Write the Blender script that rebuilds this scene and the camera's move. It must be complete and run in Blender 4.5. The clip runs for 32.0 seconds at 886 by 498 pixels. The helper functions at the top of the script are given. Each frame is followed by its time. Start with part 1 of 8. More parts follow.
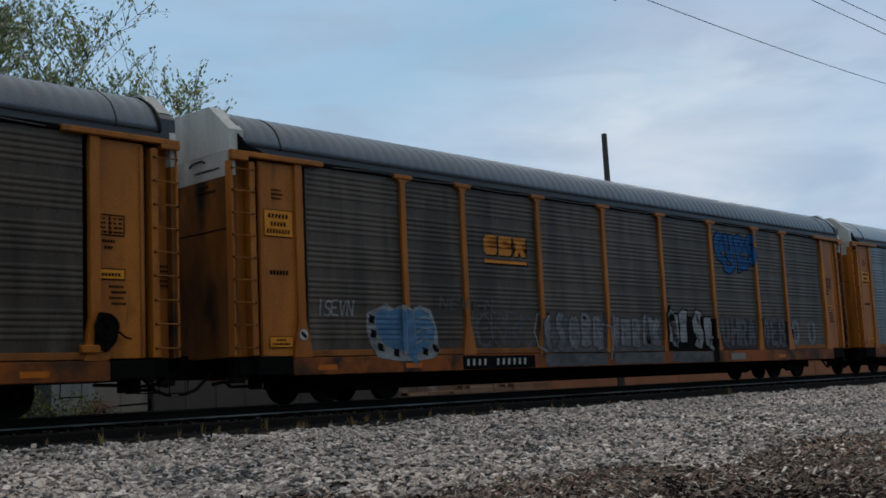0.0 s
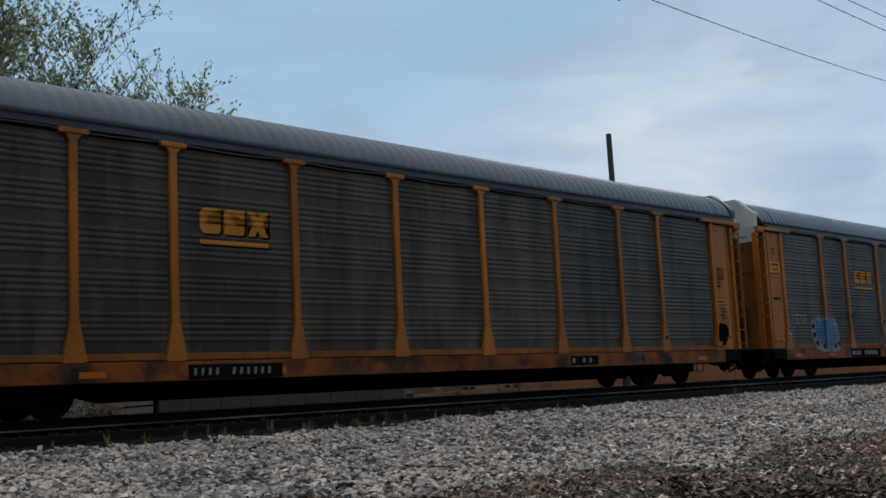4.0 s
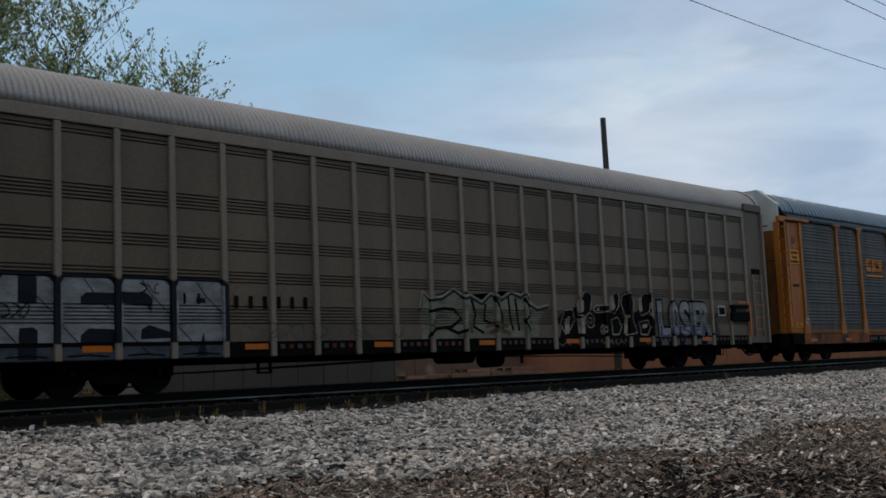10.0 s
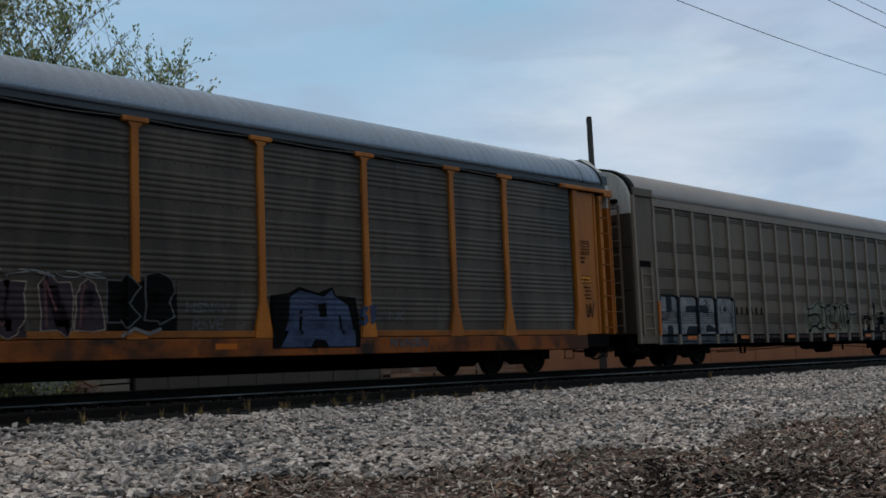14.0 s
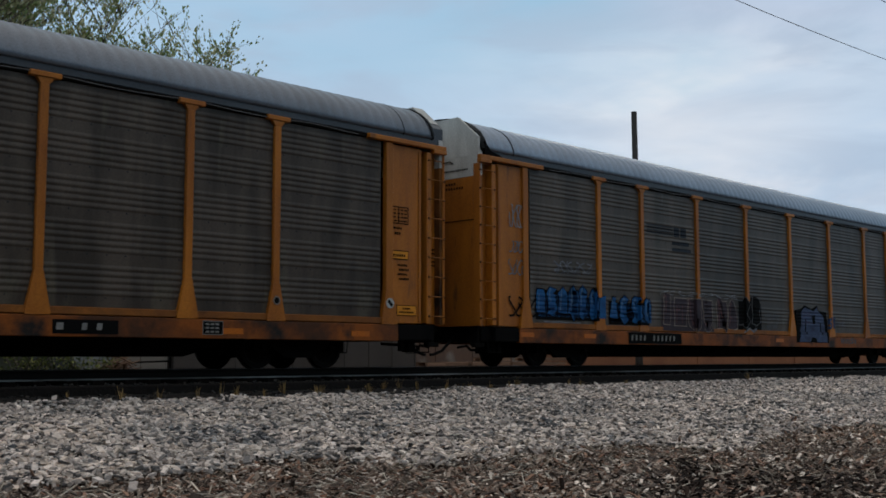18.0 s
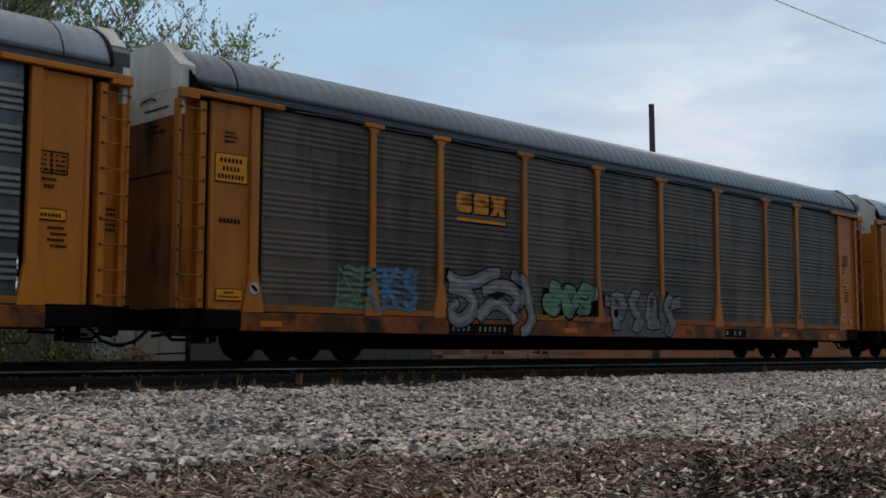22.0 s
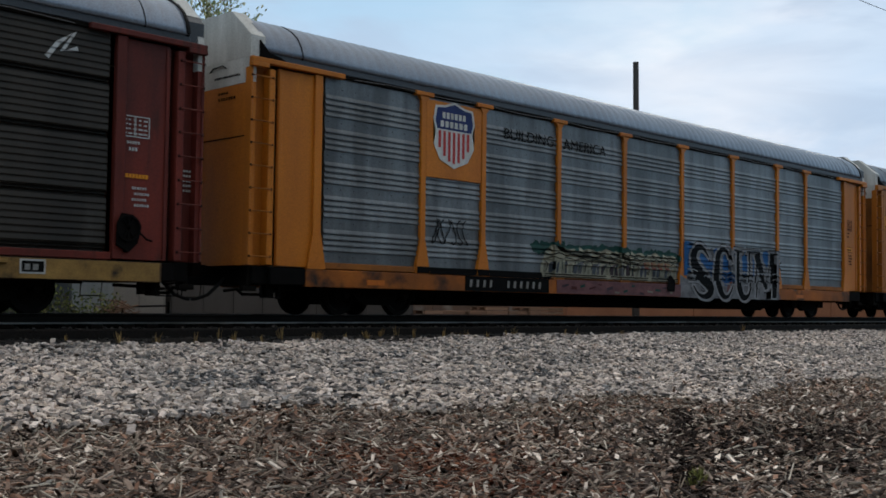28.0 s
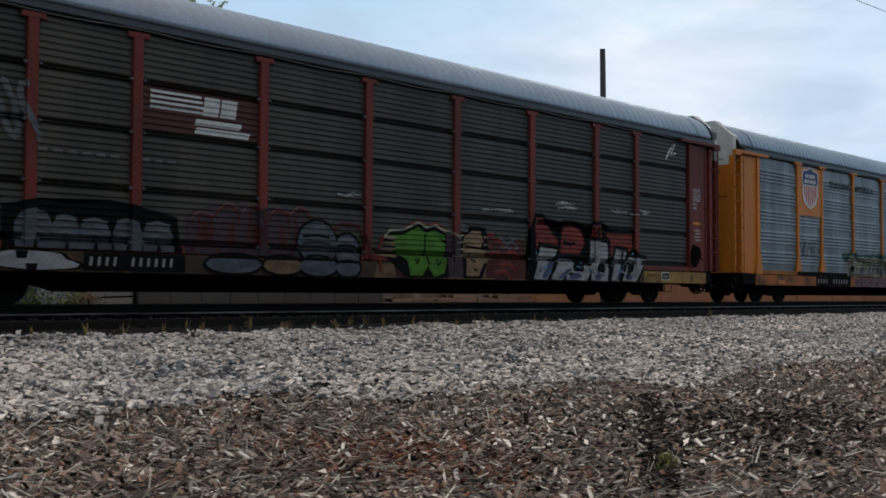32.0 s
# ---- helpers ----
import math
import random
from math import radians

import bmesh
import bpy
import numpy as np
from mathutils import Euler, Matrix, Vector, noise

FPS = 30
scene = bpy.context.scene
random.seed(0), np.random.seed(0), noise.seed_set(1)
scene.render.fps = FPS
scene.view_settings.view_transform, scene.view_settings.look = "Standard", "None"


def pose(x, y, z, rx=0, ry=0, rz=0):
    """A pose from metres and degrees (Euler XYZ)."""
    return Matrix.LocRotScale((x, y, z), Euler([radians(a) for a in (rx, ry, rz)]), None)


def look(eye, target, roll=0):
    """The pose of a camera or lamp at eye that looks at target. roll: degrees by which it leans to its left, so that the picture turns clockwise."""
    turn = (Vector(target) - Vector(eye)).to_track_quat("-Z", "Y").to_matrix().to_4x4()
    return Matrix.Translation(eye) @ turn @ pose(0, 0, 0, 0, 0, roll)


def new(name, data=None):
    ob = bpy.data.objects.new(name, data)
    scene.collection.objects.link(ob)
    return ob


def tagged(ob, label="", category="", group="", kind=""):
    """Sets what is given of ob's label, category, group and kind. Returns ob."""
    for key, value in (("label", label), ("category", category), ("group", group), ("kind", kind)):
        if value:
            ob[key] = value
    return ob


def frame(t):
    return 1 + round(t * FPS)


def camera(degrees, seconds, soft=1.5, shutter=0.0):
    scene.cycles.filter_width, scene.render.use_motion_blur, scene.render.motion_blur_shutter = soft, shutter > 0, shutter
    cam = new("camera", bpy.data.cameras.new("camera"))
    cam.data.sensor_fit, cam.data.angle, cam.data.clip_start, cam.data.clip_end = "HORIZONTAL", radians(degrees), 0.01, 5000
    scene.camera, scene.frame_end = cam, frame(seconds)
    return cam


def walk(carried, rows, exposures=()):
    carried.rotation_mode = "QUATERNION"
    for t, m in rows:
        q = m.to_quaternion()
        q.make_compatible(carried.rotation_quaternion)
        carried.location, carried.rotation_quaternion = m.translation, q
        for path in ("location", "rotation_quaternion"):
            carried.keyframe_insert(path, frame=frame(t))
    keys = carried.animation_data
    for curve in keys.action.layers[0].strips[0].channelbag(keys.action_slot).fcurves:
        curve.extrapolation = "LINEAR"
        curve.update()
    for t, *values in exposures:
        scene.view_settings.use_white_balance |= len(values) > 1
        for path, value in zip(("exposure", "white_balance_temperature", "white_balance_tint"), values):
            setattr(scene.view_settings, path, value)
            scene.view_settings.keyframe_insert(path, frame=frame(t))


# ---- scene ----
EYE = 1.5
cam = camera(43.54, 32.0, soft=1.65, shutter=0.15)
# seconds, yaw, pitch, roll of a camera held in the hand at one spot
PATH = [
    (0.0, -46.72, 7.10, -2.69),
    (0.5, -46.73, 7.23, -2.71),
    (1.0, -46.79, 7.15, -2.83),
    (1.5, -46.54, 6.97, -2.76),
    (2.0, -46.42, 7.04, -2.81),
    (2.5, -46.52, 7.03, -2.82),
    (4.5, -46.46, 7.17, -2.87),
    (5.0, -46.57, 7.01, -2.87),
    (5.5, -46.61, 7.06, -2.83),
    (6.0, -46.59, 7.11, -2.80),
    (6.5, -46.50, 7.02, -2.84),
    (7.0, -46.55, 6.88, -2.73),
    (7.5, -46.62, 6.94, -2.72),
    (8.0, -46.59, 6.86, -2.72),
    (8.5, -46.71, 6.94, -2.67),
    (9.0, -46.56, 6.66, -2.67),
    (9.5, -46.54, 6.57, -2.66),
    (10.0, -46.78, 6.25, -2.46),
    (10.5, -47.31, 6.88, -2.14),
    (11.0, -47.53, 6.98, -2.34),
    (11.5, -46.69, 6.34, -2.35),
    (12.0, -47.05, 6.58, -2.24),
    (12.5, -48.19, 7.15, -2.09),
    (13.0, -47.62, 6.45, -2.41),
    (13.5, -47.53, 6.24, -2.25),
    (15.5, -47.46, 5.66, -2.68),
    (16.0, -47.82, 5.60, -1.85),
    (16.5, -46.39, 5.76, -1.14),
    (17.0, -45.30, 5.81, -0.85),
    (17.5, -45.12, 5.62, -0.67),
    (18.0, -45.47, 5.64, -0.06),
    (18.5, -45.47, 5.55, 0.09),
    (19.0, -45.83, 5.53, 1.12),
    (19.5, -45.58, 5.26, 1.13),
    (20.0, -45.29, 5.17, 0.70),
    (20.5, -44.85, 5.05, 0.61),
    (21.0, -44.93, 5.02, 0.58),
    (21.5, -44.91, 5.08, 0.75),
    (22.0, -44.61, 5.26, 0.08),
    (22.5, -44.34, 5.14, 0.24),
    (23.0, -44.54, 5.06, 0.71),
    (23.5, -43.97, 5.15, 0.45),
    (24.0, -44.23, 4.29, 0.76),
    (24.5, -44.49, 4.19, 0.88),
    (25.0, -44.25, 4.07, 0.96),
    (25.5, -44.36, 3.87, 0.97),
    (26.0, -44.12, 3.53, 1.63),
    (26.5, -44.32, 3.31, 1.50),
    (28.5, -45.96, 3.19, 0.75),
    (29.0, -46.02, 3.76, 1.30),
    (29.5, -46.30, 3.62, 1.11),
    (30.0, -47.06, 3.61, 1.33),
    (30.5, -47.26, 3.63, 1.29),
    (31.0, -47.60, 3.14, 1.17),
    (31.5, -47.36, 2.72, 0.98),
    (32.0, -47.19, 2.38, 0.20),
]
TRAVEL = [(0, -82.18), (1, -76.93), (2, -71.73), (3, -66.56), (4, -61.44), (5, -56.34), (6, -51.17), (7, -46.02), (8, -40.89), (9, -35.78), (10, -30.66), (11, -25.55), (12, -20.46), (13, -15.36), (14, -10.24), (15, -5.13), (16, -0.02), (17, 5.10), (18, 10.20), (19, 15.23), (20, 20.32), (21, 25.41), (22, 30.51), (23, 35.61), (24, 40.68), (25, 45.74), (26, 50.85), (27, 56.01), (28, 61.07), (29, 66.12), (30, 71.22), (31, 76.30), (32, 81.35)]


def held(yaw, pitch, roll):
    return pose(0, 0, EYE, 0, 0, yaw) @ pose(0, 0, 0, 90 + pitch) @ pose(0, 0, 0, 0, 0, roll)


walk(cam, [(t, held(a, b, c)) for t, a, b, c in PATH], [(0, 0.07, 6300, 7.6), (9, 0.05, 6300, 7.6), (13, 0.02, 6280, 7.4), (16, 0.14, 6350, 8.0), (18, 0.20, 6560, 9.0), (22, 0.24, 6600, 9.2), (25, 0.33, 6600, 9.2), (29, 0.45, 6550, 9.2), (32, 0.46, 6550, 9.2)])

# ---- world and light: overcast evening, the sun low behind cloud beyond the train ----
SUN_AZ, SUN_EL = 58.0, 11.0
world = bpy.data.worlds.new("overcast_sky")
scene.world = world
world.use_nodes = True
wn, wl = world.node_tree.nodes, world.node_tree.links
wn.clear()


def wnode(kind, **props):
    n = wn.new(kind)
    for k, v in props.items():
        if k == "blend":
            n.blend_type = v
        elif k == "op":
            n.operation = v
        elif k == "dtype":
            n.data_type = v
        else:
            n.inputs[k].default_value = v
    return n


sky = wn.new("ShaderNodeTexSky")
sky.sky_type = "NISHITA"
sky.sun_disc = False
sky.sun_elevation = radians(SUN_EL)
sky.sun_rotation = radians(SUN_AZ)
coord = wn.new("ShaderNodeTexCoord")
flat = wn.new("ShaderNodeMapping")
flat.inputs["Scale"].default_value = (1.0, 1.0, 3.2)
wl.new(coord.outputs["Generated"], flat.inputs["Vector"])
cloud = wnode("ShaderNodeTexNoise", Scale=2.5, Detail=5.0, Roughness=0.45, Distortion=0.2)
wl.new(flat.outputs[0], cloud.inputs["Vector"])
ramp = wn.new("ShaderNodeValToRGB")
ramp.color_ramp.elements[0].position, ramp.color_ramp.elements[1].position = 0.36, 0.64
ramp.color_ramp.elements[0].color = (0.235, 0.455, 0.635, 1)
ramp.color_ramp.elements[1].color = (0.31, 0.505, 0.69, 1)
wl.new(cloud.outputs["Fac"], ramp.inputs["Fac"])
# the glow of the sun through the cloud
sun_way = Vector((math.sin(radians(SUN_AZ)) * math.cos(radians(SUN_EL)), math.cos(radians(SUN_AZ)) * math.cos(radians(SUN_EL)), math.sin(radians(SUN_EL))))
offset = wn.new("ShaderNodeVectorMath")
offset.operation = "SUBTRACT"
offset.inputs[1].default_value = sun_way
wl.new(coord.outputs["Generated"], offset.inputs[0])
squash = wn.new("ShaderNodeVectorMath")
squash.operation = "MULTIPLY"
squash.inputs[1].default_value = (1.0, 1.0, 2.6)
wl.new(offset.outputs[0], squash.inputs[0])
dot = wn.new("ShaderNodeVectorMath")
dot.operation = "LENGTH"
wl.new(squash.outputs[0], dot.inputs[0])
near = wn.new("ShaderNodeMapRange")
near.interpolation_type = "SMOOTHSTEP"
near.inputs["From Min"].default_value, near.inputs["From Max"].default_value = 0.02, 0.36
near.inputs["To Min"].default_value, near.inputs["To Max"].default_value = 1.0, 0.0
wl.new(dot.outputs["Value"], near.inputs["Value"])
lump = wnode("ShaderNodeTexNoise", Scale=6.0, Detail=5.0, Roughness=0.5)
wl.new(flat.outputs[0], lump.inputs["Vector"])
lumpy = wn.new("ShaderNodeMapRange")
lumpy.inputs["From Min"].default_value, lumpy.inputs["From Max"].default_value = 0.36, 0.60
lumpy.inputs["To Min"].default_value = 0.42
wl.new(lump.outputs["Fac"], lumpy.inputs["Value"])
glow = wnode("ShaderNodeMath", op="MULTIPLY")
wl.new(near.outputs[0], glow.inputs[0])
wl.new(lumpy.outputs[0], glow.inputs[1])
bright = wnode("ShaderNodeMix", dtype="RGBA")
bright.inputs[7].default_value = (0.76, 0.75, 0.78, 1)
wl.new(glow.outputs[0], bright.inputs[0])
# cloud whitens over a broad part of the sky round the sun
wide = wn.new("ShaderNodeMapRange")
wide.interpolation_type = "SMOOTHSTEP"
wide.inputs["From Min"].default_value, wide.inputs["From Max"].default_value = 0.08, 0.90
wide.inputs["To Min"].default_value, wide.inputs["To Max"].default_value = 1.0, 0.0
wl.new(dot.outputs["Value"], wide.inputs["Value"])
veil = wn.new("ShaderNodeMapRange")
veil.inputs["From Min"].default_value, veil.inputs["From Max"].default_value = 0.36, 0.58
veil.inputs["To Min"].default_value, veil.inputs["To Max"].default_value = 0.15, 1.0
wl.new(cloud.outputs["Fac"], veil.inputs["Value"])
spread_ = wnode("ShaderNodeMath", op="MULTIPLY")
wl.new(wide.outputs[0], spread_.inputs[0])
wl.new(veil.outputs[0], spread_.inputs[1])
pale_ = wnode("ShaderNodeMix", dtype="RGBA")
pale_.inputs[7].default_value = (0.425, 0.50, 0.645, 1)
wl.new(spread_.outputs[0], pale_.inputs[0])
wl.new(ramp.outputs[0], pale_.inputs[6])
wl.new(pale_.outputs[2], bright.inputs[6])
clear = wnode("ShaderNodeMix", dtype="RGBA", blend="ADD")
clear.inputs[0].default_value = 0.001
wl.new(bright.outputs[2], clear.inputs[6])
wl.new(sky.outputs[0], clear.inputs[7])
# grey lilac undersides of the cloud
under = wnode("ShaderNodeTexNoise", Scale=4.6, Detail=6.0, Roughness=0.55, Distortion=0.4)
low_ = wn.new("ShaderNodeMapping")
low_.inputs["Scale"].default_value = (1.0, 1.0, 4.2)
low_.inputs["Location"].default_value = (3.1, 1.7, 0.4)
wl.new(coord.outputs["Generated"], low_.inputs["Vector"])
wl.new(low_.outputs[0], under.inputs["Vector"])
patch_ = wn.new("ShaderNodeMapRange")
patch_.interpolation_type = "SMOOTHSTEP"
patch_.inputs["From Min"].default_value, patch_.inputs["From Max"].default_value = 0.44, 0.66
patch_.inputs["To Min"].default_value, patch_.inputs["To Max"].default_value = 0.0, 0.55
wl.new(under.outputs["Fac"], patch_.inputs["Value"])
shady = wnode("ShaderNodeMix", dtype="RGBA")
shady.inputs[7].default_value = (0.345, 0.43, 0.56, 1)
wl.new(patch_.outputs[0], shady.inputs[0])
# the cloud thins to a pale lilac veil low over the horizon
apart_ = wn.new("ShaderNodeSeparateXYZ")
wl.new(coord.outputs["Generated"], apart_.inputs[0])
low_veil = wn.new("ShaderNodeMapRange")
low_veil.interpolation_type = "SMOOTHSTEP"
low_veil.inputs["From Min"].default_value, low_veil.inputs["From Max"].default_value = 0.37, 0.14
wl.new(apart_.outputs["Z"], low_veil.inputs["Value"])
drift = wnode("ShaderNodeTexNoise", Scale=3.4, Detail=6.0, Roughness=0.55, Distortion=0.5)
drift_map = wn.new("ShaderNodeMapping")
drift_map.inputs["Scale"].default_value = (1.0, 1.0, 3.4)
drift_map.inputs["Location"].default_value = (0.7, 5.3, 2.2)
wl.new(coord.outputs["Generated"], drift_map.inputs["Vector"])
wl.new(drift_map.outputs[0], drift.inputs["Vector"])
drift_ = wn.new("ShaderNodeMapRange")
drift_.interpolation_type = "SMOOTHSTEP"
drift_.inputs["From Min"].default_value, drift_.inputs["From Max"].default_value = 0.40, 0.60
drift_.inputs["To Min"].default_value, drift_.inputs["To Max"].default_value = 0.05, 1.0
wl.new(drift.outputs["Fac"], drift_.inputs["Value"])
veil_amount = wnode("ShaderNodeMath", op="MULTIPLY")
wl.new(low_veil.outputs[0], veil_amount.inputs[0])
wl.new(drift_.outputs[0], veil_amount.inputs[1])
hazy = wnode("ShaderNodeMix", dtype="RGBA")
hazy.inputs[7].default_value = (0.435, 0.55, 0.70, 1)
wl.new(veil_amount.outputs[0], hazy.inputs[0])
wl.new(clear.outputs[2], hazy.inputs[6])
# an overcast sky is brightest overhead
high = wn.new("ShaderNodeMapRange")
high.inputs["From Min"].default_value, high.inputs["From Max"].default_value = 0.38, 0.95
high.inputs["To Min"].default_value, high.inputs["To Max"].default_value = 0.0, 1.0
wl.new(apart_.outputs["Z"], high.inputs["Value"])
lift_ = wnode("ShaderNodeMix", dtype="RGBA")
lift_.inputs[7].default_value = (0.92, 0.85, 0.79, 1)
wl.new(high.outputs[0], lift_.inputs[0])
# the brightest break in the cloud, right before the sun
break_ = wn.new("ShaderNodeMapRange")
break_.interpolation_type = "SMOOTHSTEP"
break_.inputs["From Min"].default_value, break_.inputs["From Max"].default_value = 0.0, 0.17
break_.inputs["To Min"].default_value, break_.inputs["To Max"].default_value = 0.72, 0.0
wl.new(dot.outputs["Value"], break_.inputs["Value"])
torn = wn.new("ShaderNodeMapRange")
torn.inputs["From Min"].default_value, torn.inputs["From Max"].default_value = 0.34, 0.56
torn.inputs["To Min"].default_value = 0.5
wl.new(lump.outputs["Fac"], torn.inputs["Value"])
gap_ = wnode("ShaderNodeMath", op="MULTIPLY")
wl.new(break_.outputs[0], gap_.inputs[0])
wl.new(torn.outputs[0], gap_.inputs[1])
open_sky = wnode("ShaderNodeMix", dtype="RGBA")
open_sky.inputs[7].default_value = (0.67, 0.70, 0.76, 1)
wl.new(gap_.outputs[0], open_sky.inputs[0])
wl.new(shady.outputs[2], open_sky.inputs[6])
wl.new(open_sky.outputs[2], lift_.inputs[6])
wl.new(hazy.outputs[2], shady.inputs[6])
back = wnode("ShaderNodeBackground", Strength=1.0)
wl.new(lift_.outputs[2], back.inputs["Color"])
wout = wn.new("ShaderNodeOutputWorld")
wl.new(back.outputs[0], wout.inputs["Surface"])

sun_data = bpy.data.lights.new("sun", "SUN")
sun_data.energy, sun_data.angle, sun_data.color = 0.6, radians(25), (1.0, 0.93, 0.86)
sun = new("sun", sun_data)
sun.matrix_world = look(sun_way * 200, (0, 0, 0))


# ---- materials ----
def mat(name, colour, rough=0.7, metal=0.0, second=None, amount=0.5, scale=1.5, stretch=(1, 1, 1), fine=30.0, bump=0.15, bump_scale=40.0,
        spread=0.0, island=0.0, spec=0.2, blotch=(0.35, 0.68), dots=None, spots=None, spot_scale=6.0, spot_cut=0.62):
    """A worn surface: two colours blended by broad noise, fine grain over it, spots of a third, and a bump."""
    m = bpy.data.materials.new(name)
    m.use_nodes = True
    nodes, links = m.node_tree.nodes, m.node_tree.links
    bsdf = nodes["Principled BSDF"]
    bsdf.inputs["Roughness"].default_value, bsdf.inputs["Metallic"].default_value = rough, metal
    bsdf.inputs["Specular IOR Level"].default_value = spec
    tc = nodes.new("ShaderNodeTexCoord")
    mp = nodes.new("ShaderNodeMapping")
    mp.inputs["Scale"].default_value = stretch
    links.new(tc.outputs["Object"], mp.inputs["Vector"])
    info = nodes.new("ShaderNodeObjectInfo")
    shift = nodes.new("ShaderNodeMath")
    shift.operation = "MULTIPLY"
    shift.inputs[1].default_value = 40.0
    links.new(info.outputs["Random"], shift.inputs[0])
    broad = nodes.new("ShaderNodeTexNoise")
    broad.noise_dimensions = "4D"
    broad.inputs["Scale"].default_value, broad.inputs["Detail"].default_value, broad.inputs["Roughness"].default_value = scale, 5, 0.6
    links.new(mp.outputs[0], broad.inputs["Vector"])
    links.new(shift.outputs[0], broad.inputs["W"])
    r = nodes.new("ShaderNodeMapRange")
    r.inputs["From Min"].default_value, r.inputs["From Max"].default_value, r.inputs["To Max"].default_value = *blotch, amount
    links.new(broad.outputs["Fac"], r.inputs["Value"])
    mix = nodes.new("ShaderNodeMix")
    mix.data_type = "RGBA"
    mix.inputs[6].default_value = (*colour, 1)
    mix.inputs[7].default_value = (*(second or [c * 0.55 for c in colour]), 1)
    links.new(r.outputs[0], mix.inputs[0])
    last = mix.outputs[2]
    if spots:
        sp = nodes.new("ShaderNodeTexNoise")
        sp.inputs["Scale"].default_value, sp.inputs["Detail"].default_value = spot_scale, 4
        links.new(mp.outputs[0], sp.inputs["Vector"])
        sr = nodes.new("ShaderNodeMapRange")
        sr.inputs["From Min"].default_value, sr.inputs["From Max"].default_value = spot_cut, spot_cut + 0.15
        links.new(sp.outputs["Fac"], sr.inputs["Value"])
        sm = nodes.new("ShaderNodeMix")
        sm.data_type = "RGBA"
        sm.inputs[7].default_value = (*spots, 1)
        links.new(sr.outputs[0], sm.inputs[0])
        links.new(last, sm.inputs[6])
        last = sm.outputs[2]
    if dots:
        # small dark holes in rows: spacing along, spacing up, first height, radius
        split = nodes.new("ShaderNodeSeparateXYZ")
        links.new(tc.outputs["Object"], split.inputs[0])

        def sums(op, a, b=None):
            n = nodes.new("ShaderNodeMath")
            n.operation = op
            for k_, q in enumerate((a, b)):
                if q is not None:
                    if isinstance(q, (int, float)):
                        n.inputs[k_].default_value = q
                    else:
                        links.new(q, n.inputs[k_])
            return n.outputs[0]

        u = sums("SUBTRACT", sums("PINGPONG", split.outputs["X"], dots[0]), dots[0] / 2)
        w = sums("PINGPONG", sums("SUBTRACT", split.outputs["Z"], dots[2]), dots[1] / 2)
        hole = sums("LESS_THAN", sums("ADD", sums("MULTIPLY", u, u), sums("MULTIPLY", w, w)), dots[3] ** 2)
        dm = nodes.new("ShaderNodeMix")
        dm.data_type = "RGBA"
        dm.inputs[7].default_value = (0.012, 0.012, 0.012, 1)
        links.new(hole, dm.inputs[0])
        links.new(last, dm.inputs[6])
        last = dm.outputs[2]
    grain = nodes.new("ShaderNodeTexNoise")
    grain.inputs["Scale"].default_value, grain.inputs["Detail"].default_value = fine, 3
    links.new(tc.outputs["Object"], grain.inputs["Vector"])
    g = nodes.new("ShaderNodeMapRange")
    g.inputs["From Min"].default_value, g.inputs["From Max"].default_value = 0.3, 0.7
    g.inputs["To Min"].default_value, g.inputs["To Max"].default_value = 0.82, 1.14
    links.new(grain.outputs["Fac"], g.inputs["Value"])
    vary = g.outputs[0]
    for amount_, source in ((spread, info.outputs["Random"]), (island, None)):
        if amount_:
            if source is None:
                geo = nodes.new("ShaderNodeNewGeometry")
                source = geo.outputs["Random Per Island"]
            v = nodes.new("ShaderNodeMapRange")
            v.inputs["To Min"].default_value, v.inputs["To Max"].default_value = 1 - amount_, 1 + amount_
            links.new(source, v.inputs["Value"])
            times = nodes.new("ShaderNodeMath")
            times.operation = "MULTIPLY"
            links.new(vary, times.inputs[0])
            links.new(v.outputs[0], times.inputs[1])
            vary = times.outputs[0]
    scaled = nodes.new("ShaderNodeVectorMath")
    scaled.operation = "SCALE"
    links.new(last, scaled.inputs[0])
    links.new(vary, scaled.inputs["Scale"])
    links.new(scaled.outputs[0], bsdf.inputs["Base Color"])
    if bump:
        bn = nodes.new("ShaderNodeTexNoise")
        bn.inputs["Scale"].default_value, bn.inputs["Detail"].default_value = bump_scale, 4
        links.new(tc.outputs["Object"], bn.inputs["Vector"])
        b = nodes.new("ShaderNodeBump")
        b.inputs["Strength"].default_value, b.inputs["Distance"].default_value = bump, 0.02
        links.new(bn.outputs["Fac"], b.inputs["Height"])
        links.new(b.outputs[0], bsdf.inputs["Normal"])
    return m


def palette(m, colours, sizes=None):
    """Gives each loose piece of a mesh one of several colours by its island."""
    nodes, links = m.node_tree.nodes, m.node_tree.links
    geo = nodes.new("ShaderNodeNewGeometry")
    cr = nodes.new("ShaderNodeValToRGB")
    cr.color_ramp.interpolation = "CONSTANT"
    el = cr.color_ramp.elements
    for n, c in enumerate(colours):
        e = el[n] if n < 2 else el.new(n / len(colours))
        e.position, e.color = n / len(colours), (*c, 1)
    links.new(geo.outputs["Random Per Island"], cr.inputs["Fac"])
    mix = next(n for n in nodes if n.bl_idname == "ShaderNodeMix")
    links.new(cr.outputs[0], mix.inputs[6])
    return m


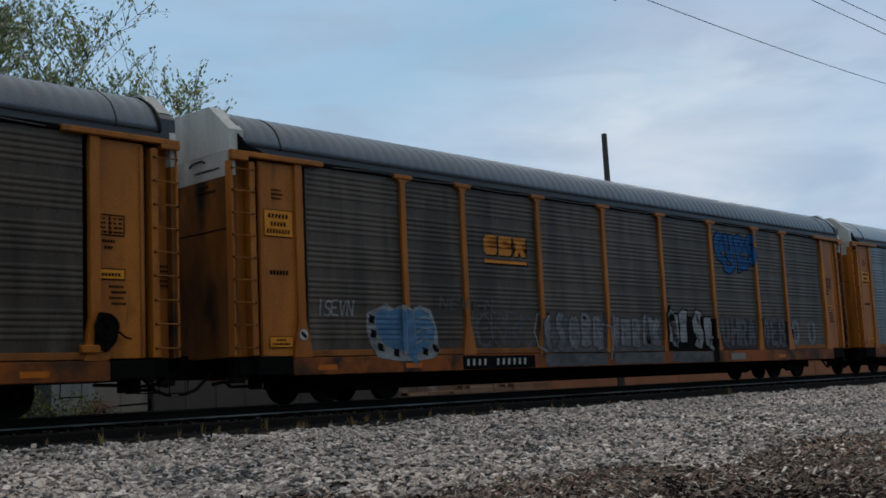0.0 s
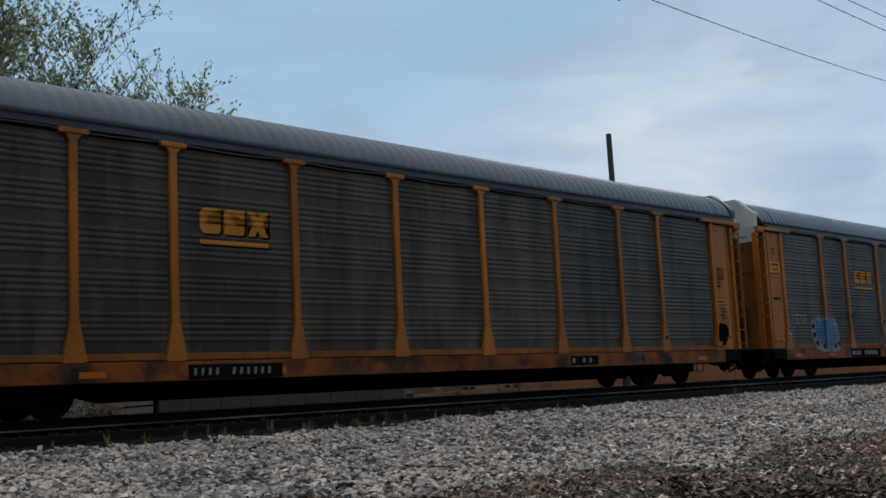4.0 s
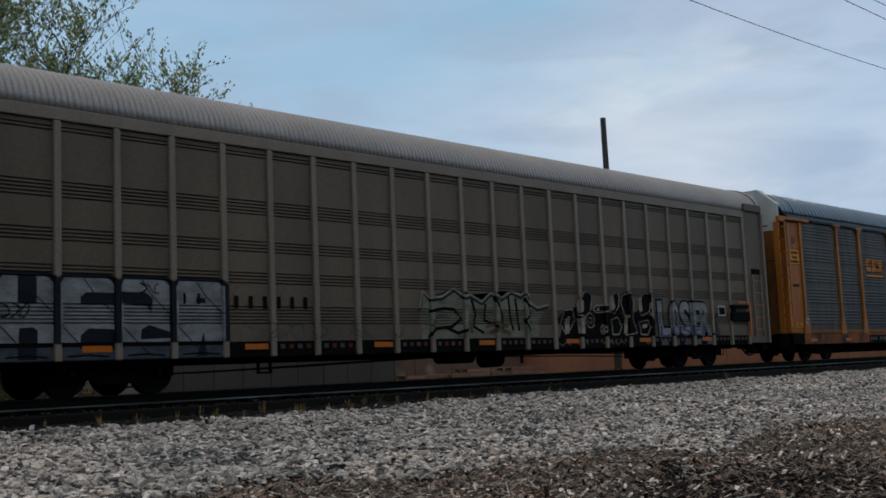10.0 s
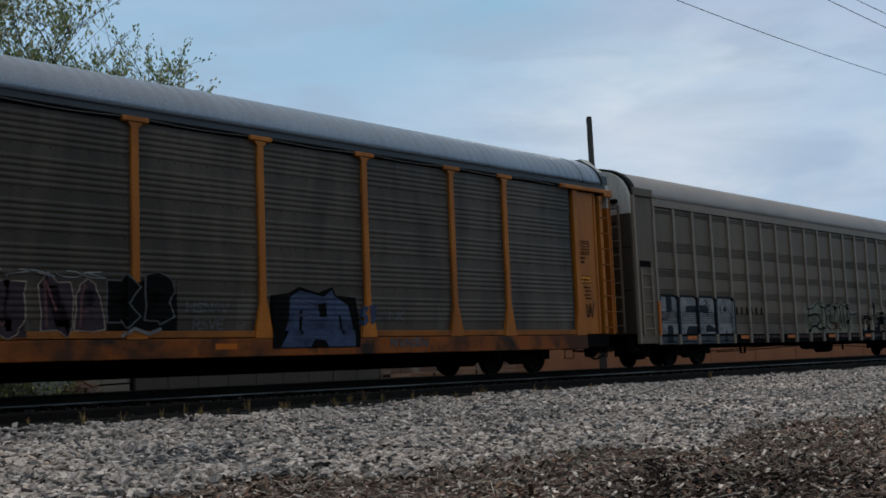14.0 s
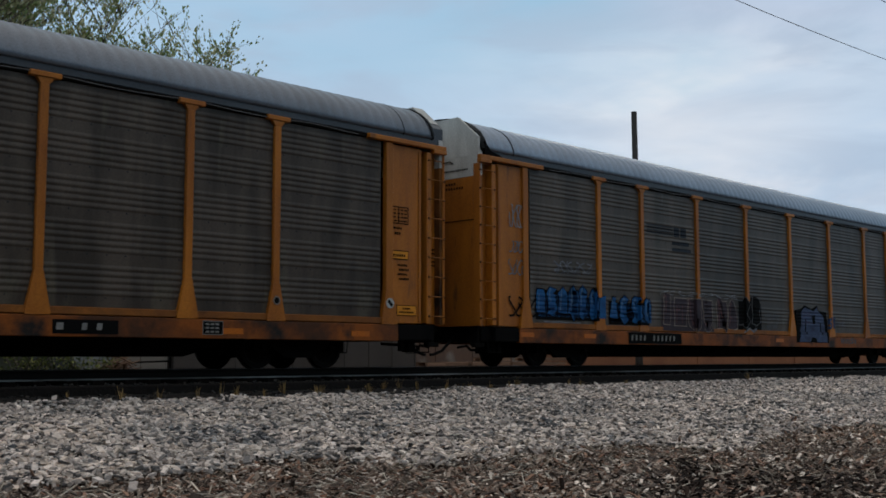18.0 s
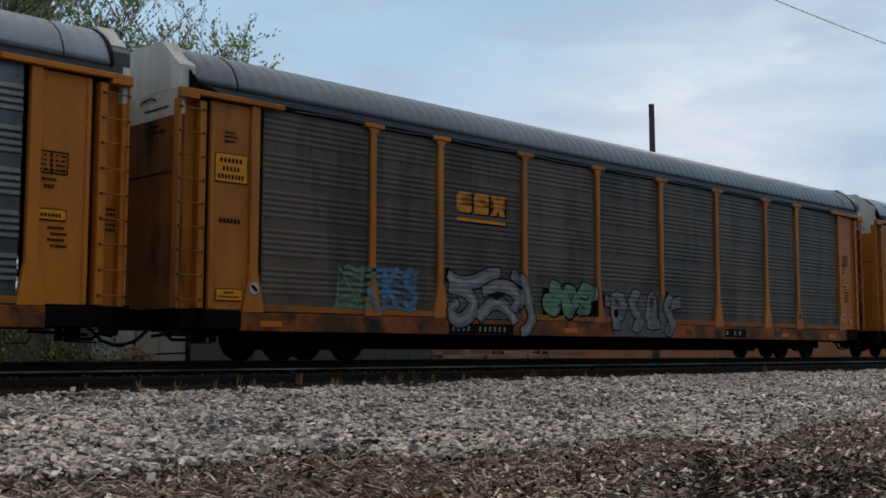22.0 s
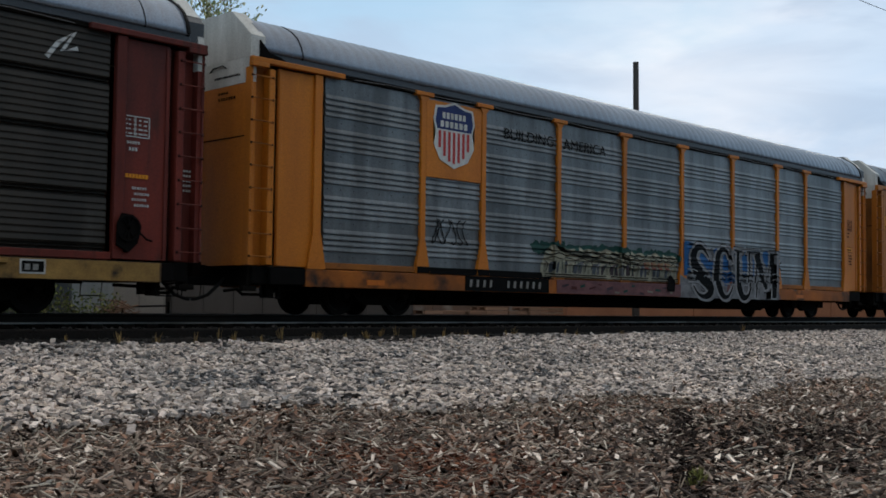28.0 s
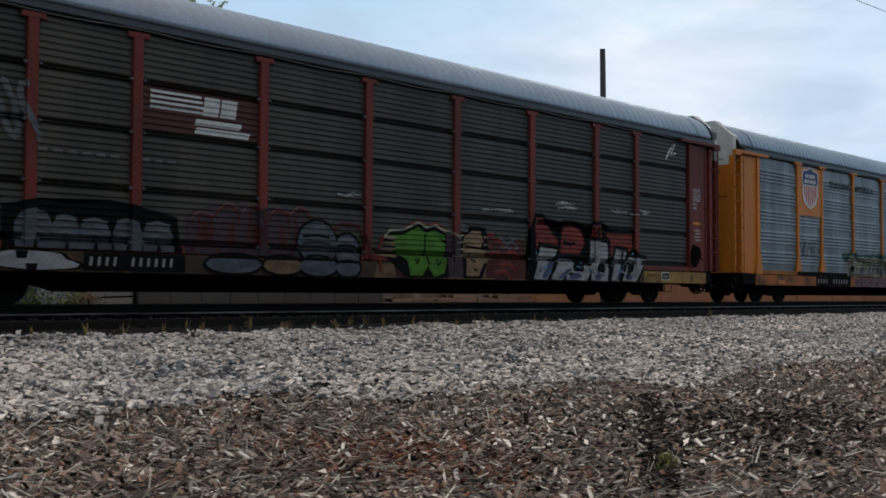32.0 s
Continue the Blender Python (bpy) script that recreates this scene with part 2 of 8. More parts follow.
STREAK = (1.0, 1.0, 0.22)
# yellow darkened for the shadows on the lower chord, with blotches of grime
CHORD = mat("shaded_grimy_chord_paint", (0.27, 0.090, 0.013), 0.65, second=(0.12, 0.042, 0.012), amount=0.9, scale=1.2, spots=(0.05, 0.025, 0.014), spot_scale=2.5, spot_cut=0.6, bump=0.1)
# yellow paint run to near-black in noise blotches, for some end doors
MOTTLED = mat("dark_mottled_yellow_paint", (0.25, 0.088, 0.016), 0.7, second=(0.022, 0.014, 0.010), amount=1.0, scale=0.8, stretch=(1, 1, 0.45), spots=(0.02, 0.014, 0.011), spot_scale=1.1, spot_cut=0.52, bump=0.1, spec=0.1)
YELLOW = mat("rail_yellow_paint", (0.390, 0.1270, 0.011), 0.50, spec=0.24, second=(0.19, 0.0551, 0.008), amount=0.85, scale=1.6, stretch=STREAK, spots=(0.09, 0.035, 0.014), spot_scale=3.5, spot_cut=0.62, spread=0.1, bump=0.08)
YELLOW_CLEAN = mat("bright_yellow_paint", (0.45, 0.1406, 0.010), 0.50, spec=0.22, second=(0.28, 0.0819, 0.012), amount=0.7, scale=1.2, stretch=STREAK, spots=(0.2, 0.075, 0.02), spot_scale=4, spot_cut=0.66, spread=0.08, bump=0.08)
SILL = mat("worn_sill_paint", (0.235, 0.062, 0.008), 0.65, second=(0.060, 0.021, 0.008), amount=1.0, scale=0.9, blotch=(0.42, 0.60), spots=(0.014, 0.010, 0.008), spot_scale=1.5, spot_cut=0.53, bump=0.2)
PANEL_DARK = mat("weathered_dark_galvanised_steel", (0.072, 0.053, 0.040), 0.5, 0.05, spec=0.24, second=(0.029, 0.021, 0.015), amount=0.9, blotch=(0.42, 0.60), scale=1.3, stretch=STREAK, spread=0.16, spots=(0.085, 0.068, 0.048), spot_scale=2.2, spot_cut=0.58, bump=0.1, dots=(0.36, 0.748, 1.24, 0.017))
PANEL_BROWN = mat("brown_weathered_galvanised_steel", (0.074, 0.055, 0.041), 0.5, 0.05, spec=0.26, second=(0.034, 0.025, 0.018), amount=0.85, blotch=(0.42, 0.60), scale=1.1, stretch=STREAK, spread=0.16, spots=(0.095, 0.085, 0.07), spot_scale=2.0, spot_cut=0.6, bump=0.1, dots=(0.36, 0.748, 1.24, 0.02))
PANEL_SILVER = mat("bright_galvanised_steel", (0.138, 0.145, 0.151), 0.40, 0.35, spec=0.4, second=(0.066, 0.067, 0.068), amount=1.0, blotch=(0.42, 0.60), scale=1.4, stretch=STREAK, spread=0.16, spots=(0.055, 0.052, 0.048), spot_scale=0.9, spot_cut=0.52, bump=0.08, dots=(0.36, 0.347, 1.20, 0.014))
ROOF = mat("grey_roof_steel", (0.20, 0.23, 0.275), 0.40, 0.40, second=(0.145, 0.165, 0.20), amount=0.8, scale=0.6, stretch=(1, 0.3, 0.3), bump=0.1, spread=0.08)
ROOF_GREY = mat("plain_grey_roof_steel", (0.120, 0.134, 0.158), 0.40, 0.35, second=(0.088, 0.098, 0.114), amount=0.8, scale=0.6, stretch=(1, 0.3, 0.3), bump=0.1, spread=0.08)
ROOF_PALE = mat("pale_roof_steel", (0.33, 0.35, 0.38), 0.4, 0.5, second=(0.22, 0.23, 0.25), amount=0.7, scale=0.6, stretch=(1, 0.3, 0.3), bump=0.1)
TAUPE = mat("taupe_painted_aluminium", (0.136, 0.099, 0.071), 0.55, 0.05, spec=0.2, second=(0.082, 0.061, 0.044), amount=0.8, scale=0.8, stretch=STREAK, spread=0.06, bump=0.08)
# a darker brown than the side paint, for the end doors
DARK_TAUPE = mat("dark_brown_door_paint", (0.060, 0.046, 0.034), 0.6, 0.05, second=(0.030, 0.024, 0.019), amount=0.9, scale=0.9, stretch=STREAK, bump=0.08)
FASCIA = mat("dark_grey_fascia_steel", (0.062, 0.064, 0.070), 0.45, 0.2, second=(0.040, 0.040, 0.044), amount=0.8, scale=1.0, stretch=(0.3, 1, 1), bump=0.08, spec=0.3)
TAUPE_RIB = mat("pale_taupe_aluminium", (0.214, 0.163, 0.125), 0.55, 0.1, spec=0.3, second=(0.150, 0.122, 0.096), amount=0.7, scale=1.5, stretch=STREAK, spread=0.06, bump=0.08)
TAUPE_ROOF = mat("corrugated_aluminium_roof", (0.33, 0.295, 0.28), 0.5, 0.25, second=(0.25, 0.225, 0.215), amount=0.7, scale=0.7, bump=0.08)
WHITE = mat("dirty_white_paint", (0.54, 0.53, 0.50), 0.6, second=(0.31, 0.29, 0.26), amount=0.9, scale=2.0, stretch=STREAK, bump=0.08)
PANEL_GRIMY = mat("grimy_dark_brown_steel_sheet", (0.034, 0.027, 0.0205), 0.5, 0.05, spec=0.2, second=(0.019, 0.015, 0.0115), amount=0.95, blotch=(0.42, 0.60), scale=0.9, stretch=STREAK, spread=0.25, spots=(0.050, 0.044, 0.036), spot_scale=1.7, spot_cut=0.6, bump=0.1)
RED = mat("oxide_red_paint", (0.135, 0.021, 0.013), 0.6, second=(0.045, 0.011, 0.009), amount=0.9, scale=1.5, stretch=STREAK, spread=0.12, spots=(0.030, 0.012, 0.009), spot_scale=3.0, spot_cut=0.6, bump=0.1)
PATCH_RED = mat("dark_oxide_patch_paint", (0.050, 0.011, 0.009), 0.6, second=(0.030, 0.009, 0.007), amount=0.8, scale=1.5, stretch=STREAK, bump=0.1)
ORANGE_SILL = mat("stained_orange_sill_paint", (0.33, 0.095, 0.010), 0.6, second=(0.10, 0.032, 0.008), amount=0.9, scale=0.9, spots=(0.015, 0.010, 0.008), spot_scale=1.6, spot_cut=0.53, bump=0.15)
TAN_SILL = mat("worn_tan_sill_paint", (0.30, 0.175, 0.05), 0.7, second=(0.11, 0.06, 0.02), amount=0.9, scale=1.6, spots=(0.02, 0.014, 0.010), spot_scale=2.4, spot_cut=0.57, bump=0.2)
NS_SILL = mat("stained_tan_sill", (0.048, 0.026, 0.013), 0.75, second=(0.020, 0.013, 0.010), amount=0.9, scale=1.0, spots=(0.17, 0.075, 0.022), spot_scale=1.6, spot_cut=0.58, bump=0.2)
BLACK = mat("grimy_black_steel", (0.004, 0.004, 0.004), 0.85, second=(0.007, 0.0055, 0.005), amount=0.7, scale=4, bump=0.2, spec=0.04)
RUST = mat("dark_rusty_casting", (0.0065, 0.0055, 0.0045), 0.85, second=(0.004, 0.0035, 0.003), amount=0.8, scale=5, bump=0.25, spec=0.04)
RUBBER = mat("black_rubber", (0.012, 0.012, 0.012), 0.6, bump=0.05, spec=0.04)
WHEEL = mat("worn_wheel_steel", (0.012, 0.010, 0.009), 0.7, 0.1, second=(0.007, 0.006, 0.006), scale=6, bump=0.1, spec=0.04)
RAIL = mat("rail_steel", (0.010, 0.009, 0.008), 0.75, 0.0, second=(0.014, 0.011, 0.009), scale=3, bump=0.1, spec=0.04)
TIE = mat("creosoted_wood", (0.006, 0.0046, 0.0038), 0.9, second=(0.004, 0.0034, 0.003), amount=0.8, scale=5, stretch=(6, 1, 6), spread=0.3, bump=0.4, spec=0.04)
LABEL_BLACK = mat("black_stencil_paint", (0.006, 0.006, 0.006), 0.8, bump=0, spec=0.03)
LABEL_WHITE = mat("white_stencil_paint", (0.40, 0.40, 0.39), 0.6, second=(0.25, 0.25, 0.24), scale=6, bump=0)
LABEL_GREY = mat("faded_stencil_paint", (0.20, 0.19, 0.18), 0.7, second=(0.12, 0.11, 0.10), scale=6, bump=0)
DULL_WHITE = mat("dirty_white_reflector", (0.060, 0.055, 0.054), 0.5, second=(0.03, 0.027, 0.026), scale=8, bump=0)
LOGO_YELLOW = mat("logo_yellow_paint", (0.46, 0.165, 0.016), 0.6, second=(0.30, 0.10, 0.014), scale=3, bump=0.03)
LOGO_BLUE = mat("logo_blue_paint", (0.012, 0.022, 0.10), 0.5, scale=3, bump=0.03)
LOGO_RED = mat("logo_red_paint", (0.40, 0.03, 0.03), 0.5, scale=3, bump=0.03)
SIGN = mat("yellow_notice_paint", (0.60, 0.225, 0.012), 0.5, second=(0.42, 0.15, 0.012), scale=3, bump=0.02)
ORANGE = mat("orange_reflector", (0.44, 0.115, 0.010), 0.4, second=(0.30, 0.08, 0.010), scale=8, bump=0)
REFLECT_RED = mat("red_reflector", (0.085, 0.012, 0.011), 0.4, scale=8, bump=0)
PAINT = {}
for key, c, c2 in (("sky_blue", (0.16, 0.33, 0.55), (0.10, 0.22, 0.42)), ("blue", (0.02, 0.17, 0.46), (0.02, 0.09, 0.28)), ("slate_blue", (0.10, 0.14, 0.26), (0.05, 0.06, 0.12)),
                   ("white", (0.50, 0.50, 0.52), (0.28, 0.28, 0.30)), ("chrome", (0.34, 0.34, 0.36), (0.16, 0.16, 0.18)), ("black", (0.007, 0.007, 0.008), (0.009, 0.009, 0.010)),
                   ("green", (0.26, 0.42, 0.30), (0.12, 0.22, 0.15)), ("lime", (0.11, 0.29, 0.03), (0.06, 0.15, 0.02)), ("cream", (0.60, 0.56, 0.42), (0.38, 0.37, 0.27)),
                   ("red", (0.33, 0.045, 0.025), (0.16, 0.025, 0.02)), ("pink", (0.30, 0.13, 0.13), (0.16, 0.08, 0.09)), ("mauve", (0.09, 0.06, 0.075), (0.05, 0.035, 0.04)),
                   ("teal", (0.02, 0.10, 0.08), (0.015, 0.05, 0.04)), ("lilac", (0.17, 0.17, 0.30), (0.08, 0.08, 0.15)), ("grey", (0.21, 0.21, 0.22), (0.11, 0.11, 0.12)), ("peach", (0.62, 0.50, 0.40), (0.40, 0.31, 0.25)), ("navy", (0.022, 0.026, 0.038), (0.012, 0.014, 0.02)), ("olive", (0.40, 0.385, 0.29), (0.22, 0.21, 0.16)), ("slate_grey", (0.13, 0.15, 0.18), (0.07, 0.08, 0.10)), ("tan_pale", (0.42, 0.27, 0.15), (0.25, 0.16, 0.10)), ("dull_red", (0.13, 0.03, 0.025), (0.07, 0.02, 0.018)), ("tan", (0.28, 0.17, 0.09), (0.14, 0.09, 0.06))):
    PAINT[key] = mat(key + "_spray_paint", [q * 0.50 for q in c], 0.55, second=[q * 0.38 for q in c2], amount=0.9, scale=2.5, stretch=(1, 1, 2), bump=0.04, spec=0.03 if key == "black" else 0.1)


# ---- mesh tools ----
class Shape:
    def __init__(self):
        self.v, self.f = [], []

    def add(self, verts, faces):
        n = len(self.v)
        self.v += [tuple(p) for p in verts]
        self.f += [tuple(i + n for i in f) for f in faces]
        return self

    def box(self, x0, x1, y0, y1, z0, z1, c=0.0):
        if c <= 0:
            v = [(x, y, z) for x in (x0, x1) for y in (y0, y1) for z in (z0, z1)]
            return self.add(v, [(0, 1, 3, 2), (4, 6, 7, 5), (0, 4, 5, 1), (2, 3, 7, 6), (0, 2, 6, 4), (1, 5, 7, 3)])
        # a box with chamfered edges
        v, idx = [], {}
        for sx in (0, 1):
            for sy in (0, 1):
                for sz in (0, 1):
                    p = ((x0, x1)[sx], (y0, y1)[sy], (z0, z1)[sz])
                    d = (c if sx == 0 else -c, c if sy == 0 else -c, c if sz == 0 else -c)
                    for a in range(3):
                        idx[sx, sy, sz, a] = len(v)
                        v.append(tuple(p[k] + (0 if k == a else d[k]) for k in range(3)))
        f = []
        for a in range(3):
            b, e = [(1, 2), (0, 2), (0, 1)][a]
            for s in (0, 1):
                q = []
                for sb, se in ((0, 0), (1, 0), (1, 1), (0, 1)):
                    k = [0, 0, 0]
                    k[a], k[b], k[e] = s, sb, se
                    q.append(idx[(*k, a)])
                f.append(q)
        for a in range(3):
            b, e = [(1, 2), (0, 2), (0, 1)][a]
            for sb in (0, 1):
                for se in (0, 1):
                    k0, k1 = [0, 0, 0], [0, 0, 0]
                    k0[b], k0[e], k1[b], k1[e], k1[a] = sb, se, sb, se, 1
                    f.append((idx[(*k0, b)], idx[(*k1, b)], idx[(*k1, e)], idx[(*k0, e)]))
        for sx in (0, 1):
            for sy in (0, 1):
                for sz in (0, 1):
                    f.append(tuple(idx[sx, sy, sz, a] for a in range(3)))
        return self.add(v, f)

    def prism(self, outline, axis, a, b, closed=True):
        """An outline of (u, v) drawn out along an axis from a to b."""
        n = len(outline)
        put = {"x": lambda u, w, t: (t, u, w), "y": lambda u, w, t: (u, t, w), "z": lambda u, w, t: (u, w, t)}[axis]
        v = [put(u, w, a) for u, w in outline] + [put(u, w, b) for u, w in outline]
        f = [(i, (i + 1) % n, n + (i + 1) % n, n + i) for i in range(n if closed else n - 1)]
        if closed:
            f += [tuple(range(n))[::-1], tuple(range(n, 2 * n))]
        return self.add(v, f)

    def tube(self, path, r, sides=6):
        rings = []
        pts = [Vector(p) for p in path]
        for i, p in enumerate(pts):
            d = (pts[min(i + 1, len(pts) - 1)] - pts[max(i - 1, 0)]).normalized()
            u = d.cross(Vector((0, 0, 1)) if abs(d.z) < 0.9 else Vector((1, 0, 0))).normalized()
            w = d.cross(u)
            rr = r[i] if isinstance(r, (list, tuple)) else r
            rings.append([p + rr * (math.cos(a) * u + math.sin(a) * w) for a in [2 * math.pi * k / sides for k in range(sides)]])
        v = [q for ring in rings for q in ring]
        f = [(i * sides + k, i * sides + (k + 1) % sides, (i + 1) * sides + (k + 1) % sides, (i + 1) * sides + k) for i in range(len(rings) - 1) for k in range(sides)]
        f += [tuple(range(sides))[::-1], tuple(range(len(v) - sides, len(v)))]
        return self.add(v, f)

    def lathe(self, prof, axis_at, sides=24):
        """A profile of (radius, y) turned about the y axis through (x, z)."""
        cx, cz = axis_at
        v, f, n = [], [], len(prof)
        for k in range(sides):
            a = 2 * math.pi * k / sides
            v += [(cx + r * math.cos(a), y, cz + r * math.sin(a)) for r, y in prof]
        for k in range(sides):
            for i in range(n - 1):
                f.append((k * n + i, ((k + 1) % sides) * n + i, ((k + 1) % sides) * n + i + 1, k * n + i + 1))
        return self.add(v, f)

    def mesh(self, name, smooth=False):
        me = bpy.data.meshes.new(name)
        me.from_pydata(self.v, [], self.f)
        bm = bmesh.new()
        bm.from_mesh(me)
        bmesh.ops.recalc_face_normals(bm, faces=bm.faces)
        bm.to_mesh(me)
        bm.free()
        if smooth:
            me.shade_smooth()
        me.update()
        return me


def coat(me, m):
    if not me.materials:
        me.materials.append(m)
        return me
    if me.materials[0] == m:
        return me
    copy = me.copy()
    copy.materials.clear()
    copy.materials.append(m)
    return copy


def part(name, shape, material, parent, label="", at=None):
    me = shape.mesh(name) if isinstance(shape, Shape) else shape
    ob = new(name, coat(me, material))
    ob.parent = parent
    if at is not None:
        ob.matrix_basis = at
    if label:
        ob["label"] = label
    if name in ("lettering", "stencil"):
        ob["kind"] = "stuff"
    return ob


def thing(name, label, category, group="", kind="", at=None, shape=None, material=None):
    ob = new(name, coat(shape.mesh(name), material) if shape else None)
    if at is not None:
        ob.matrix_basis = at
    return tagged(ob, label, category, group, kind)


# ---- ground ----
TRACK_Y, RAIL_TOP, BED = 18.96, 1.30, 0.93
PROFILE = [(-400, 0.0), (1.5, 0.0), (5.0, 0.06), (10.0, 0.30), (17.0, 0.84), (17.4, 0.84), (17.7, 0.90), (20.4, 0.92), (20.9, 0.9), (23.0, 0.72), (26.0, 0.66), (900, 0.6)]


def ground_z(x, y):
    base = float(np.interp(y, [p[0] for p in PROFILE], [p[1] for p in PROFILE]))
    if 2 < y < 17.4:
        base += 0.05 * (noise.noise((x * 0.45, y * 0.6, 3.0))) + 0.025 * noise.noise((x * 1.7, y * 2.1, 7.0))
    return base


gx = [-700, -300, -120, -50, -20, -8] + [float(v) for v in np.arange(-2, 62, 0.5)] + [64, 68, 74, 82, 95, 115, 150, 220, 350, 600, 1000]
gy = [-400, -150, -50, -20, -8, -3, 0, 1.5] + [float(v) for v in np.arange(2.5, 17.3, 0.35)] + [17.4, 17.7, 18.2, 19, 19.7, 20.4, 20.9, 22, 23, 24.5, 26, 30, 40, 60, 100, 200, 400, 900]
g = Shape()
g.add([(x, y, ground_z(x, y)) for y in gy for x in gx], [(j * len(gx) + i, j * len(gx) + i + 1, (j + 1) * len(gx) + i + 1, (j + 1) * len(gx) + i) for j in range(len(gy) - 1) for i in range(len(gx) - 1)])
SOIL = mat("brown_cinder_soil", (0.050, 0.033, 0.025), 0.95, second=(0.022, 0.016, 0.013), amount=0.9, scale=0.5, fine=18, spots=(0.13, 0.055, 0.035), spot_scale=0.45, spot_cut=0.6, bump=0.6, bump_scale=14)
ground = thing("ground", "brown cinder soil beside the railway line", "ground", kind="structure", shape=g, material=SOIL)

# an unseen dark wall behind the camera, added to cut light on the train
BACKDROP_GREEN = mat("dark_backdrop_green", (0.050, 0.050, 0.034), 0.95, second=(0.028, 0.028, 0.020), amount=0.9, scale=0.4, bump=0.3, spec=0.05)
light_block = Shape()
bxs = [float(v) for v in range(-120, 181, 5)]
tops = [float(np.interp(x, [-60, 25, 70], [13.5, 13.5, 4.0])) + 1.4 * noise.noise((x * 0.07, 5.0, 1.0)) + 0.8 * noise.noise((x * 0.3, 5.0, 1.0)) for x in bxs]
light_block.add([(x, -16, -0.1) for x in bxs] + [(x, -16, h) for x, h in zip(bxs, tops)] + [(x, -19, h) for x, h in zip(bxs, tops)] + [(x, -19, -0.1) for x in bxs],
         [(k * len(bxs) + i, k * len(bxs) + i + 1, (k + 1) * len(bxs) + i + 1, (k + 1) * len(bxs) + i) for k in range(3) for i in range(len(bxs) - 1)])
far = Shape()
tops = [2.6 + 1.6 * noise.noise((x * 0.11, 9.0, 1.0)) + 0.8 * noise.noise((x * 0.5, 9.0, 1.0)) for x in bxs]
far.add([(x, 62, 0.3) for x in bxs] + [(x, 62, h + 1) for x, h in zip(bxs, tops)] + [(x, 65, h + 1) for x, h in zip(bxs, tops)] + [(x, 65, 0.3) for x in bxs],
        [(k * len(bxs) + i, k * len(bxs) + i + 1, (k + 1) * len(bxs) + i + 1, (k + 1) * len(bxs) + i) for k in range(3) for i in range(len(bxs) - 1)])
thing("backdrop", "low distant hedge behind the buildings", "backdrop", kind="structure", shape=far, material=BACKDROP_GREEN)
thing("backdrop", "unseen dark wall added to block light behind the camera", "backdrop", kind="structure", shape=light_block, material=BACKDROP_GREEN)

# ---- railway track ----
# pale grey paints the skylight that the rail's foot catches
FOOT_GLEAM = mat("skylit_rail_foot", (0.26, 0.25, 0.24), 0.55, second=(0.05, 0.046, 0.042), amount=1.0, scale=0.5, bump=0.05)
HEAD = mat("grey_running_surface", (0.11, 0.11, 0.115), 0.4, 0.5, second=(0.07, 0.07, 0.072), scale=2, bump=0.03)
track = thing("railway_track", "single railway track on dark timber ties and grey ballast", "track", kind="structure")


def rail_profile():
    return [(-0.07, 0), (0.07, 0), (0.07, 0.012), (0.018, 0.03), (0.010, 0.125), (0.036, 0.137), (0.036, 0.162), (0.028, 0.171), (-0.028, 0.171), (-0.036, 0.162), (-0.036, 0.137), (-0.010, 0.125), (-0.018, 0.03), (-0.07, 0.012)]


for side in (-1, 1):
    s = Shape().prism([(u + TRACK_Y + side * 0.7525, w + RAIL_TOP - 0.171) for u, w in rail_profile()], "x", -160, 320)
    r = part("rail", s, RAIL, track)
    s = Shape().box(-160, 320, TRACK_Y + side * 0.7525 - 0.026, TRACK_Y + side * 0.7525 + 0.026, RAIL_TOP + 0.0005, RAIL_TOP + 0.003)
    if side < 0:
        part("rail_foot", Shape().box(-160, 320, TRACK_Y - 0.7525 - 0.078, TRACK_Y - 0.7525 - 0.0705, RAIL_TOP - 0.175, RAIL_TOP - 0.148), FOOT_GLEAM, r, "pale strip painting the skylight on the rail's foot")
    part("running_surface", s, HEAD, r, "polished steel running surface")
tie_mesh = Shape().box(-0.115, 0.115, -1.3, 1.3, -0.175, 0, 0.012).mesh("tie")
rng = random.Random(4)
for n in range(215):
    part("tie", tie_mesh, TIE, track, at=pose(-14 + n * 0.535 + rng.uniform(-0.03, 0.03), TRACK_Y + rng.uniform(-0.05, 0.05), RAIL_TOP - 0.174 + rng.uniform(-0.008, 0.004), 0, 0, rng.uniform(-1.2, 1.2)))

# ballast: a bed, coloured dark for the shade between the loose stones over it
BED_SHADE = mat("shaded_stone_gaps", (0.085, 0.074, 0.064), 0.9, second=(0.028, 0.025, 0.022), amount=0.9, scale=11, fine=25, bump=1.0, bump_scale=18)
bx = [-160, -60, -20, -6] + [float(v) for v in np.arange(-2, 70, 1.0)] + [75, 85, 100, 140, 220, 320]
by = [10.15] + [float(v) for v in np.arange(10.5, 17.2, 0.7)] + [17.4, 17.7, 20.4, 20.9, 22.6]


def bed_z(x, y):
    edge = 0.012 if 10.3 < y < 22 else -0.03
    return ground_z(x, y) + edge


s = Shape().add([(x, y + (0.35 * noise.noise((x * 0.35, 1.0, 2.0)) if y < 10.3 else 0), bed_z(x, y)) for y in by for x in bx], [(j * len(bx) + i, j * len(bx) + i + 1, (j + 1) * len(bx) + i + 1, (j + 1) * len(bx) + i) for j in range(len(by) - 1) for i in range(len(bx) - 1)])
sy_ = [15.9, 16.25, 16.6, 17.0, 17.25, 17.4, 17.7]
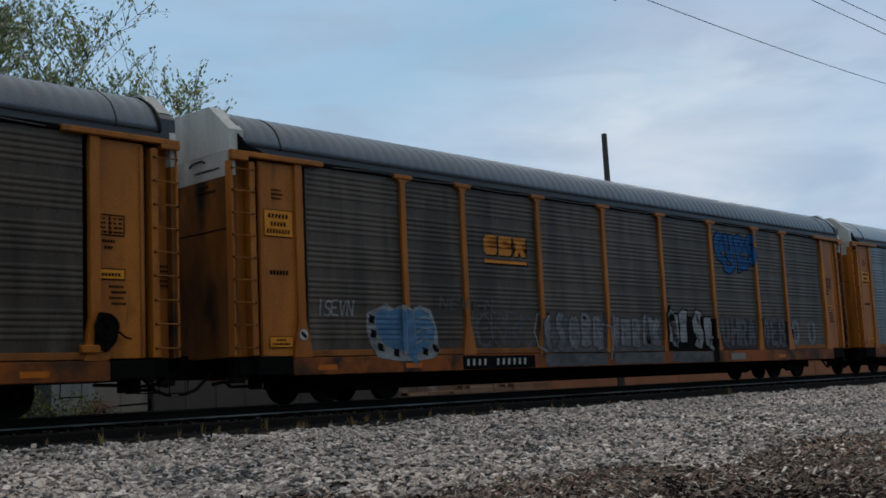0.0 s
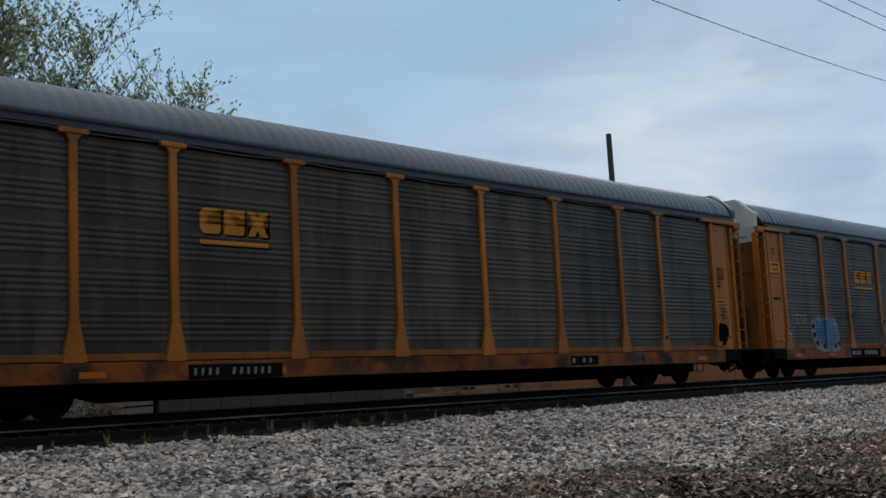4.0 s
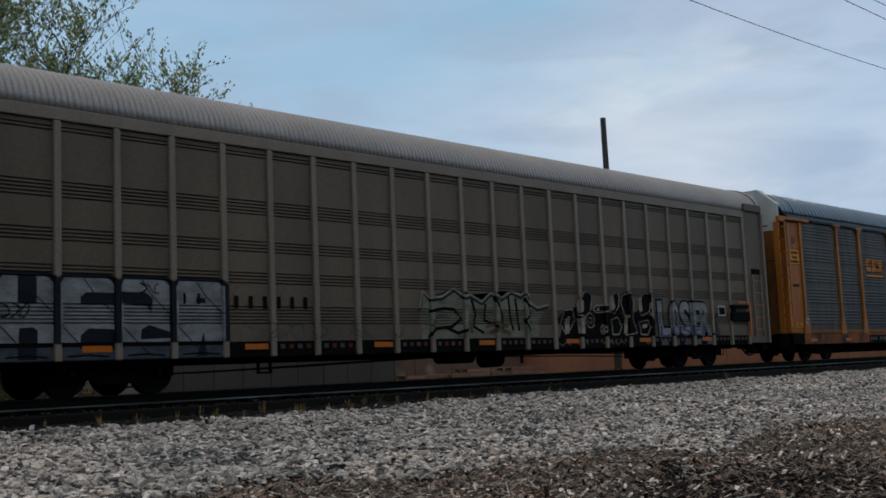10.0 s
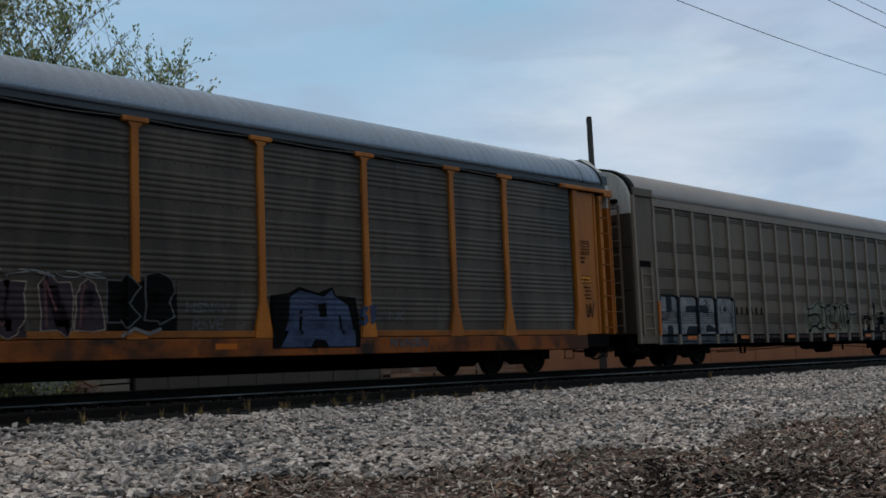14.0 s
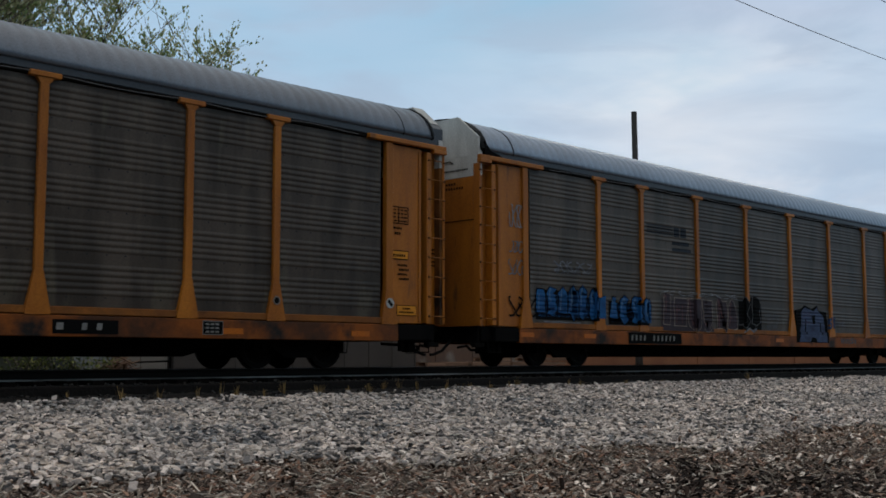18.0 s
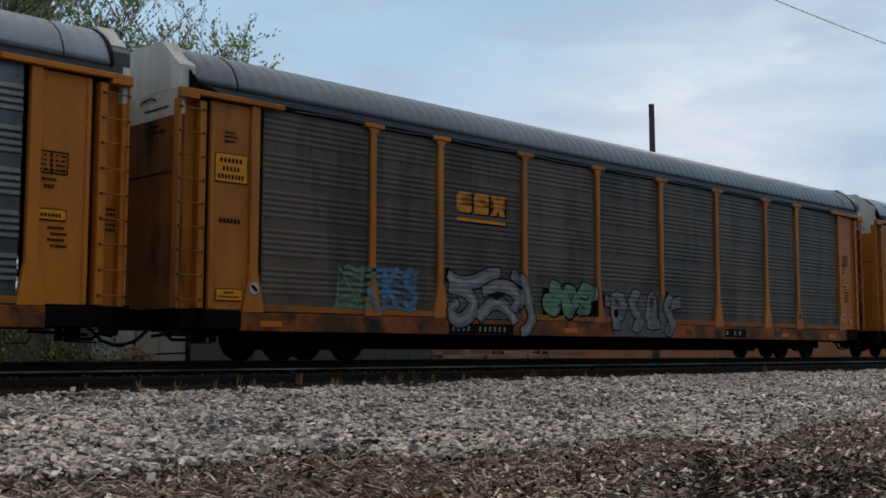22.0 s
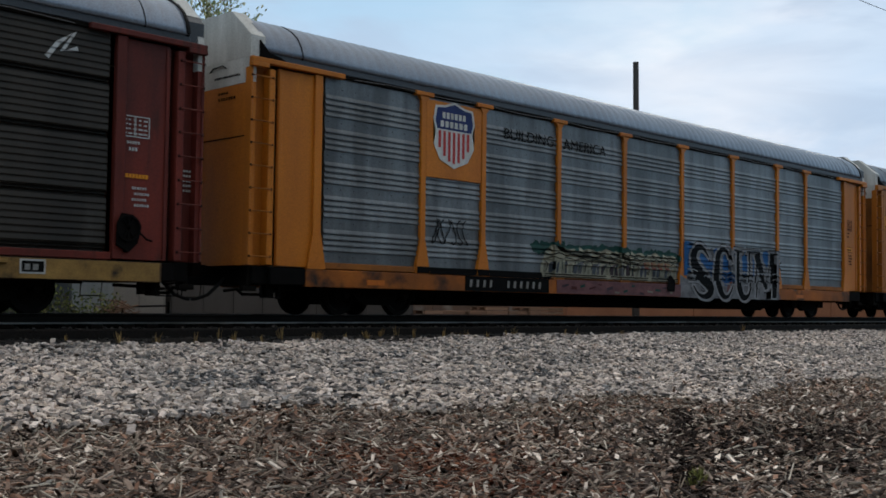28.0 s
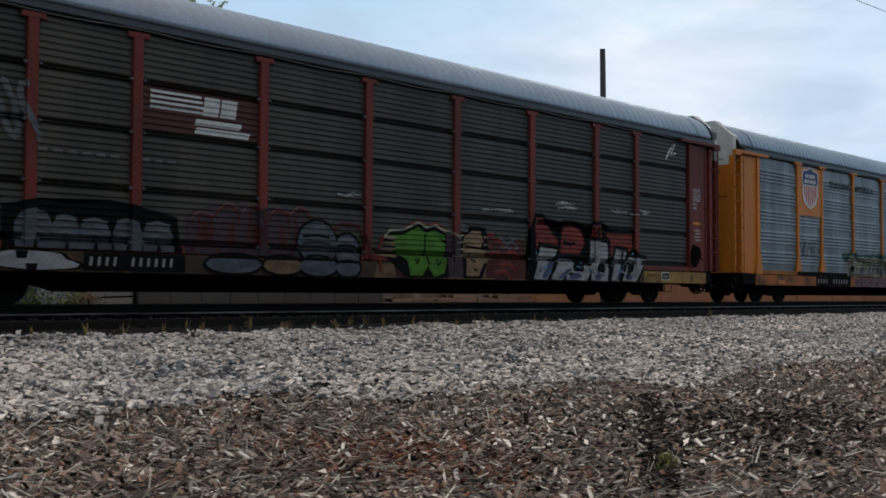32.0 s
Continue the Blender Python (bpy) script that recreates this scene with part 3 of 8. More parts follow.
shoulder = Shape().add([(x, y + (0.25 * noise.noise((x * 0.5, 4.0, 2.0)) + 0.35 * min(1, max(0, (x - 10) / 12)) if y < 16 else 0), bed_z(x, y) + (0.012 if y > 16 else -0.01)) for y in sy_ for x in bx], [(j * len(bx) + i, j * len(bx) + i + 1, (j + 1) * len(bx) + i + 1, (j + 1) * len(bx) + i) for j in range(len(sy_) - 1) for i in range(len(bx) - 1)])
part("ballast_bed", s, BED_SHADE, track, "ballast bed coloured dark as the shade between its stones")
# near-black brown for the shoulder, the bed between the ties and dark stones
DARK_BALLAST = mat("near_black_ballast", (0.0095, 0.0070, 0.0056), 0.95, second=(0.0055, 0.0043, 0.0036), amount=0.9, scale=9, fine=25, bump=1.0, bump_scale=18)
part("dirty_shoulder", shoulder, DARK_BALLAST, track, "near-black shoulder along the tie ends")
part("oily_bed", Shape().box(-160, 320, 17.5, 20.5, 0.85, 1.05, 0.03), DARK_BALLAST, track, "near-black ballast between the ties")


def scatter(name, places, sizes, flat, long, rs, material, parent, label, kind="stuff"):
    """Many small rough blocks in one mesh."""
    n = len(places)
    cube = np.array([(x, y, z) for x in (-1, 1) for y in (-1, 1) for z in (-1, 1)], float)
    quads = np.array([(0, 1, 3, 2), (4, 6, 7, 5), (0, 4, 5, 1), (2, 3, 7, 6), (1, 5, 7, 3)])
    v = np.repeat(cube[None], n, 0) * rs.uniform(0.58, 1.0, (n, 8, 3))
    v *= np.stack([sizes * rs.uniform(0.7, long, n), sizes * rs.uniform(0.6, 1.0, n), sizes * rs.uniform(flat * 0.6, flat, n)], -1)[:, None, :] * 0.62
    yaw, tilt = rs.uniform(0, 2 * np.pi, n), rs.normal(0, 0.35, n)
    c, s_, ct, stt = np.cos(yaw), np.sin(yaw), np.cos(tilt), np.sin(tilt)
    x1 = v[..., 0] * ct[:, None] + v[..., 2] * stt[:, None]
    z1 = -v[..., 0] * stt[:, None] + v[..., 2] * ct[:, None]
    x2 = x1 * c[:, None] - v[..., 1] * s_[:, None]
    y2 = x1 * s_[:, None] + v[..., 1] * c[:, None]
    w = np.stack([x2, y2, z1], -1) + places[:, None, :]
    f = (quads[None] + 8 * np.arange(n)[:, None, None]).reshape(-1, 4)
    me = bpy.data.meshes.new(name)
    me.vertices.add(n * 8)
    me.vertices.foreach_set("co", w.reshape(-1).astype(np.float32))
    me.loops.add(len(f) * 4)
    me.loops.foreach_set("vertex_index", f.reshape(-1).astype(np.int32))
    me.polygons.add(len(f))
    me.polygons.foreach_set("loop_start", np.arange(0, len(f) * 4, 4, dtype=np.int32))
    me.update(calc_edges=True)
    me.shade_flat()
    me.materials.append(material)
    ob = new(name, me)
    if parent:
        ob.parent = parent
    return tagged(ob, label, "" if parent else "gravel", "", kind)


def fast_z(x, y, base):
    out = base(y)
    bump_ = np.array([0.05 * noise.noise((a * 0.45, b * 0.6, 3.0)) + 0.025 * noise.noise((a * 1.7, b * 2.1, 7.0)) if 2 < b < 17.4 else 0.0 for a, b in zip(x, y)])
    return out + bump_


def interp_profile(y):
    return np.interp(y, [p[0] for p in PROFILE], [p[1] for p in PROFILE])


rs = np.random.RandomState(11)
n = 122000
u = rs.uniform(0, 1, n)
sy = np.sqrt(7.7**2 + u * (16.9**2 - 7.7**2))
k = rs.uniform(0, 1, n) ** 1.25
sx = sy * (0.40 + 2.6 * k) - 0.6
edge = np.interp(sx, [5, 8.35, 9.3, 11.2, 13, 13.7, 14.4, 15.5, 19, 24, 40], [10.2, 10.15, 9.45, 9.35, 9.4, 8.3, 8.2, 9.0, 9.1, 9.0, 9.2]) + 0.22 * np.array([noise.noise((a * 0.35, 1.0, 2.0)) for a in sx]) + rs.normal(0, 0.22, n)
brow = 16.15 + 0.45 * np.clip((sx - 10) / 12, 0, 1) + 0.2 * np.array([noise.noise((a * 0.5, 4.0, 2.0)) for a in sx]) + rs.normal(0, 0.10, n)
keep = (sy > edge) & (sy < brow)
sx, sy = sx[keep], sy[keep]
size = (0.030 + 0.056 * rs.uniform(0, 1, len(sx)) ** 1.7) * (1 + 0.25 * np.clip((sx - 20) / 25, 0, 1.2))
# low heaps and hollows left by the spreading of the stone
heaps = np.array([noise.noise((a * 0.9, b * 1.7, 3.0)) + 0.5 * noise.noise((a * 2.1, b * 3.6, 8.0)) for a, b in zip(sx, sy)])
sz = fast_z(sx, sy, interp_profile) + 0.026 + size * rs.uniform(-0.12, 0.55, len(sx)) + np.clip(heaps, -0.45, 0.8) * 0.055
STONE = palette(mat("limestone_stones", (0.4, 0.39, 0.38), 0.85, second=(0.20, 0.192, 0.185), amount=0.55, scale=0.42, fine=40, island=0.35, bump=0.3, bump_scale=60),
                [(0.849, 0.720, 0.624), (0.743, 0.620, 0.546), (0.446, 0.380, 0.337), (0.891, 0.760, 0.663), (0.148, 0.132, 0.127), (0.637, 0.520, 0.429), (0.806, 0.680, 0.595), (0.054, 0.047, 0.046), (0.637, 0.550, 0.497), (0.318, 0.270, 0.244)])
scatter("ballast_stones", np.stack([sx, sy, sz], -1), size * 0.98, 0.46, 1.9, rs, STONE, track, "loose pale grey limestone stones")
# clusters of darker stones turned up here and there
n = 6500
spots_ = [(k_, rs.uniform(9.3, 14.5)) for k_ in 5.0 + 30 * rs.uniform(0, 1, 90) ** 1.3]
pick = rs.randint(0, 90, n)
sx, sy = np.array([spots_[k_][0] for k_ in pick]) + rs.normal(0, 0.26, n), np.array([spots_[k_][1] for k_ in pick]) + rs.normal(0, 0.16, n)
keep = sy > np.interp(sx, [5, 8.35, 9.3, 13, 13.7, 15.5, 24, 40], [10.2, 10.15, 9.5, 9.4, 8.4, 9.0, 9.0, 9.2])
sx, sy = sx[keep], sy[keep]
size = 0.032 + 0.05 * rs.uniform(0, 1, len(sx)) ** 1.8
sz = fast_z(sx, sy, interp_profile) + 0.030 + size * rs.uniform(0.0, 0.5, len(sx))
SLATE = palette(mat("slate_grey_stones", (0.1, 0.1, 0.11), 0.85, scale=9, fine=40, island=0.35, bump=0.3, bump_scale=60), [(0.095, 0.095, 0.10), (0.17, 0.168, 0.17), (0.042, 0.042, 0.045), (0.29, 0.28, 0.275), (0.11, 0.105, 0.10)])
scatter("slate_stones", np.stack([sx, sy, sz], -1), size * 0.95, 0.55, 1.5, rs, SLATE, track, "clusters of darker grey stones in the ballast")
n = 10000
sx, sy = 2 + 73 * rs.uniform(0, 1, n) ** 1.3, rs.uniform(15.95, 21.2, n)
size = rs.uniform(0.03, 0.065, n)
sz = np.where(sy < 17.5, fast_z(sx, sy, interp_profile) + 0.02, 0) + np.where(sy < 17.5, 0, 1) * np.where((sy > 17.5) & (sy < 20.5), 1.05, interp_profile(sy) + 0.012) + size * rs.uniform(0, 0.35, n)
DARK_STONE = palette(mat("near_black_ballast_stones", (0.1, 0.1, 0.1), 0.9, scale=14, fine=60, island=0.4, bump=0.3, bump_scale=60), [(0.016, 0.012, 0.010), (0.024, 0.018, 0.014), (0.010, 0.008, 0.007), (0.040, 0.029, 0.023)])
scatter("oily_stones", np.stack([sx, sy, sz], -1), size, 0.7, 1.25, rs, DARK_STONE, track, "near-black stones between the ties")

# two large dark stones at the edge of the ballast
for x, y, w, d, h in ((8.98, 10.4, 0.44, 0.24, 0.075), (10.05, 10.55, 0.24, 0.18, 0.06)):
    rk = random.Random(int(x * 10))
    o = [(math.cos(a) * w / 2 * rk.uniform(0.8, 1.1), math.sin(a) * d / 2 * rk.uniform(0.8, 1.1)) for a in [q * 0.785 for q in range(8)]]
    z = ground_z(x, y)
    rock = Shape().add([(a, b, -0.05) for a, b in o] + [(a * 0.95, b * 0.95, h * 0.6 * rk.uniform(0.8, 1.1)) for a, b in o] + [(a * 0.55 + 0.02, b * 0.55, h * rk.uniform(0.8, 1.1)) for a, b in o],
                       [(i, (i + 1) % 8, 8 + (i + 1) % 8, 8 + i) for i in range(8)] + [(8 + i, 8 + (i + 1) % 8, 16 + (i + 1) % 8, 16 + i) for i in range(8)] + [tuple(range(16, 24))])
    thing("dark_stone", "flat dark stone lying at the ballast's edge", "stone", "dark stones by the ballast", at=pose(x, y, z + 0.01, 0, 0, -35), shape=rock, material=DARK_BALLAST)

# soil litter in front: chips, twigs and stray stones
n = 68000
u = rs.uniform(0, 1, n)
sy = np.sqrt(2.9**2 + u * (10.6**2 - 2.9**2))
sx = sy * (0.35 + 2.6 * rs.uniform(0, 1, n) ** 1.2) - 0.4
# the same litter goes on, thinner, over the open ground around
rest_ = random.Random(77)
more = [(rest_.gauss(4, 6.5), rest_.gauss(2.5, 4.5)) for _ in range(24000)]
more = [(x, y) for x, y in more if y < 10.2 and not (y > 2.9 + 0.6 * rest_.random() and 0.42 * y - 0.6 * rest_.random() < x < 2.95 * y - 0.4)]
sx, sy = np.concatenate([sx, [p[0] for p in more]]), np.concatenate([sy, [p[1] for p in more]])
size = 0.013 + 0.042 * rs.uniform(0, 1, len(sx)) ** 2.3
size = size * (1 + 0.3 * np.clip((sx - 10) / 15, 0, 1))
sz = fast_z(sx, sy, interp_profile) + size * 0.1
LITTER = palette(mat("soil_litter", (0.2, 0.17, 0.15), 0.9, second=(0.046, 0.034, 0.028), amount=0.50, scale=0.38, fine=60, island=0.4, bump=0.3, bump_scale=60),
                 [(0.210, 0.147, 0.115), (0.432, 0.338, 0.269), (0.083, 0.056, 0.044), (0.584, 0.481, 0.400), (0.254, 0.173, 0.131), (0.241, 0.131, 0.088), (0.108, 0.077, 0.062), (0.343, 0.263, 0.210), (0.036, 0.026, 0.021), (0.279, 0.206, 0.163), (0.711, 0.613, 0.525), (0.267, 0.156, 0.106)])
scatter("soil_litter", np.stack([sx, sy, sz], -1), size * 0.95, 0.34, 5.2, rs, LITTER, None, "brown wood chips, twigs and stray gravel on soil")

# dry sticks and straws lying over the chips
n = 3400
sy = np.sqrt(3.0**2 + rs.uniform(0, 1, n) * (9.9**2 - 3.0**2))
sx = sy * (0.35 + 2.4 * rs.uniform(0, 1, n) ** 1.1)
size = 0.008 + 0.009 * rs.uniform(0, 1, n) ** 2
sz = fast_z(sx, sy, interp_profile) + 0.022
STRAW = palette(mat("dry_sticks", (0.3, 0.26, 0.2), 0.9, scale=8, fine=40, island=0.4, bump=0.2), [(0.34, 0.28, 0.22), (0.46, 0.40, 0.32), (0.22, 0.17, 0.13), (0.15, 0.11, 0.085), (0.52, 0.46, 0.38)])
scatter("dry_sticks", np.stack([sx, sy, sz], -1), size, 0.7, 32.0, rs, STRAW, None, "thin dry sticks and straws lying on the soil")

# a patch of reddish chips and a dark rut across the soil
n = 2600
sx, sy = rs.normal(6.75, 0.55, n), rs.normal(6.7, 0.75, n)
size = 0.014 + 0.03 * rs.uniform(0, 1, n) ** 2
sz = fast_z(sx, sy, interp_profile) + size * 0.25
RED_CHIP = palette(mat("reddish_chips", (0.2, 0.1, 0.06), 0.95, scale=8, fine=40, island=0.4, bump=0.3, bump_scale=60), [(0.17, 0.055, 0.028), (0.11, 0.04, 0.024), (0.22, 0.085, 0.045), (0.06, 0.03, 0.02)])
scatter("reddish_chips", np.stack([sx, sy, sz], -1), size, 0.35, 3.0, rs, RED_CHIP, None, "patch of reddish brown chips on the soil")
# dark chips, a third along the rut and the rest strewn beyond it
n = 5200
q = rs.uniform(0, 1, n)
off = rs.normal(0, 0.055, n)
rut = rs.uniform(0, 1, n) < 0.35
sx = np.where(rut, 7.2 + 5.3 * q + off * 0.55, rs.normal(11.2, 1.5, n))
sy = np.where(rut, 4.45 + 3.45 * q - off * 0.85, rs.normal(5.6, 0.8, n))
size = 0.018 + 0.04 * rs.uniform(0, 1, n) ** 2
sz = fast_z(sx, sy, interp_profile) + size * 0.3
DARK_CHIP = palette(mat("dark_brown_chips", (0.03, 0.02, 0.018), 0.95, scale=8, fine=40, island=0.4, bump=0.3, bump_scale=60, spec=0.1), [(0.024, 0.017, 0.014), (0.035, 0.024, 0.019), (0.015, 0.011, 0.009), (0.05, 0.034, 0.027)])
scatter("damp_chips", np.stack([sx, sy, sz], -1), size, 0.35, 3.4, rs, DARK_CHIP, None, "dark chips along a rut in the soil")

# ---- the train ----
CAR_PITCH, FIRST = 28.65, 137.12
# play in the couplers, car by car
SLACK = {1: 0.15, 4: 0.05, 5: -0.07}
HALF, PANEL_EDGE = 13.65, 12.0
POSTS = (-9.12, -7.13, -4.29, -1.43, 1.43, 4.29, 7.13, 9.12)
SIDE = 1.50


def cached(make):
    store = {}

    def get(*key):
        if key not in store:
            store[key] = make(*key)
        return store[key]
    return get


def ridge_profile(style):
    """Height and depth of the corrugated side sheets; depth is inwards from the post faces."""
    out = []
    if style == "groups":
        z, deep, up = 1.08, 0.072, 0.012
        while z < 4.55:
            out.append((z, deep))
            z += 0.19
            for _ in range(5):
                out += [(z, deep), (z + 0.026, deep - up * 0.8), (z + 0.044, deep - up), (z + 0.062, deep - up * 0.8), (z + 0.098, deep)]
                z += 0.1116
        out.append((4.90, deep))
    elif style == "wide":
        z, deep, up = 1.08, 0.078, 0.032
        while z < 4.5:
            out.append((z, deep))
            z += 0.222
            for _ in range(4):
                out += [(z, deep), (z + 0.012, deep - up), (z + 0.034, deep - up), (z + 0.105, deep)]
                z += 0.118
        out.append((4.90, deep))
    elif style == "fine":
        z, deep, up = 0.97, 0.07, 0.015
        seams = (1.10, 2.07, 3.08, 4.03)
        while z < 4.82:
            if any(abs(z - q) < 0.06 for q in seams):
                out += [(z, deep), (z + 0.005, deep + 0.055), (z + 0.050, deep + 0.055), (z + 0.055, deep - 0.012)]
                z += 0.06
            else:
                out += [(z, deep), (z + 0.02, deep - up), (z + 0.03, deep - up), (z + 0.095, deep)]
                z += 0.115
        out.append((4.90, deep))
    elif style == "sign":
        out = [(0.5, 0.018), (5.0, 0.018)]
    elif style == "flat":
        out = [(0.90, 0.05), (4.72, 0.05)]
    elif style == "louvre":
        out = [(0.92, 0.05)]
        for z, k_ in ((1.25, 6), (2.04, 4), (2.66, 4), (3.40, 5), (4.55, 2)):
            for i in range(k_):
                out += [(z + i * 0.065, 0.05), (z + i * 0.065 + 0.004, 0.088), (z + i * 0.065 + 0.022, 0.088), (z + i * 0.065 + 0.034, 0.05)]
        out.append((4.72, 0.05))
    return out


@cached
def sheet_mesh(style, width):
    prof = ridge_profile(style)
    h = width / 2
    s = Shape()
    outline = [(d, z) for z, d in prof]
    outer = [(0.13, prof[-1][0]), (0.13, prof[0][0])]
    s.prism(outline + outer, "x", -h, h)
    return s.mesh("side_sheet")


@cached
def post_mesh(style):
    s = Shape()
    if style == "edge":
        s.box(-0.10, 0.10, 0, 0.13, 1.40, 4.88, 0.012)
        s.prism([(-0.23, 0.93), (0.23, 0.93), (0.23, 0.98), (0.10, 1.66), (-0.10, 1.66), (-0.23, 0.98)], "y", -0.006, 0.12)
    elif style == "plain_edge":
        s.box(-0.10, 0.10, 0, 0.13, 0.96, 4.88, 0.012)
    elif style == "red":
        s.box(-0.10, 0.10, -0.01, 0.12, 0.97, 4.84, 0.012)
        s.box(-0.22, 0.22, -0.014, 0.05, 4.80, 4.90, 0.01)
    else:
        s.box(-0.078, 0.078, 0, 0.13, 1.40, 4.90, 0.012)
        s.prism([(-0.22, 0.93), (0.22, 0.93), (0.22, 0.98), (0.078, 1.66), (-0.078, 1.66), (-0.22, 0.98)], "y", -0.006, 0.12)
        s.box(-0.28, 0.28, -0.035, 0.10, 4.885, 4.98, 0.012)
        s.prism([(-0.16, 4.885), (0.16, 4.885), (0.085, 4.79), (-0.085, 4.79)], "y", -0.008, 0.10)
    return s.mesh("post")


ROOF_PROFILE = [(1.49, 5.14), (1.475, 5.24), (1.41, 5.40), (1.29, 5.58), (1.08, 5.75), (0.80, 5.90), (0.42, 6.00), (0.0, 6.04)]
LOW_ROOF = [(1.47, 4.98), (1.46, 5.13), (1.40, 5.30), (1.28, 5.48), (1.08, 5.65), (0.80, 5.79), (0.42, 5.88), (0.0, 5.91)]


@cached
def roof_mesh(pitch, deep, x0, x1, low=False):
    half = LOW_ROOF if low else ROOF_PROFILE
    prof = half + [(-y, z) for y, z in half[-2::-1]]
    xs = []
    x = x0
    while x < x1 - 1e-6:
        if low:
            xs += [(x + pitch * u_, deep * math.sqrt(max(0.0, 1 - (2 * u_ - 1) ** 2))) for u_ in (0.0, 0.05, 0.22, 0.5, 0.78, 0.95)]
        else:
            xs += [(x, 0), (x + pitch * 0.30, 0), (x + pitch * 0.36, deep), (x + pitch * 0.94, deep)]
        x += pitch
    xs = [q for q in xs if q[0] < x1] + [(x1, 0)]
    s = Shape()
    n = len(prof)
    v, f = [], []
    for x, d in xs:
        for y, z in prof:
            k_ = 1 + d / 1.5 - (0.035 if low else 0.0)
            v.append((x, y * k_, 4.9 + (z - 4.9) * k_))
    for i in range(len(xs) - 1):
        for j in range(n - 1):
            f.append((i * n + j, i * n + j + 1, (i + 1) * n + j + 1, (i + 1) * n + j))
    m = len(v)
    for x, d in xs:
        for y, z in prof:
            v.append((x, y * 0.965, 4.9 + (z - 4.9) * 0.955))
    for i in range(len(xs) - 1):
        for j in range(n - 1):
            f.append((m + i * n + j, m + (i + 1) * n + j, m + (i + 1) * n + j + 1, m + i * n + j + 1))
    for i in range(len(xs) - 1):
        for j in (0, n - 1):
            f.append((i * n + j, (i + 1) * n + j, m + (i + 1) * n + j, m + i * n + j))
    for i in (0, len(xs) - 1):
        for j in range(n - 1):
            f.append((i * n + j, i * n + j + 1, m + i * n + j + 1, m + i * n + j))
    s.add(v, f)
    me = s.mesh("roof", True)
    return me


@cached
def wheelset_mesh():
    s = Shape()
    for q in (-1, 1):
        y = q * 0.7525
        s.lathe([(0.0, y + q * 0.10), (0.09, y + q * 0.10), (0.11, y + q * 0.05), (0.30, y + q * 0.03), (0.345, y + q * 0.068), (0.42, y + q * 0.062), (0.425, y - q * 0.04), (0.45, y - q * 0.048), (0.45, y - q * 0.07), (0.34, y - q * 0.07), (0.30, y - q * 0.01), (0.11, y - q * 0.04), (0.09, y - q * 0.10)], (0, 0), 28)
        for k_ in range(4):
            a = k_ * math.pi / 2
            s.box(0.2 * math.cos(a) - 0.02, 0.2 * math.cos(a) + 0.02, y + q * 0.03, y + q * 0.05, 0.2 * math.sin(a) - 0.02, 0.2 * math.sin(a) + 0.02)
    s.lathe([(0.0, -1.06), (0.075, -1.06), (0.085, -0.9), (0.085, 0.9), (0.075, 1.06), (0.0, 1.06)], (0, 0), 12)
    return s.mesh("wheelset")


@cached
def side_frame_mesh():
    o = [(-1.15, 0.33), (-1.15, 0.58), (-0.95, 0.64), (-0.55, 0.66), (-0.3, 0.74), (0.3, 0.74), (0.55, 0.66), (0.95, 0.64), (1.15, 0.58), (1.15, 0.33), (1.0, 0.34), (0.98, 0.47), (0.72, 0.47), (0.55, 0.34), (0.36, 0.22), (-0.36, 0.22), (-0.55, 0.34), (-0.72, 0.47), (-0.98, 0.47), (-1.0, 0.34)]
    return Shape().prism(o, "y", -0.07, 0.07).mesh("side_frame")


@cached
def spring_mesh():
    s = Shape()
    for q in (-0.16, 0, 0.16):
        s.lathe([(0.0, -0.12), (0.065, -0.12), (0.065, 0.12), (0.0, 0.12)], (0, 0), 10)
        n0 = len(s.v) - 40
        s.v[n0:] = [(x + q, z * 0.6, y + 0.36) for x, y, z in s.v[n0:]]
    return s.mesh("spring_group")


WHEELSETS = []


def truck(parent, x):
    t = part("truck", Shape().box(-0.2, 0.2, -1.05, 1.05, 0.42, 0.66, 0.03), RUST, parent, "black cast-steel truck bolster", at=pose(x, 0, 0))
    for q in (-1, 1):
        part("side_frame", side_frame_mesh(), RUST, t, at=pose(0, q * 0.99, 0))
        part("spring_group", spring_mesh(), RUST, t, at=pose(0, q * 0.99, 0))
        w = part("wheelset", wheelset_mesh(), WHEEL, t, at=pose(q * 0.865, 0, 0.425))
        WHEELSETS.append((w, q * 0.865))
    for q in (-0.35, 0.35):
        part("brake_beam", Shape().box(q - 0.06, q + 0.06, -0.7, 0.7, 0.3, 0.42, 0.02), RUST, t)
    return t


@cached
def rung_mesh(w):
    return Shape().tube([(-w / 2, 0.02, 0), (-w / 2, -0.03, 0), (w / 2, -0.03, 0), (w / 2, 0.02, 0)], 0.013, 5).mesh("rung")


def ladder(parent, x, y, facing, w, z0, z1, count, material, rung_material, stiles=True):
    m = pose(x, y, 0, 0, 0, facing)
    s = Shape()
    for q in (-w / 2, w / 2):
        s.box(q - 0.03, q + 0.03, -0.04, 0.03, z0, z1, 0.008)
    lad = part("ladder", s, material, parent, at=m)
    for i in range(count):
        part("rung", rung_mesh(w), rung_material, lad, at=pose(0, -0.02, z0 + (i + 0.5) * (z1 - z0) / count))
    return lad


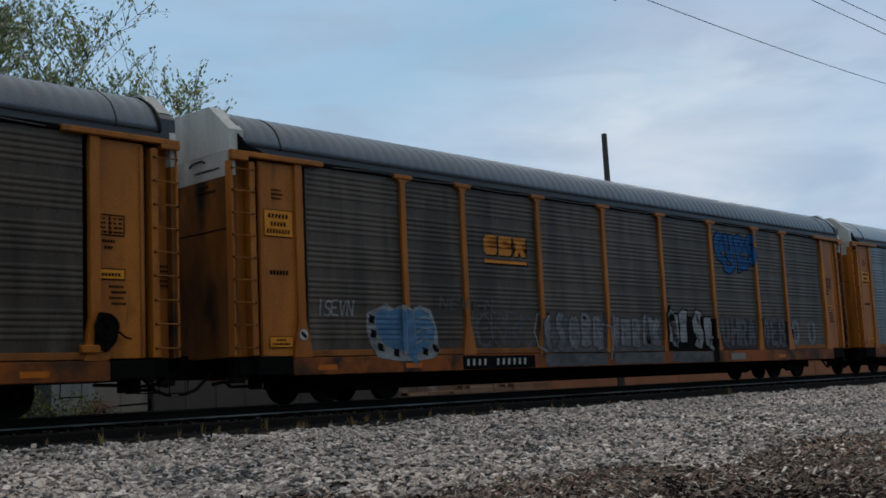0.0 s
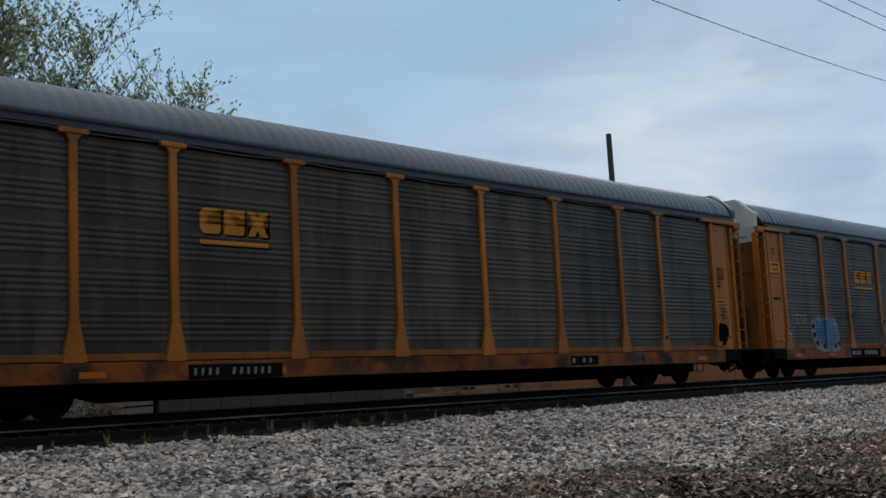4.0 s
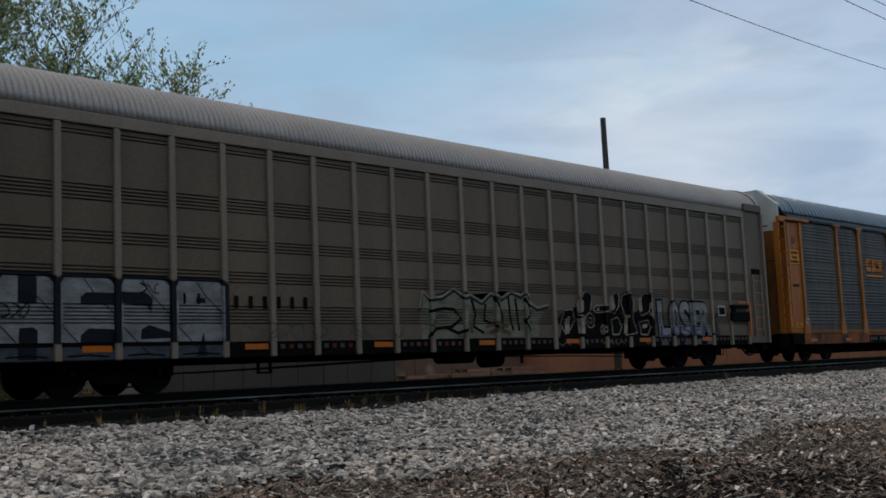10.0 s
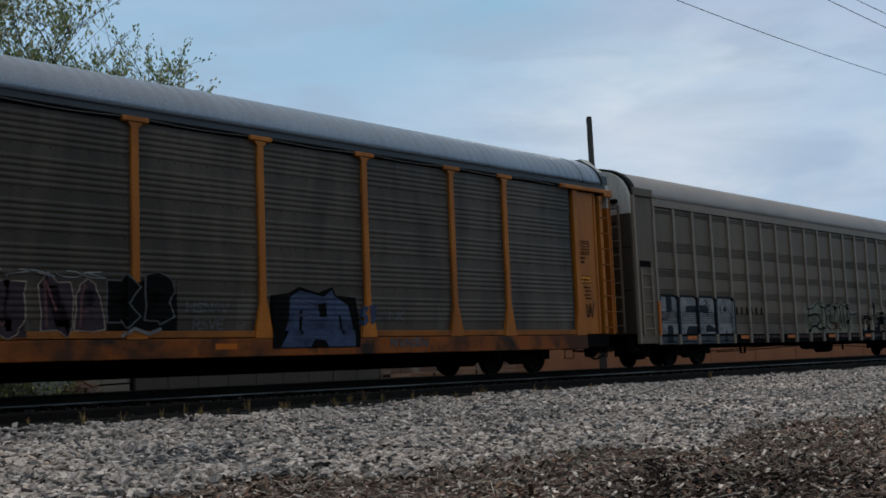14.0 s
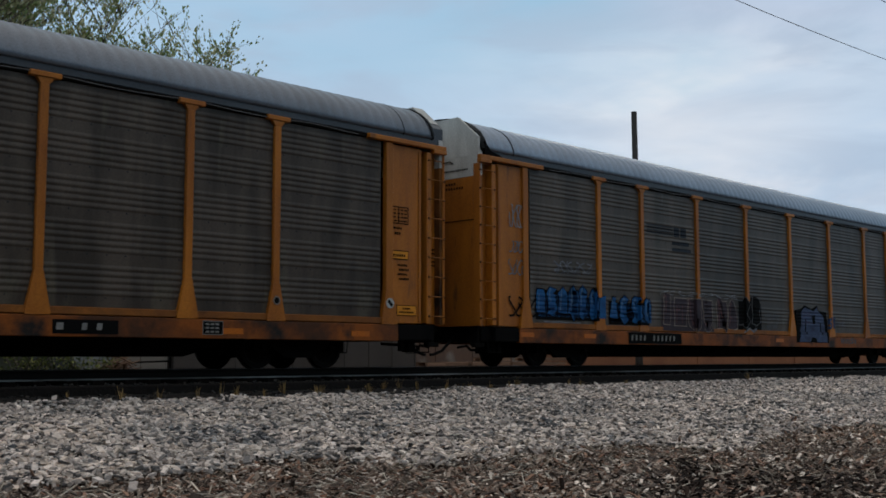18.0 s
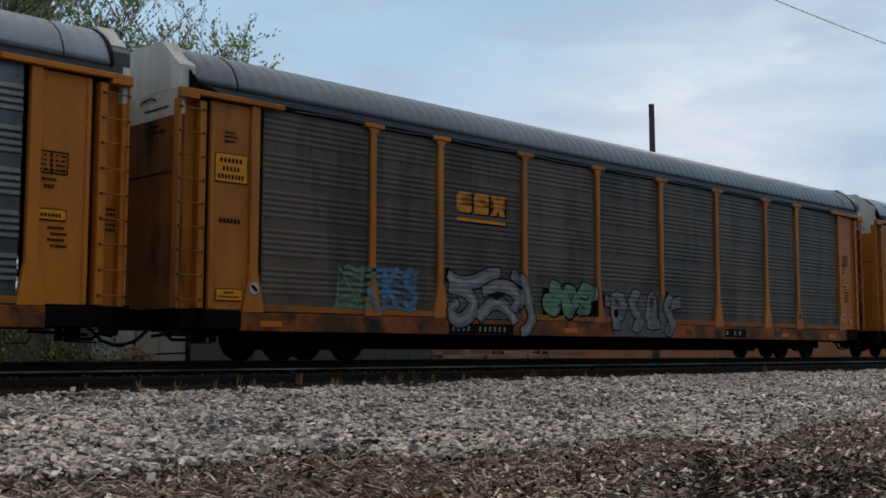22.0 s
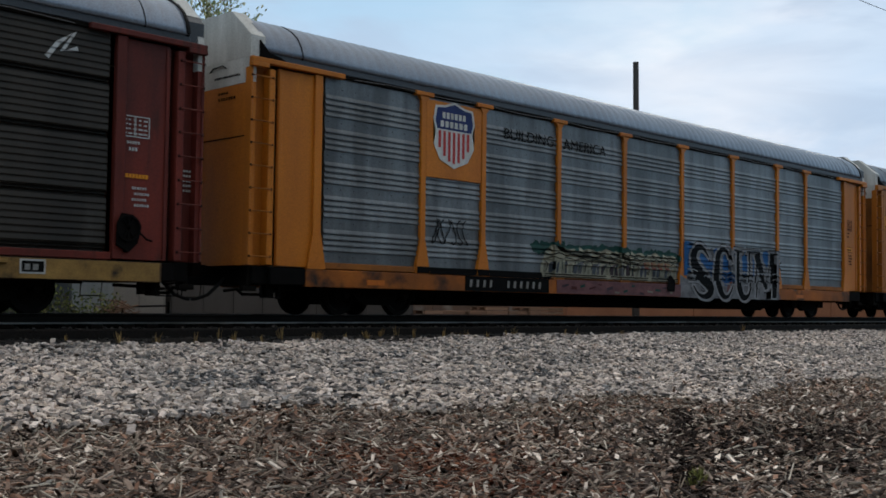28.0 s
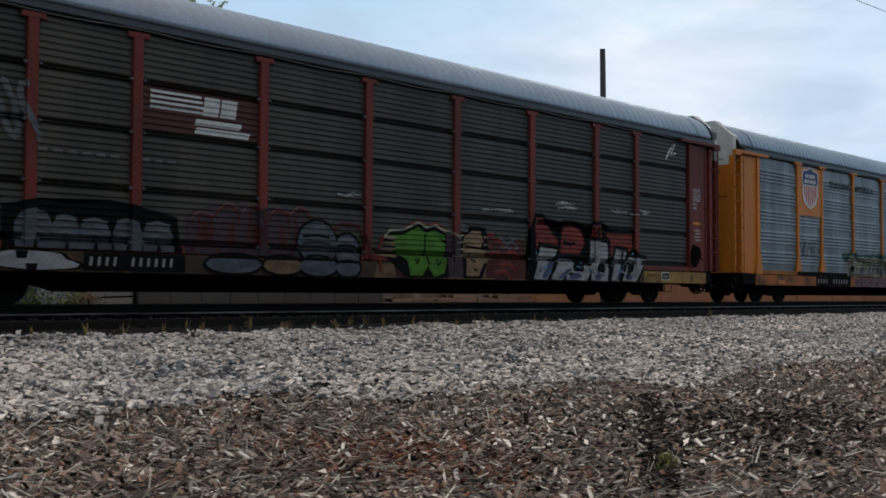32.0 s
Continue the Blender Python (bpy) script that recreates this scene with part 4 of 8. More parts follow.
def bar_letters(x, z, w, h, count, y=0.0, gap=0.35, slant=0.0):
    """Plain bars that stand for lettering, in the plane y."""
    s = Shape()
    step = w / count
    for i in range(count):
        a, b = x + i * step, x + (i + 1 - gap) * step
        s.add([(a, y, z), (b, y, z), (b + slant * h, y, z + h), (a + slant * h, y, z + h), (a, y + 0.004, z), (b, y + 0.004, z), (b + slant * h, y + 0.004, z + h), (a + slant * h, y + 0.004, z + h)],
              [(0, 1, 2, 3), (7, 6, 5, 4), (0, 4, 5, 1), (1, 5, 6, 2), (2, 6, 7, 3), (3, 7, 4, 0)])
    return s


def plate(x0, x1, z0, z1, y, t=0.006):
    return Shape().box(x0, x1, y, y + t, z0, z1)


def glyph_faces(text, height, width, offset=0.0):
    """Outlines of a built-in letter shape as triangles in the plane, scaled to width and height."""
    cu = bpy.data.curves.new("lettering", "FONT")
    cu.body, cu.size, cu.offset, cu.resolution_u = text, 1.0, offset, 3
    ob = new("lettering", cu)
    me = bpy.data.meshes.new_from_object(ob.evaluated_get(bpy.context.evaluated_depsgraph_get()))
    bpy.data.objects.remove(ob)
    v = np.array([(p.co.x, p.co.y) for p in me.vertices])
    f = [tuple(p.vertices) for p in me.polygons]
    bpy.data.meshes.remove(me)
    lo, hi = v.min(0), v.max(0)
    v = (v - lo) / (hi - lo) * (width, height)
    return v, f


def blob(rg, w, h, lobes=0.16, n=22, power=2.6, shift=0.0):
    pts = []
    ph = [rg.uniform(0, 6.3) for _ in range(3)]
    for i in range(n):
        a = 2 * math.pi * i / n
        c, s_ = math.cos(a), math.sin(a)
        r = (abs(c) ** power + abs(s_) ** power) ** (-1 / power)
        r *= 1 + lobes * (0.5 * math.sin(2 * a + ph[0]) + 0.6 * math.sin(3 * a + ph[1]) + 0.4 * math.sin(5 * a + ph[2]))
        pts.append((r * c * w / 2 + shift * r * s_ * h / 2, r * s_ * h / 2))
    return pts


class Tag:
    """Spray paint that lies on the side of a car: flat outlines cut along the ridges and laid on sheets and posts."""

    def __init__(self, style, posts, half_post, sill_depth=0.0, low=0.95, top_gap=None):
        self.style, self.posts, self.hp, self.low, self.sill = style, posts, half_post, low, sill_depth
        self.layers = {}

    def poly(self, key, pts, layer=0):
        self.layers.setdefault((layer, key), []).append((list(pts), [tuple(range(len(pts)))]))

    def raw(self, key, v, f, layer=0):
        self.layers.setdefault((layer, key), []).append((list(v), f))

    def done(self, parent, name="graffiti", label=""):
        prof = ridge_profile(self.style)
        pz, pd = [a for a, _ in prof], [b for _, b in prof]
        chord = 1.078 if self.style not in ("louvre", "flat", "sign") else 0.0
        cuts_z = sorted({round(z, 4) for z in pz} | {self.low, self.low + 0.004, chord, chord + 0.004})
        for (layer, key), items in sorted(self.layers.items(), key=lambda q: (q[0][0], q[0][1])):
            for order, (v, f) in enumerate(items):
                lift = 0.008 + 0.004 * layer + 0.0002 * (order % 16)
                bm = bmesh.new()
                vs = [bm.verts.new((a, 0, b)) for a, b in v]
                for q in f:
                    try:
                        bm.faces.new([vs[i] for i in q])
                    except ValueError:
                        pass
                bmesh.ops.triangulate(bm, faces=bm.faces)
                xs, zs = [p.co.x for p in bm.verts], [p.co.z for p in bm.verts]
                for z in cuts_z:
                    if min(zs) < z < max(zs):
                        bmesh.ops.bisect_plane(bm, geom=bm.verts[:] + bm.edges[:] + bm.faces[:], plane_co=(0, 0, z), plane_no=(0, 0, 1))
                for p in self.posts:
                    for q in (p - self.hp - 0.003, p - self.hp, p + self.hp, p + self.hp + 0.003):
                        if min(xs) < q < max(xs):
                            bmesh.ops.bisect_plane(bm, geom=bm.verts[:] + bm.edges[:] + bm.faces[:], plane_co=(q, 0, 0), plane_no=(1, 0, 0))
                for p in bm.verts:
                    x, z = p.co.x, p.co.z
                    if z <= self.low + 0.001:
                        d = self.sill
                    elif any(abs(x - k_) <= self.hp + 0.001 for k_ in self.posts):
                        d = -0.012
                    elif z <= chord + 0.001:
                        d = 0.018
                    else:
                        d = float(np.interp(z, pz, pd))
                    p.co.y = -SIDE + d - lift
                me = bpy.data.meshes.new(name)
                bm.to_mesh(me)
                bm.free()
                part(name, me, PAINT[key], parent, label or key.replace("_", " ") + " spray paint")


def bubbles(tag, x0, x1, z0, z1, count, fill, line, seed, inner=None, lean=0.0, holes=True, back=None):
    """A row of swollen, unreadable spray-painted shapes with outlines."""
    rg = random.Random(seed)
    step = (x1 - x0) / count
    if back:
        for i in range(count * 2):
            tag.poly(back, [(x0 + (i + 0.5) * step / 2 + a, (z0 + z1) / 2 + 0.06 + b) for a, b in blob(rg, step * 0.9, (z1 - z0) * rg.uniform(1.05, 1.3), 0.22)], 0)
    for i in range(count):
        cx = x0 + (i + 0.5) * step + rg.uniform(-0.08, 0.08) * step
        h = (z1 - z0) * rg.uniform(0.86, 1.04)
        cz = (z0 + z1) / 2 + rg.uniform(-0.05, 0.05) * h
        shape = blob(rg, step * 1.02, h, rg.uniform(0.10, 0.24), shift=lean)
        tag.poly(line, [(cx + a * 1.05, cz + b * 1.05) for a, b in shape], 1)
        tag.poly(fill, [(cx + a * 0.90, cz + b * 0.92) for a, b in shape], 2)
        if holes:
            sw = step * rg.uniform(0.09, 0.15)
            kind_ = rg.randrange(4)
            for top in ((1, 0) if kind_ != 3 else (1,)):
                hx = cx + rg.uniform(-0.14, 0.14) * step
                lo, hi = (cz + 0.10 * h, cz + 0.50 * h) if top else (cz - 0.52 * h, cz - rg.uniform(0.08, 0.16) * h)
                if kind_ == 1 and top:
                    lo, hi = cz + 0.08 * h, cz + 0.30 * h
                tag.poly(line, [(hx - sw / 2 + lean * (lo - cz), lo), (hx + sw / 2 + lean * (lo - cz), lo), (hx + sw * 0.7 + lean * (hi - cz), hi), (hx - sw * 0.7 + lean * (hi - cz), hi)], 3)
            if kind_ >= 2:
                e_ = rg.choice((-1, 1))
                za = cz + rg.uniform(-0.12, 0.12) * h
                tag.poly(line, [(cx + e_ * step * 0.12, za), (cx + e_ * step * 0.52, za - 0.05 * h), (cx + e_ * step * 0.52, za + 0.08 * h), (cx + e_ * step * 0.12, za + 0.07 * h)], 3)
        if inner:
            for _ in range(2):
                hx, hz = cx + rg.uniform(-0.25, 0.25) * step, cz + rg.uniform(-0.3, 0.3) * h
                tag.poly(inner, [(hx + a, hz + b) for a, b in blob(rg, step * rg.uniform(0.2, 0.45), h * rg.uniform(0.1, 0.3), 0.3, 12)], 3)


def stroke(tag, key, pts, w, layer=2):
    """One sprayed line through points."""
    left, right = [], []
    for i, (a, b) in enumerate(pts):
        p, q = pts[max(i - 1, 0)], pts[min(i + 1, len(pts) - 1)]
        dx, dz = q[0] - p[0], q[1] - p[1]
        n = math.hypot(dx, dz) or 1
        left.append((a - dz / n * w / 2, b + dx / n * w / 2))
        right.append((a + dz / n * w / 2, b - dx / n * w / 2))
    n = len(pts)
    tag.raw(key, left + right, [(i, i + 1, n + i + 1, n + i) for i in range(n - 1)], layer)


# skeletons of sprayed shapes in a unit box
GLYPHS = {
    "A": [[(0, 0), (0.22, 0.7), (0.5, 1), (0.78, 0.7), (1, 0)], [(0.2, 0.36), (0.8, 0.36)]],
    "B": [[(0, 0), (0, 1), (0.7, 0.95), (0.88, 0.72), (0.6, 0.52), (0.1, 0.5)], [(0.6, 0.52), (0.95, 0.3), (0.75, 0.04), (0, 0)]],
    "C": [[(1, 0.85), (0.6, 1), (0.15, 0.82), (0, 0.5), (0.15, 0.18), (0.6, 0), (1, 0.15)]],
    "E": [[(1, 1), (0.12, 0.95), (0, 0.5), (0.12, 0.05), (1, 0)], [(0.05, 0.5), (0.8, 0.52)]],
    "F": [[(0, 0), (0, 1), (1, 0.95)], [(0, 0.5), (0.75, 0.5)]],
    "H": [[(0, 0), (0, 1)], [(1, 0), (1, 1)], [(0, 0.5), (1, 0.5)]],
    "I": [[(0.5, 0), (0.5, 1)]],
    "K": [[(0, 0), (0, 1)], [(1, 1), (0.1, 0.5), (1, 0)]],
    "L": [[(0, 1), (0, 0.05), (1, 0)]],
    "M": [[(0, 0), (0.1, 1), (0.5, 0.4), (0.9, 1), (1, 0)]],
    "N": [[(0, 0), (0, 1), (1, 0), (1, 1)]],
    "O": [[(0.5, 1), (0.08, 0.8), (0, 0.5), (0.1, 0.2), (0.5, 0), (0.9, 0.2), (1, 0.5), (0.92, 0.8), (0.5, 1)]],
    "P": [[(0, 0), (0, 1), (0.8, 0.95), (1, 0.72), (0.8, 0.5), (0, 0.46)]],
    "R": [[(0, 0), (0, 1), (0.8, 0.95), (1, 0.74), (0.75, 0.52), (0, 0.48)], [(0.45, 0.5), (1, 0)]],
    "S": [[(1, 0.9), (0.5, 1), (0.05, 0.78), (0.3, 0.54), (0.8, 0.44), (1, 0.2), (0.5, 0), (0, 0.1)]],
    "T": [[(0, 1), (1, 0.97)], [(0.5, 1), (0.46, 0)]],
    "U": [[(0, 1), (0.05, 0.25), (0.5, 0), (0.95, 0.25), (1, 1)]],
    "V": [[(0, 1), (0.5, 0), (1, 1)]],
    "X": [[(0, 0), (1, 1)], [(0, 1), (1, 0)]],
    "Z": [[(0, 1), (1, 0.95), (0.05, 0.05), (1, 0)]],
}


def piece(tag, shapes, x0, x1, z0, z1, fill, line, seed, weight=0.30, edge=0.05, lean=0.0, layer=1, shine=None, wave=0.06):
    """A row of thick sprayed shapes: a dark or pale outline, the fill over it and a thin gleam."""
    rg = random.Random(seed)
    step = (x1 - x0) / len(shapes)
    for i, ch in enumerate(shapes):
        wide = step * rg.uniform(0.80, 0.92) - weight
        up = (z1 - z0) * rg.uniform(1 - wave, 1 + wave) - weight
        bx_, bz_ = x0 + i * step + weight / 2 + rg.uniform(0.0, 0.08) * step, z0 + weight / 2 + rg.uniform(-0.5, 0.5) * wave * (z1 - z0)
        tilt = lean + rg.uniform(-0.06, 0.06)
        for path in GLYPHS[ch]:
            pts = []
            for (a, b), (c_, d_) in zip(path, path[1:]):
                for k_ in range(3):
                    u_ = k_ / 3
                    pts.append((a + (c_ - a) * u_, b + (d_ - b) * u_))
            pts.append(path[-1])
            pts = [(bx_ + a * wide + tilt * b * up, bz_ + b * up) for a, b in pts]
            ends = [rg.uniform(0.8, 1.25) for _ in pts]
            ribbon(tag, line, pts, [weight * q + 2 * edge for q in ends], layer, edge)
            if fill:
                ribbon(tag, fill, pts, [weight * q for q in ends], layer + 1, 0.0)
            if shine:
                ribbon(tag, shine, [(a - 0.22 * weight, b + 0.2 * weight) for a, b in pts[: max(3, len(pts) * 2 // 3)]], [0.035] * len(pts), layer + 2, 0.0)


def ribbon(tag, key, pts, widths, layer, extra):
    """A smooth band of changing width through points, longer by extra at both ends."""
    if 4 < len(pts) < 14:
        bent, wide = [], []
        for i in range(len(pts) - 1):
            p0, p1, p2, p3 = pts[max(i - 1, 0)], pts[i], pts[i + 1], pts[min(i + 2, len(pts) - 1)]
            for u_ in (0.0, 1 / 3, 2 / 3):
                bent.append(tuple(0.5 * (2 * p1[k_] + (p2[k_] - p0[k_]) * u_ + (2 * p0[k_] - 5 * p1[k_] + 4 * p2[k_] - p3[k_]) * u_ ** 2 + (3 * p1[k_] - p0[k_] - 3 * p2[k_] + p3[k_]) * u_ ** 3) for k_ in (0, 1)))
                wide.append(widths[i] + (widths[i + 1] - widths[i]) * u_)
        pts, widths = bent + [pts[-1]], wide + [widths[-1]]
    left, right = [], []
    n = len(pts)
    for i, (a, b) in enumerate(pts):
        p, q = pts[max(i - 1, 0)], pts[min(i + 1, n - 1)]
        dx, dz = q[0] - p[0], q[1] - p[1]
        m_ = math.hypot(dx, dz) or 1
        dx, dz = dx / m_, dz / m_
        push = -extra if i == 0 else extra if i == n - 1 else 0.0
        a, b, w = a + dx * push, b + dz * push, widths[i]
        left.append((a - dz * w / 2, b + dx * w / 2))
        right.append((a + dz * w / 2, b - dx * w / 2))
    tag.raw(key, left + right, [(i, i + 1, n + i + 1, n + i) for i in range(n - 1)], layer)


def haze(tag, key, x0, x1, z0, z1, seed, layer=0, ragged=0.12):
    """A broad patch of sprayed ground colour with a ragged top."""
    rg = random.Random(seed)
    n = max(4, int((x1 - x0) / 0.3))
    tops = [(x1 - (x1 - x0) * i / n, z1 + rg.uniform(-ragged, ragged)) for i in range(n + 1)]
    tag.poly(key, [(x0, z0), (x1, z0)] + tops, layer)


def scrawl(tag, key, x0, x1, z0, z1, count, seed, w=0.035, layer=2):
    """Thin unreadable loops of paint."""
    rg = random.Random(seed)
    step = (x1 - x0) / count
    for i in range(count):
        cx, cz = x0 + (i + 0.5) * step, (z0 + z1) / 2
        ph, k_ = rg.uniform(0, 6.3), rg.choice((1.0, 1.5, 2.0))
        pts = [(cx + step * 0.48 * math.sin(k_ * a + ph), cz + (z1 - z0) * 0.46 * math.cos(a + rg.uniform(-0.15, 0.15))) for a in [q * 6.3 / 14 for q in range(rg.choice((9, 12, 15)))]]
        stroke(tag, key, pts, w, layer)


@cached
def bearer_mesh():
    return Shape().prism([(-1.34, 0.80), (-1.34, 0.58), (-0.55, 0.34), (0.55, 0.34), (1.34, 0.58), (1.34, 0.80)], "x", -0.06, 0.06).mesh("cross_bearer")


def underframe(car, belly=True):
    """Deck, centre sill and running gear under a car."""
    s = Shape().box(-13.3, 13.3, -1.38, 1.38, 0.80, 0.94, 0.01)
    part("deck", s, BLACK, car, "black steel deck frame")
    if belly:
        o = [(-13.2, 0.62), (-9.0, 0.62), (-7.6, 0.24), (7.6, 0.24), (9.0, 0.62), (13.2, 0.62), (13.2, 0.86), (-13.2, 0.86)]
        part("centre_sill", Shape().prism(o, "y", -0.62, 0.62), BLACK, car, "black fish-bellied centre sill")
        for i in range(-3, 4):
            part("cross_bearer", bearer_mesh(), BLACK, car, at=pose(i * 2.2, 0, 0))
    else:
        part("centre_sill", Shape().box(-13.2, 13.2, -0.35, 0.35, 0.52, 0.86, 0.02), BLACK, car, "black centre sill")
        s = Shape()
        for y in (-1.1, 0.9):
            s.tube([(-8.6, y, 0.36), (-6.3, y, 0.40), (0, y, 0.56), (6.5, y, 0.46), (8.6, y, 0.40)], 0.018, 5)
        for x in (-7.0, -6.7, 1.2, 6.9, 7.2):
            s.box(x - 0.02, x + 0.02, -1.14, -1.08, 0.30, 0.85)
        s.box(-7.02, -6.68, -1.14, -1.08, 0.29, 0.33)
        part("brake_rigging", s, BLACK, car, "thin black brake rods and hangers")
        part("brake_cylinder", Shape().lathe([(0.0, -0.9), (0.2, -0.9), (0.22, -0.8), (0.22, -0.3), (0.0, -0.3)], (0.6, 0.45), 16), BLACK, car)
        part("air_tank", Shape().tube([(-1.6, -0.8, 0.55), (-1.5, -0.8, 0.55), (-0.4, -0.8, 0.55), (-0.3, -0.8, 0.55)], [0.1, 0.2, 0.2, 0.1], 14), BLACK, car)
    for q in (-1, 1):
        truck(car, q * 10.06)
        s = Shape().box(q * 13.2 - 0.3, q * 13.2 + 0.3, -0.3, 0.3, 0.62, 1.05, 0.02)
        part("draft_pocket", s, BLACK, car)
        s = Shape().box(min(q * 13.4, q * 14.02), max(q * 13.4, q * 14.02), -0.09, 0.09, 0.80, 0.98, 0.02)
        s.prism([(q * 13.98, -0.20), (q * 14.18, -0.22), (q * 14.27, -0.06), (q * 14.16, 0.02), (q * 14.24, 0.12), (q * 14.08, 0.2), (q * 13.98, 0.12)], "z", 0.74, 1.04)
        part("coupler", s, RUST, car, "rusty knuckle coupler")
        s = Shape().tube([(q * 13.5, -0.45, 0.80), (q * 13.7, -0.42, 0.60), (q * 13.95, -0.40, 0.38), (q * 14.2, -0.38, 0.30), (q * 14.30, -0.36, 0.29)], 0.036, 6)
        part("air_hose", s, RUBBER, car, "drooping black rubber air hose")
        s = Shape().tube([(q * 12.3, -1.05, 0.52), (q * 12.9, -1.0, 0.50), (q * 13.1, -0.95, 0.40), (q * 13.5, -0.92, 0.40), (q * 13.62, -0.90, 0.50), (q * 13.9, -0.88, 0.46)], 0.035, 6)
        part("train_line", s, RUST, car, "black pipe with bends below the end")
        s = Shape().box(q * 13.05 - 0.10, q * 13.05 + 0.10, -1.22, -0.98, 0.34, 0.62, 0.02).box(q * 12.78 - 0.05, q * 12.78 + 0.05, -1.2, -1.1, 0.36, 0.60).box(q * 13.05 - 0.03, q * 13.05 + 0.25, -1.16, -1.08, 0.44, 0.50)
        part("valve_block", s, RUST, car, "grimy valve block under the end sill")
        s = Shape().box(q * 13.62 - 0.05, q * 13.62 + 0.05, -1.3, -1.05, 0.50, 0.96, 0.01).box(q * 13.62 - 0.16, q * 13.62 + 0.16, -1.34, -1.2, 0.46, 0.56, 0.01)
        part("hand_brake_link", s, RUST, car)
        s = Shape().tube([(q * 13.62, -1.25, 0.92), (q * 13.66, -1.2, 0.60), (q * 13.66, -0.5, 0.56), (q * 13.66, -0.2, 0.70)], 0.018, 5)
        part("uncoupling_lever", s, BLACK, car)
        s = Shape().box(q * 13.4 - 0.2, q * 13.4 + 0.2, -1.36, 1.36, 0.60, 0.95, 0.02)
        part("end_beam", s, BLACK, car, "black grimy end beam")
        for y in (-1, 1):
            s = Shape().tube([(q * 12.95, y * 1.36, 0.66), (q * 12.95, y * 1.4, 0.34), (q * 13.4, y * 1.4, 0.34), (q * 13.4, y * 1.36, 0.66)], 0.016, 5)
            part("sill_step", s, BLACK, car, "bent steel step below the corner")


def hoop(a, b, wide, up, low=False):
    """A strip over the roof's curve from a to b."""
    half = LOW_ROOF if low else ROOF_PROFILE
    outer = [(y * wide, z + up) for y, z in half]
    outer = outer + [(-y, z) for y, z in outer[-2::-1]]
    inner = [(y * 0.95, z - 0.06) for y, z in half]
    inner = inner + [(-y, z) for y, z in inner[-2::-1]]
    n = len(outer)
    v = [(x, *p) for x in (a, b) for ring in (outer, inner) for p in ring]
    f = []
    for i in range(n - 1):
        f += [(i, i + 1, 2 * n + i + 1, 2 * n + i), (n + i, 3 * n + i, 3 * n + i + 1, n + i + 1), (i, n + i, n + i + 1, i + 1), (2 * n + i, 2 * n + i + 1, 3 * n + i + 1, 3 * n + i)]
    f += [(0, 2 * n, 3 * n, n), (n - 1, 2 * n - 1, 4 * n - 1, 3 * n - 1)]
    return Shape().add(v, f)


def end_wall(car, q, paint, white_z, pale=WHITE, mottled=False, low=False, split_y=0.48):
    """The closed end doors of a car, white above, with a dark split between the leaves."""
    x = q * 13.67
    prof = [(y * 0.97, z - 0.04) for y, z in (LOW_ROOF if low else ROOF_PROFILE)[1:]]
    lower = [(-1.47, 0.96), (1.47, 0.96), (1.47, white_z), (-1.47, white_z)]
    door = part("end_door", Shape().prism(lower, "x", min(x, x + q * 0.12), max(x, x + q * 0.12)), MOTTLED if mottled else paint, car, "tall closed end doors, mottled" if mottled else "tall closed end doors")
    up = [(-1.47, white_z + 0.002), (1.47, white_z + 0.002), (1.47, 4.99)] + prof + [(-y, z) for y, z in prof[-2::-1]] + [(-1.47, 4.99)]
    part("door_top", Shape().prism(up, "x", min(x, x + q * 0.125), max(x, x + q * 0.125)), pale, door, "white-painted top of the end doors")
    top = 5.55 if low else 5.72
    a, b = sorted((x + q * 0.118, x + q * 0.15))
    part("door_split", Shape().box(a, b, split_y - 0.045, split_y + 0.045, 0.97, top, 0.008), RUBBER, door, "black rubber seal between the door leaves")
    for y, z0, z1 in ((split_y - 0.12, 4.5, 4.9), (split_y - 0.12, 2.4, 3.0), (1.28, 1.0, 4.9)):
        part("lock_rod", Shape().tube([(x + q * 0.165, y, z0), (x + q * 0.165, y, z1)], 0.022, 6), BLACK, door, "dark vertical door rod")
    for z in (3.45,) if not low else (2.2, 3.45):
        part("door_seam", Shape().box(min(x + q * 0.118, x + q * 0.128), max(x + q * 0.118, x + q * 0.128), -1.46, 1.46, z, z + 0.022), RUST, door, "dark seam across the doors")
    if q < 0:
        rg = random.Random(int(white_z * 100))
        for z, h, a, b, count in ((white_z + 0.16, 0.045, -0.25, -1.15, 13), (white_z - 0.16, 0.05, -0.40, -0.75, 4), (white_z - 0.28, 0.06, -0.40, -1.0, 7)):
            s = Shape()
            for i in range(count):
                y = a + (b - a) * i / count
                s.box(x - 0.132, x - 0.126, y, y + (b - a) / count * rg.uniform(0.45, 0.7), z, z + h)
            part("stencil", s, LABEL_BLACK, door, "black stencilled marks")
        part("vent_line", Shape().tube([(x - 0.14, -0.1, white_z + 0.34), (x - 0.15, -0.2, white_z + 0.40), (x - 0.15, -0.55, white_z + 0.42), (x - 0.14, -0.65, white_z + 0.36)], 0.014, 5), BLACK, door, "small bent handle")
    return door


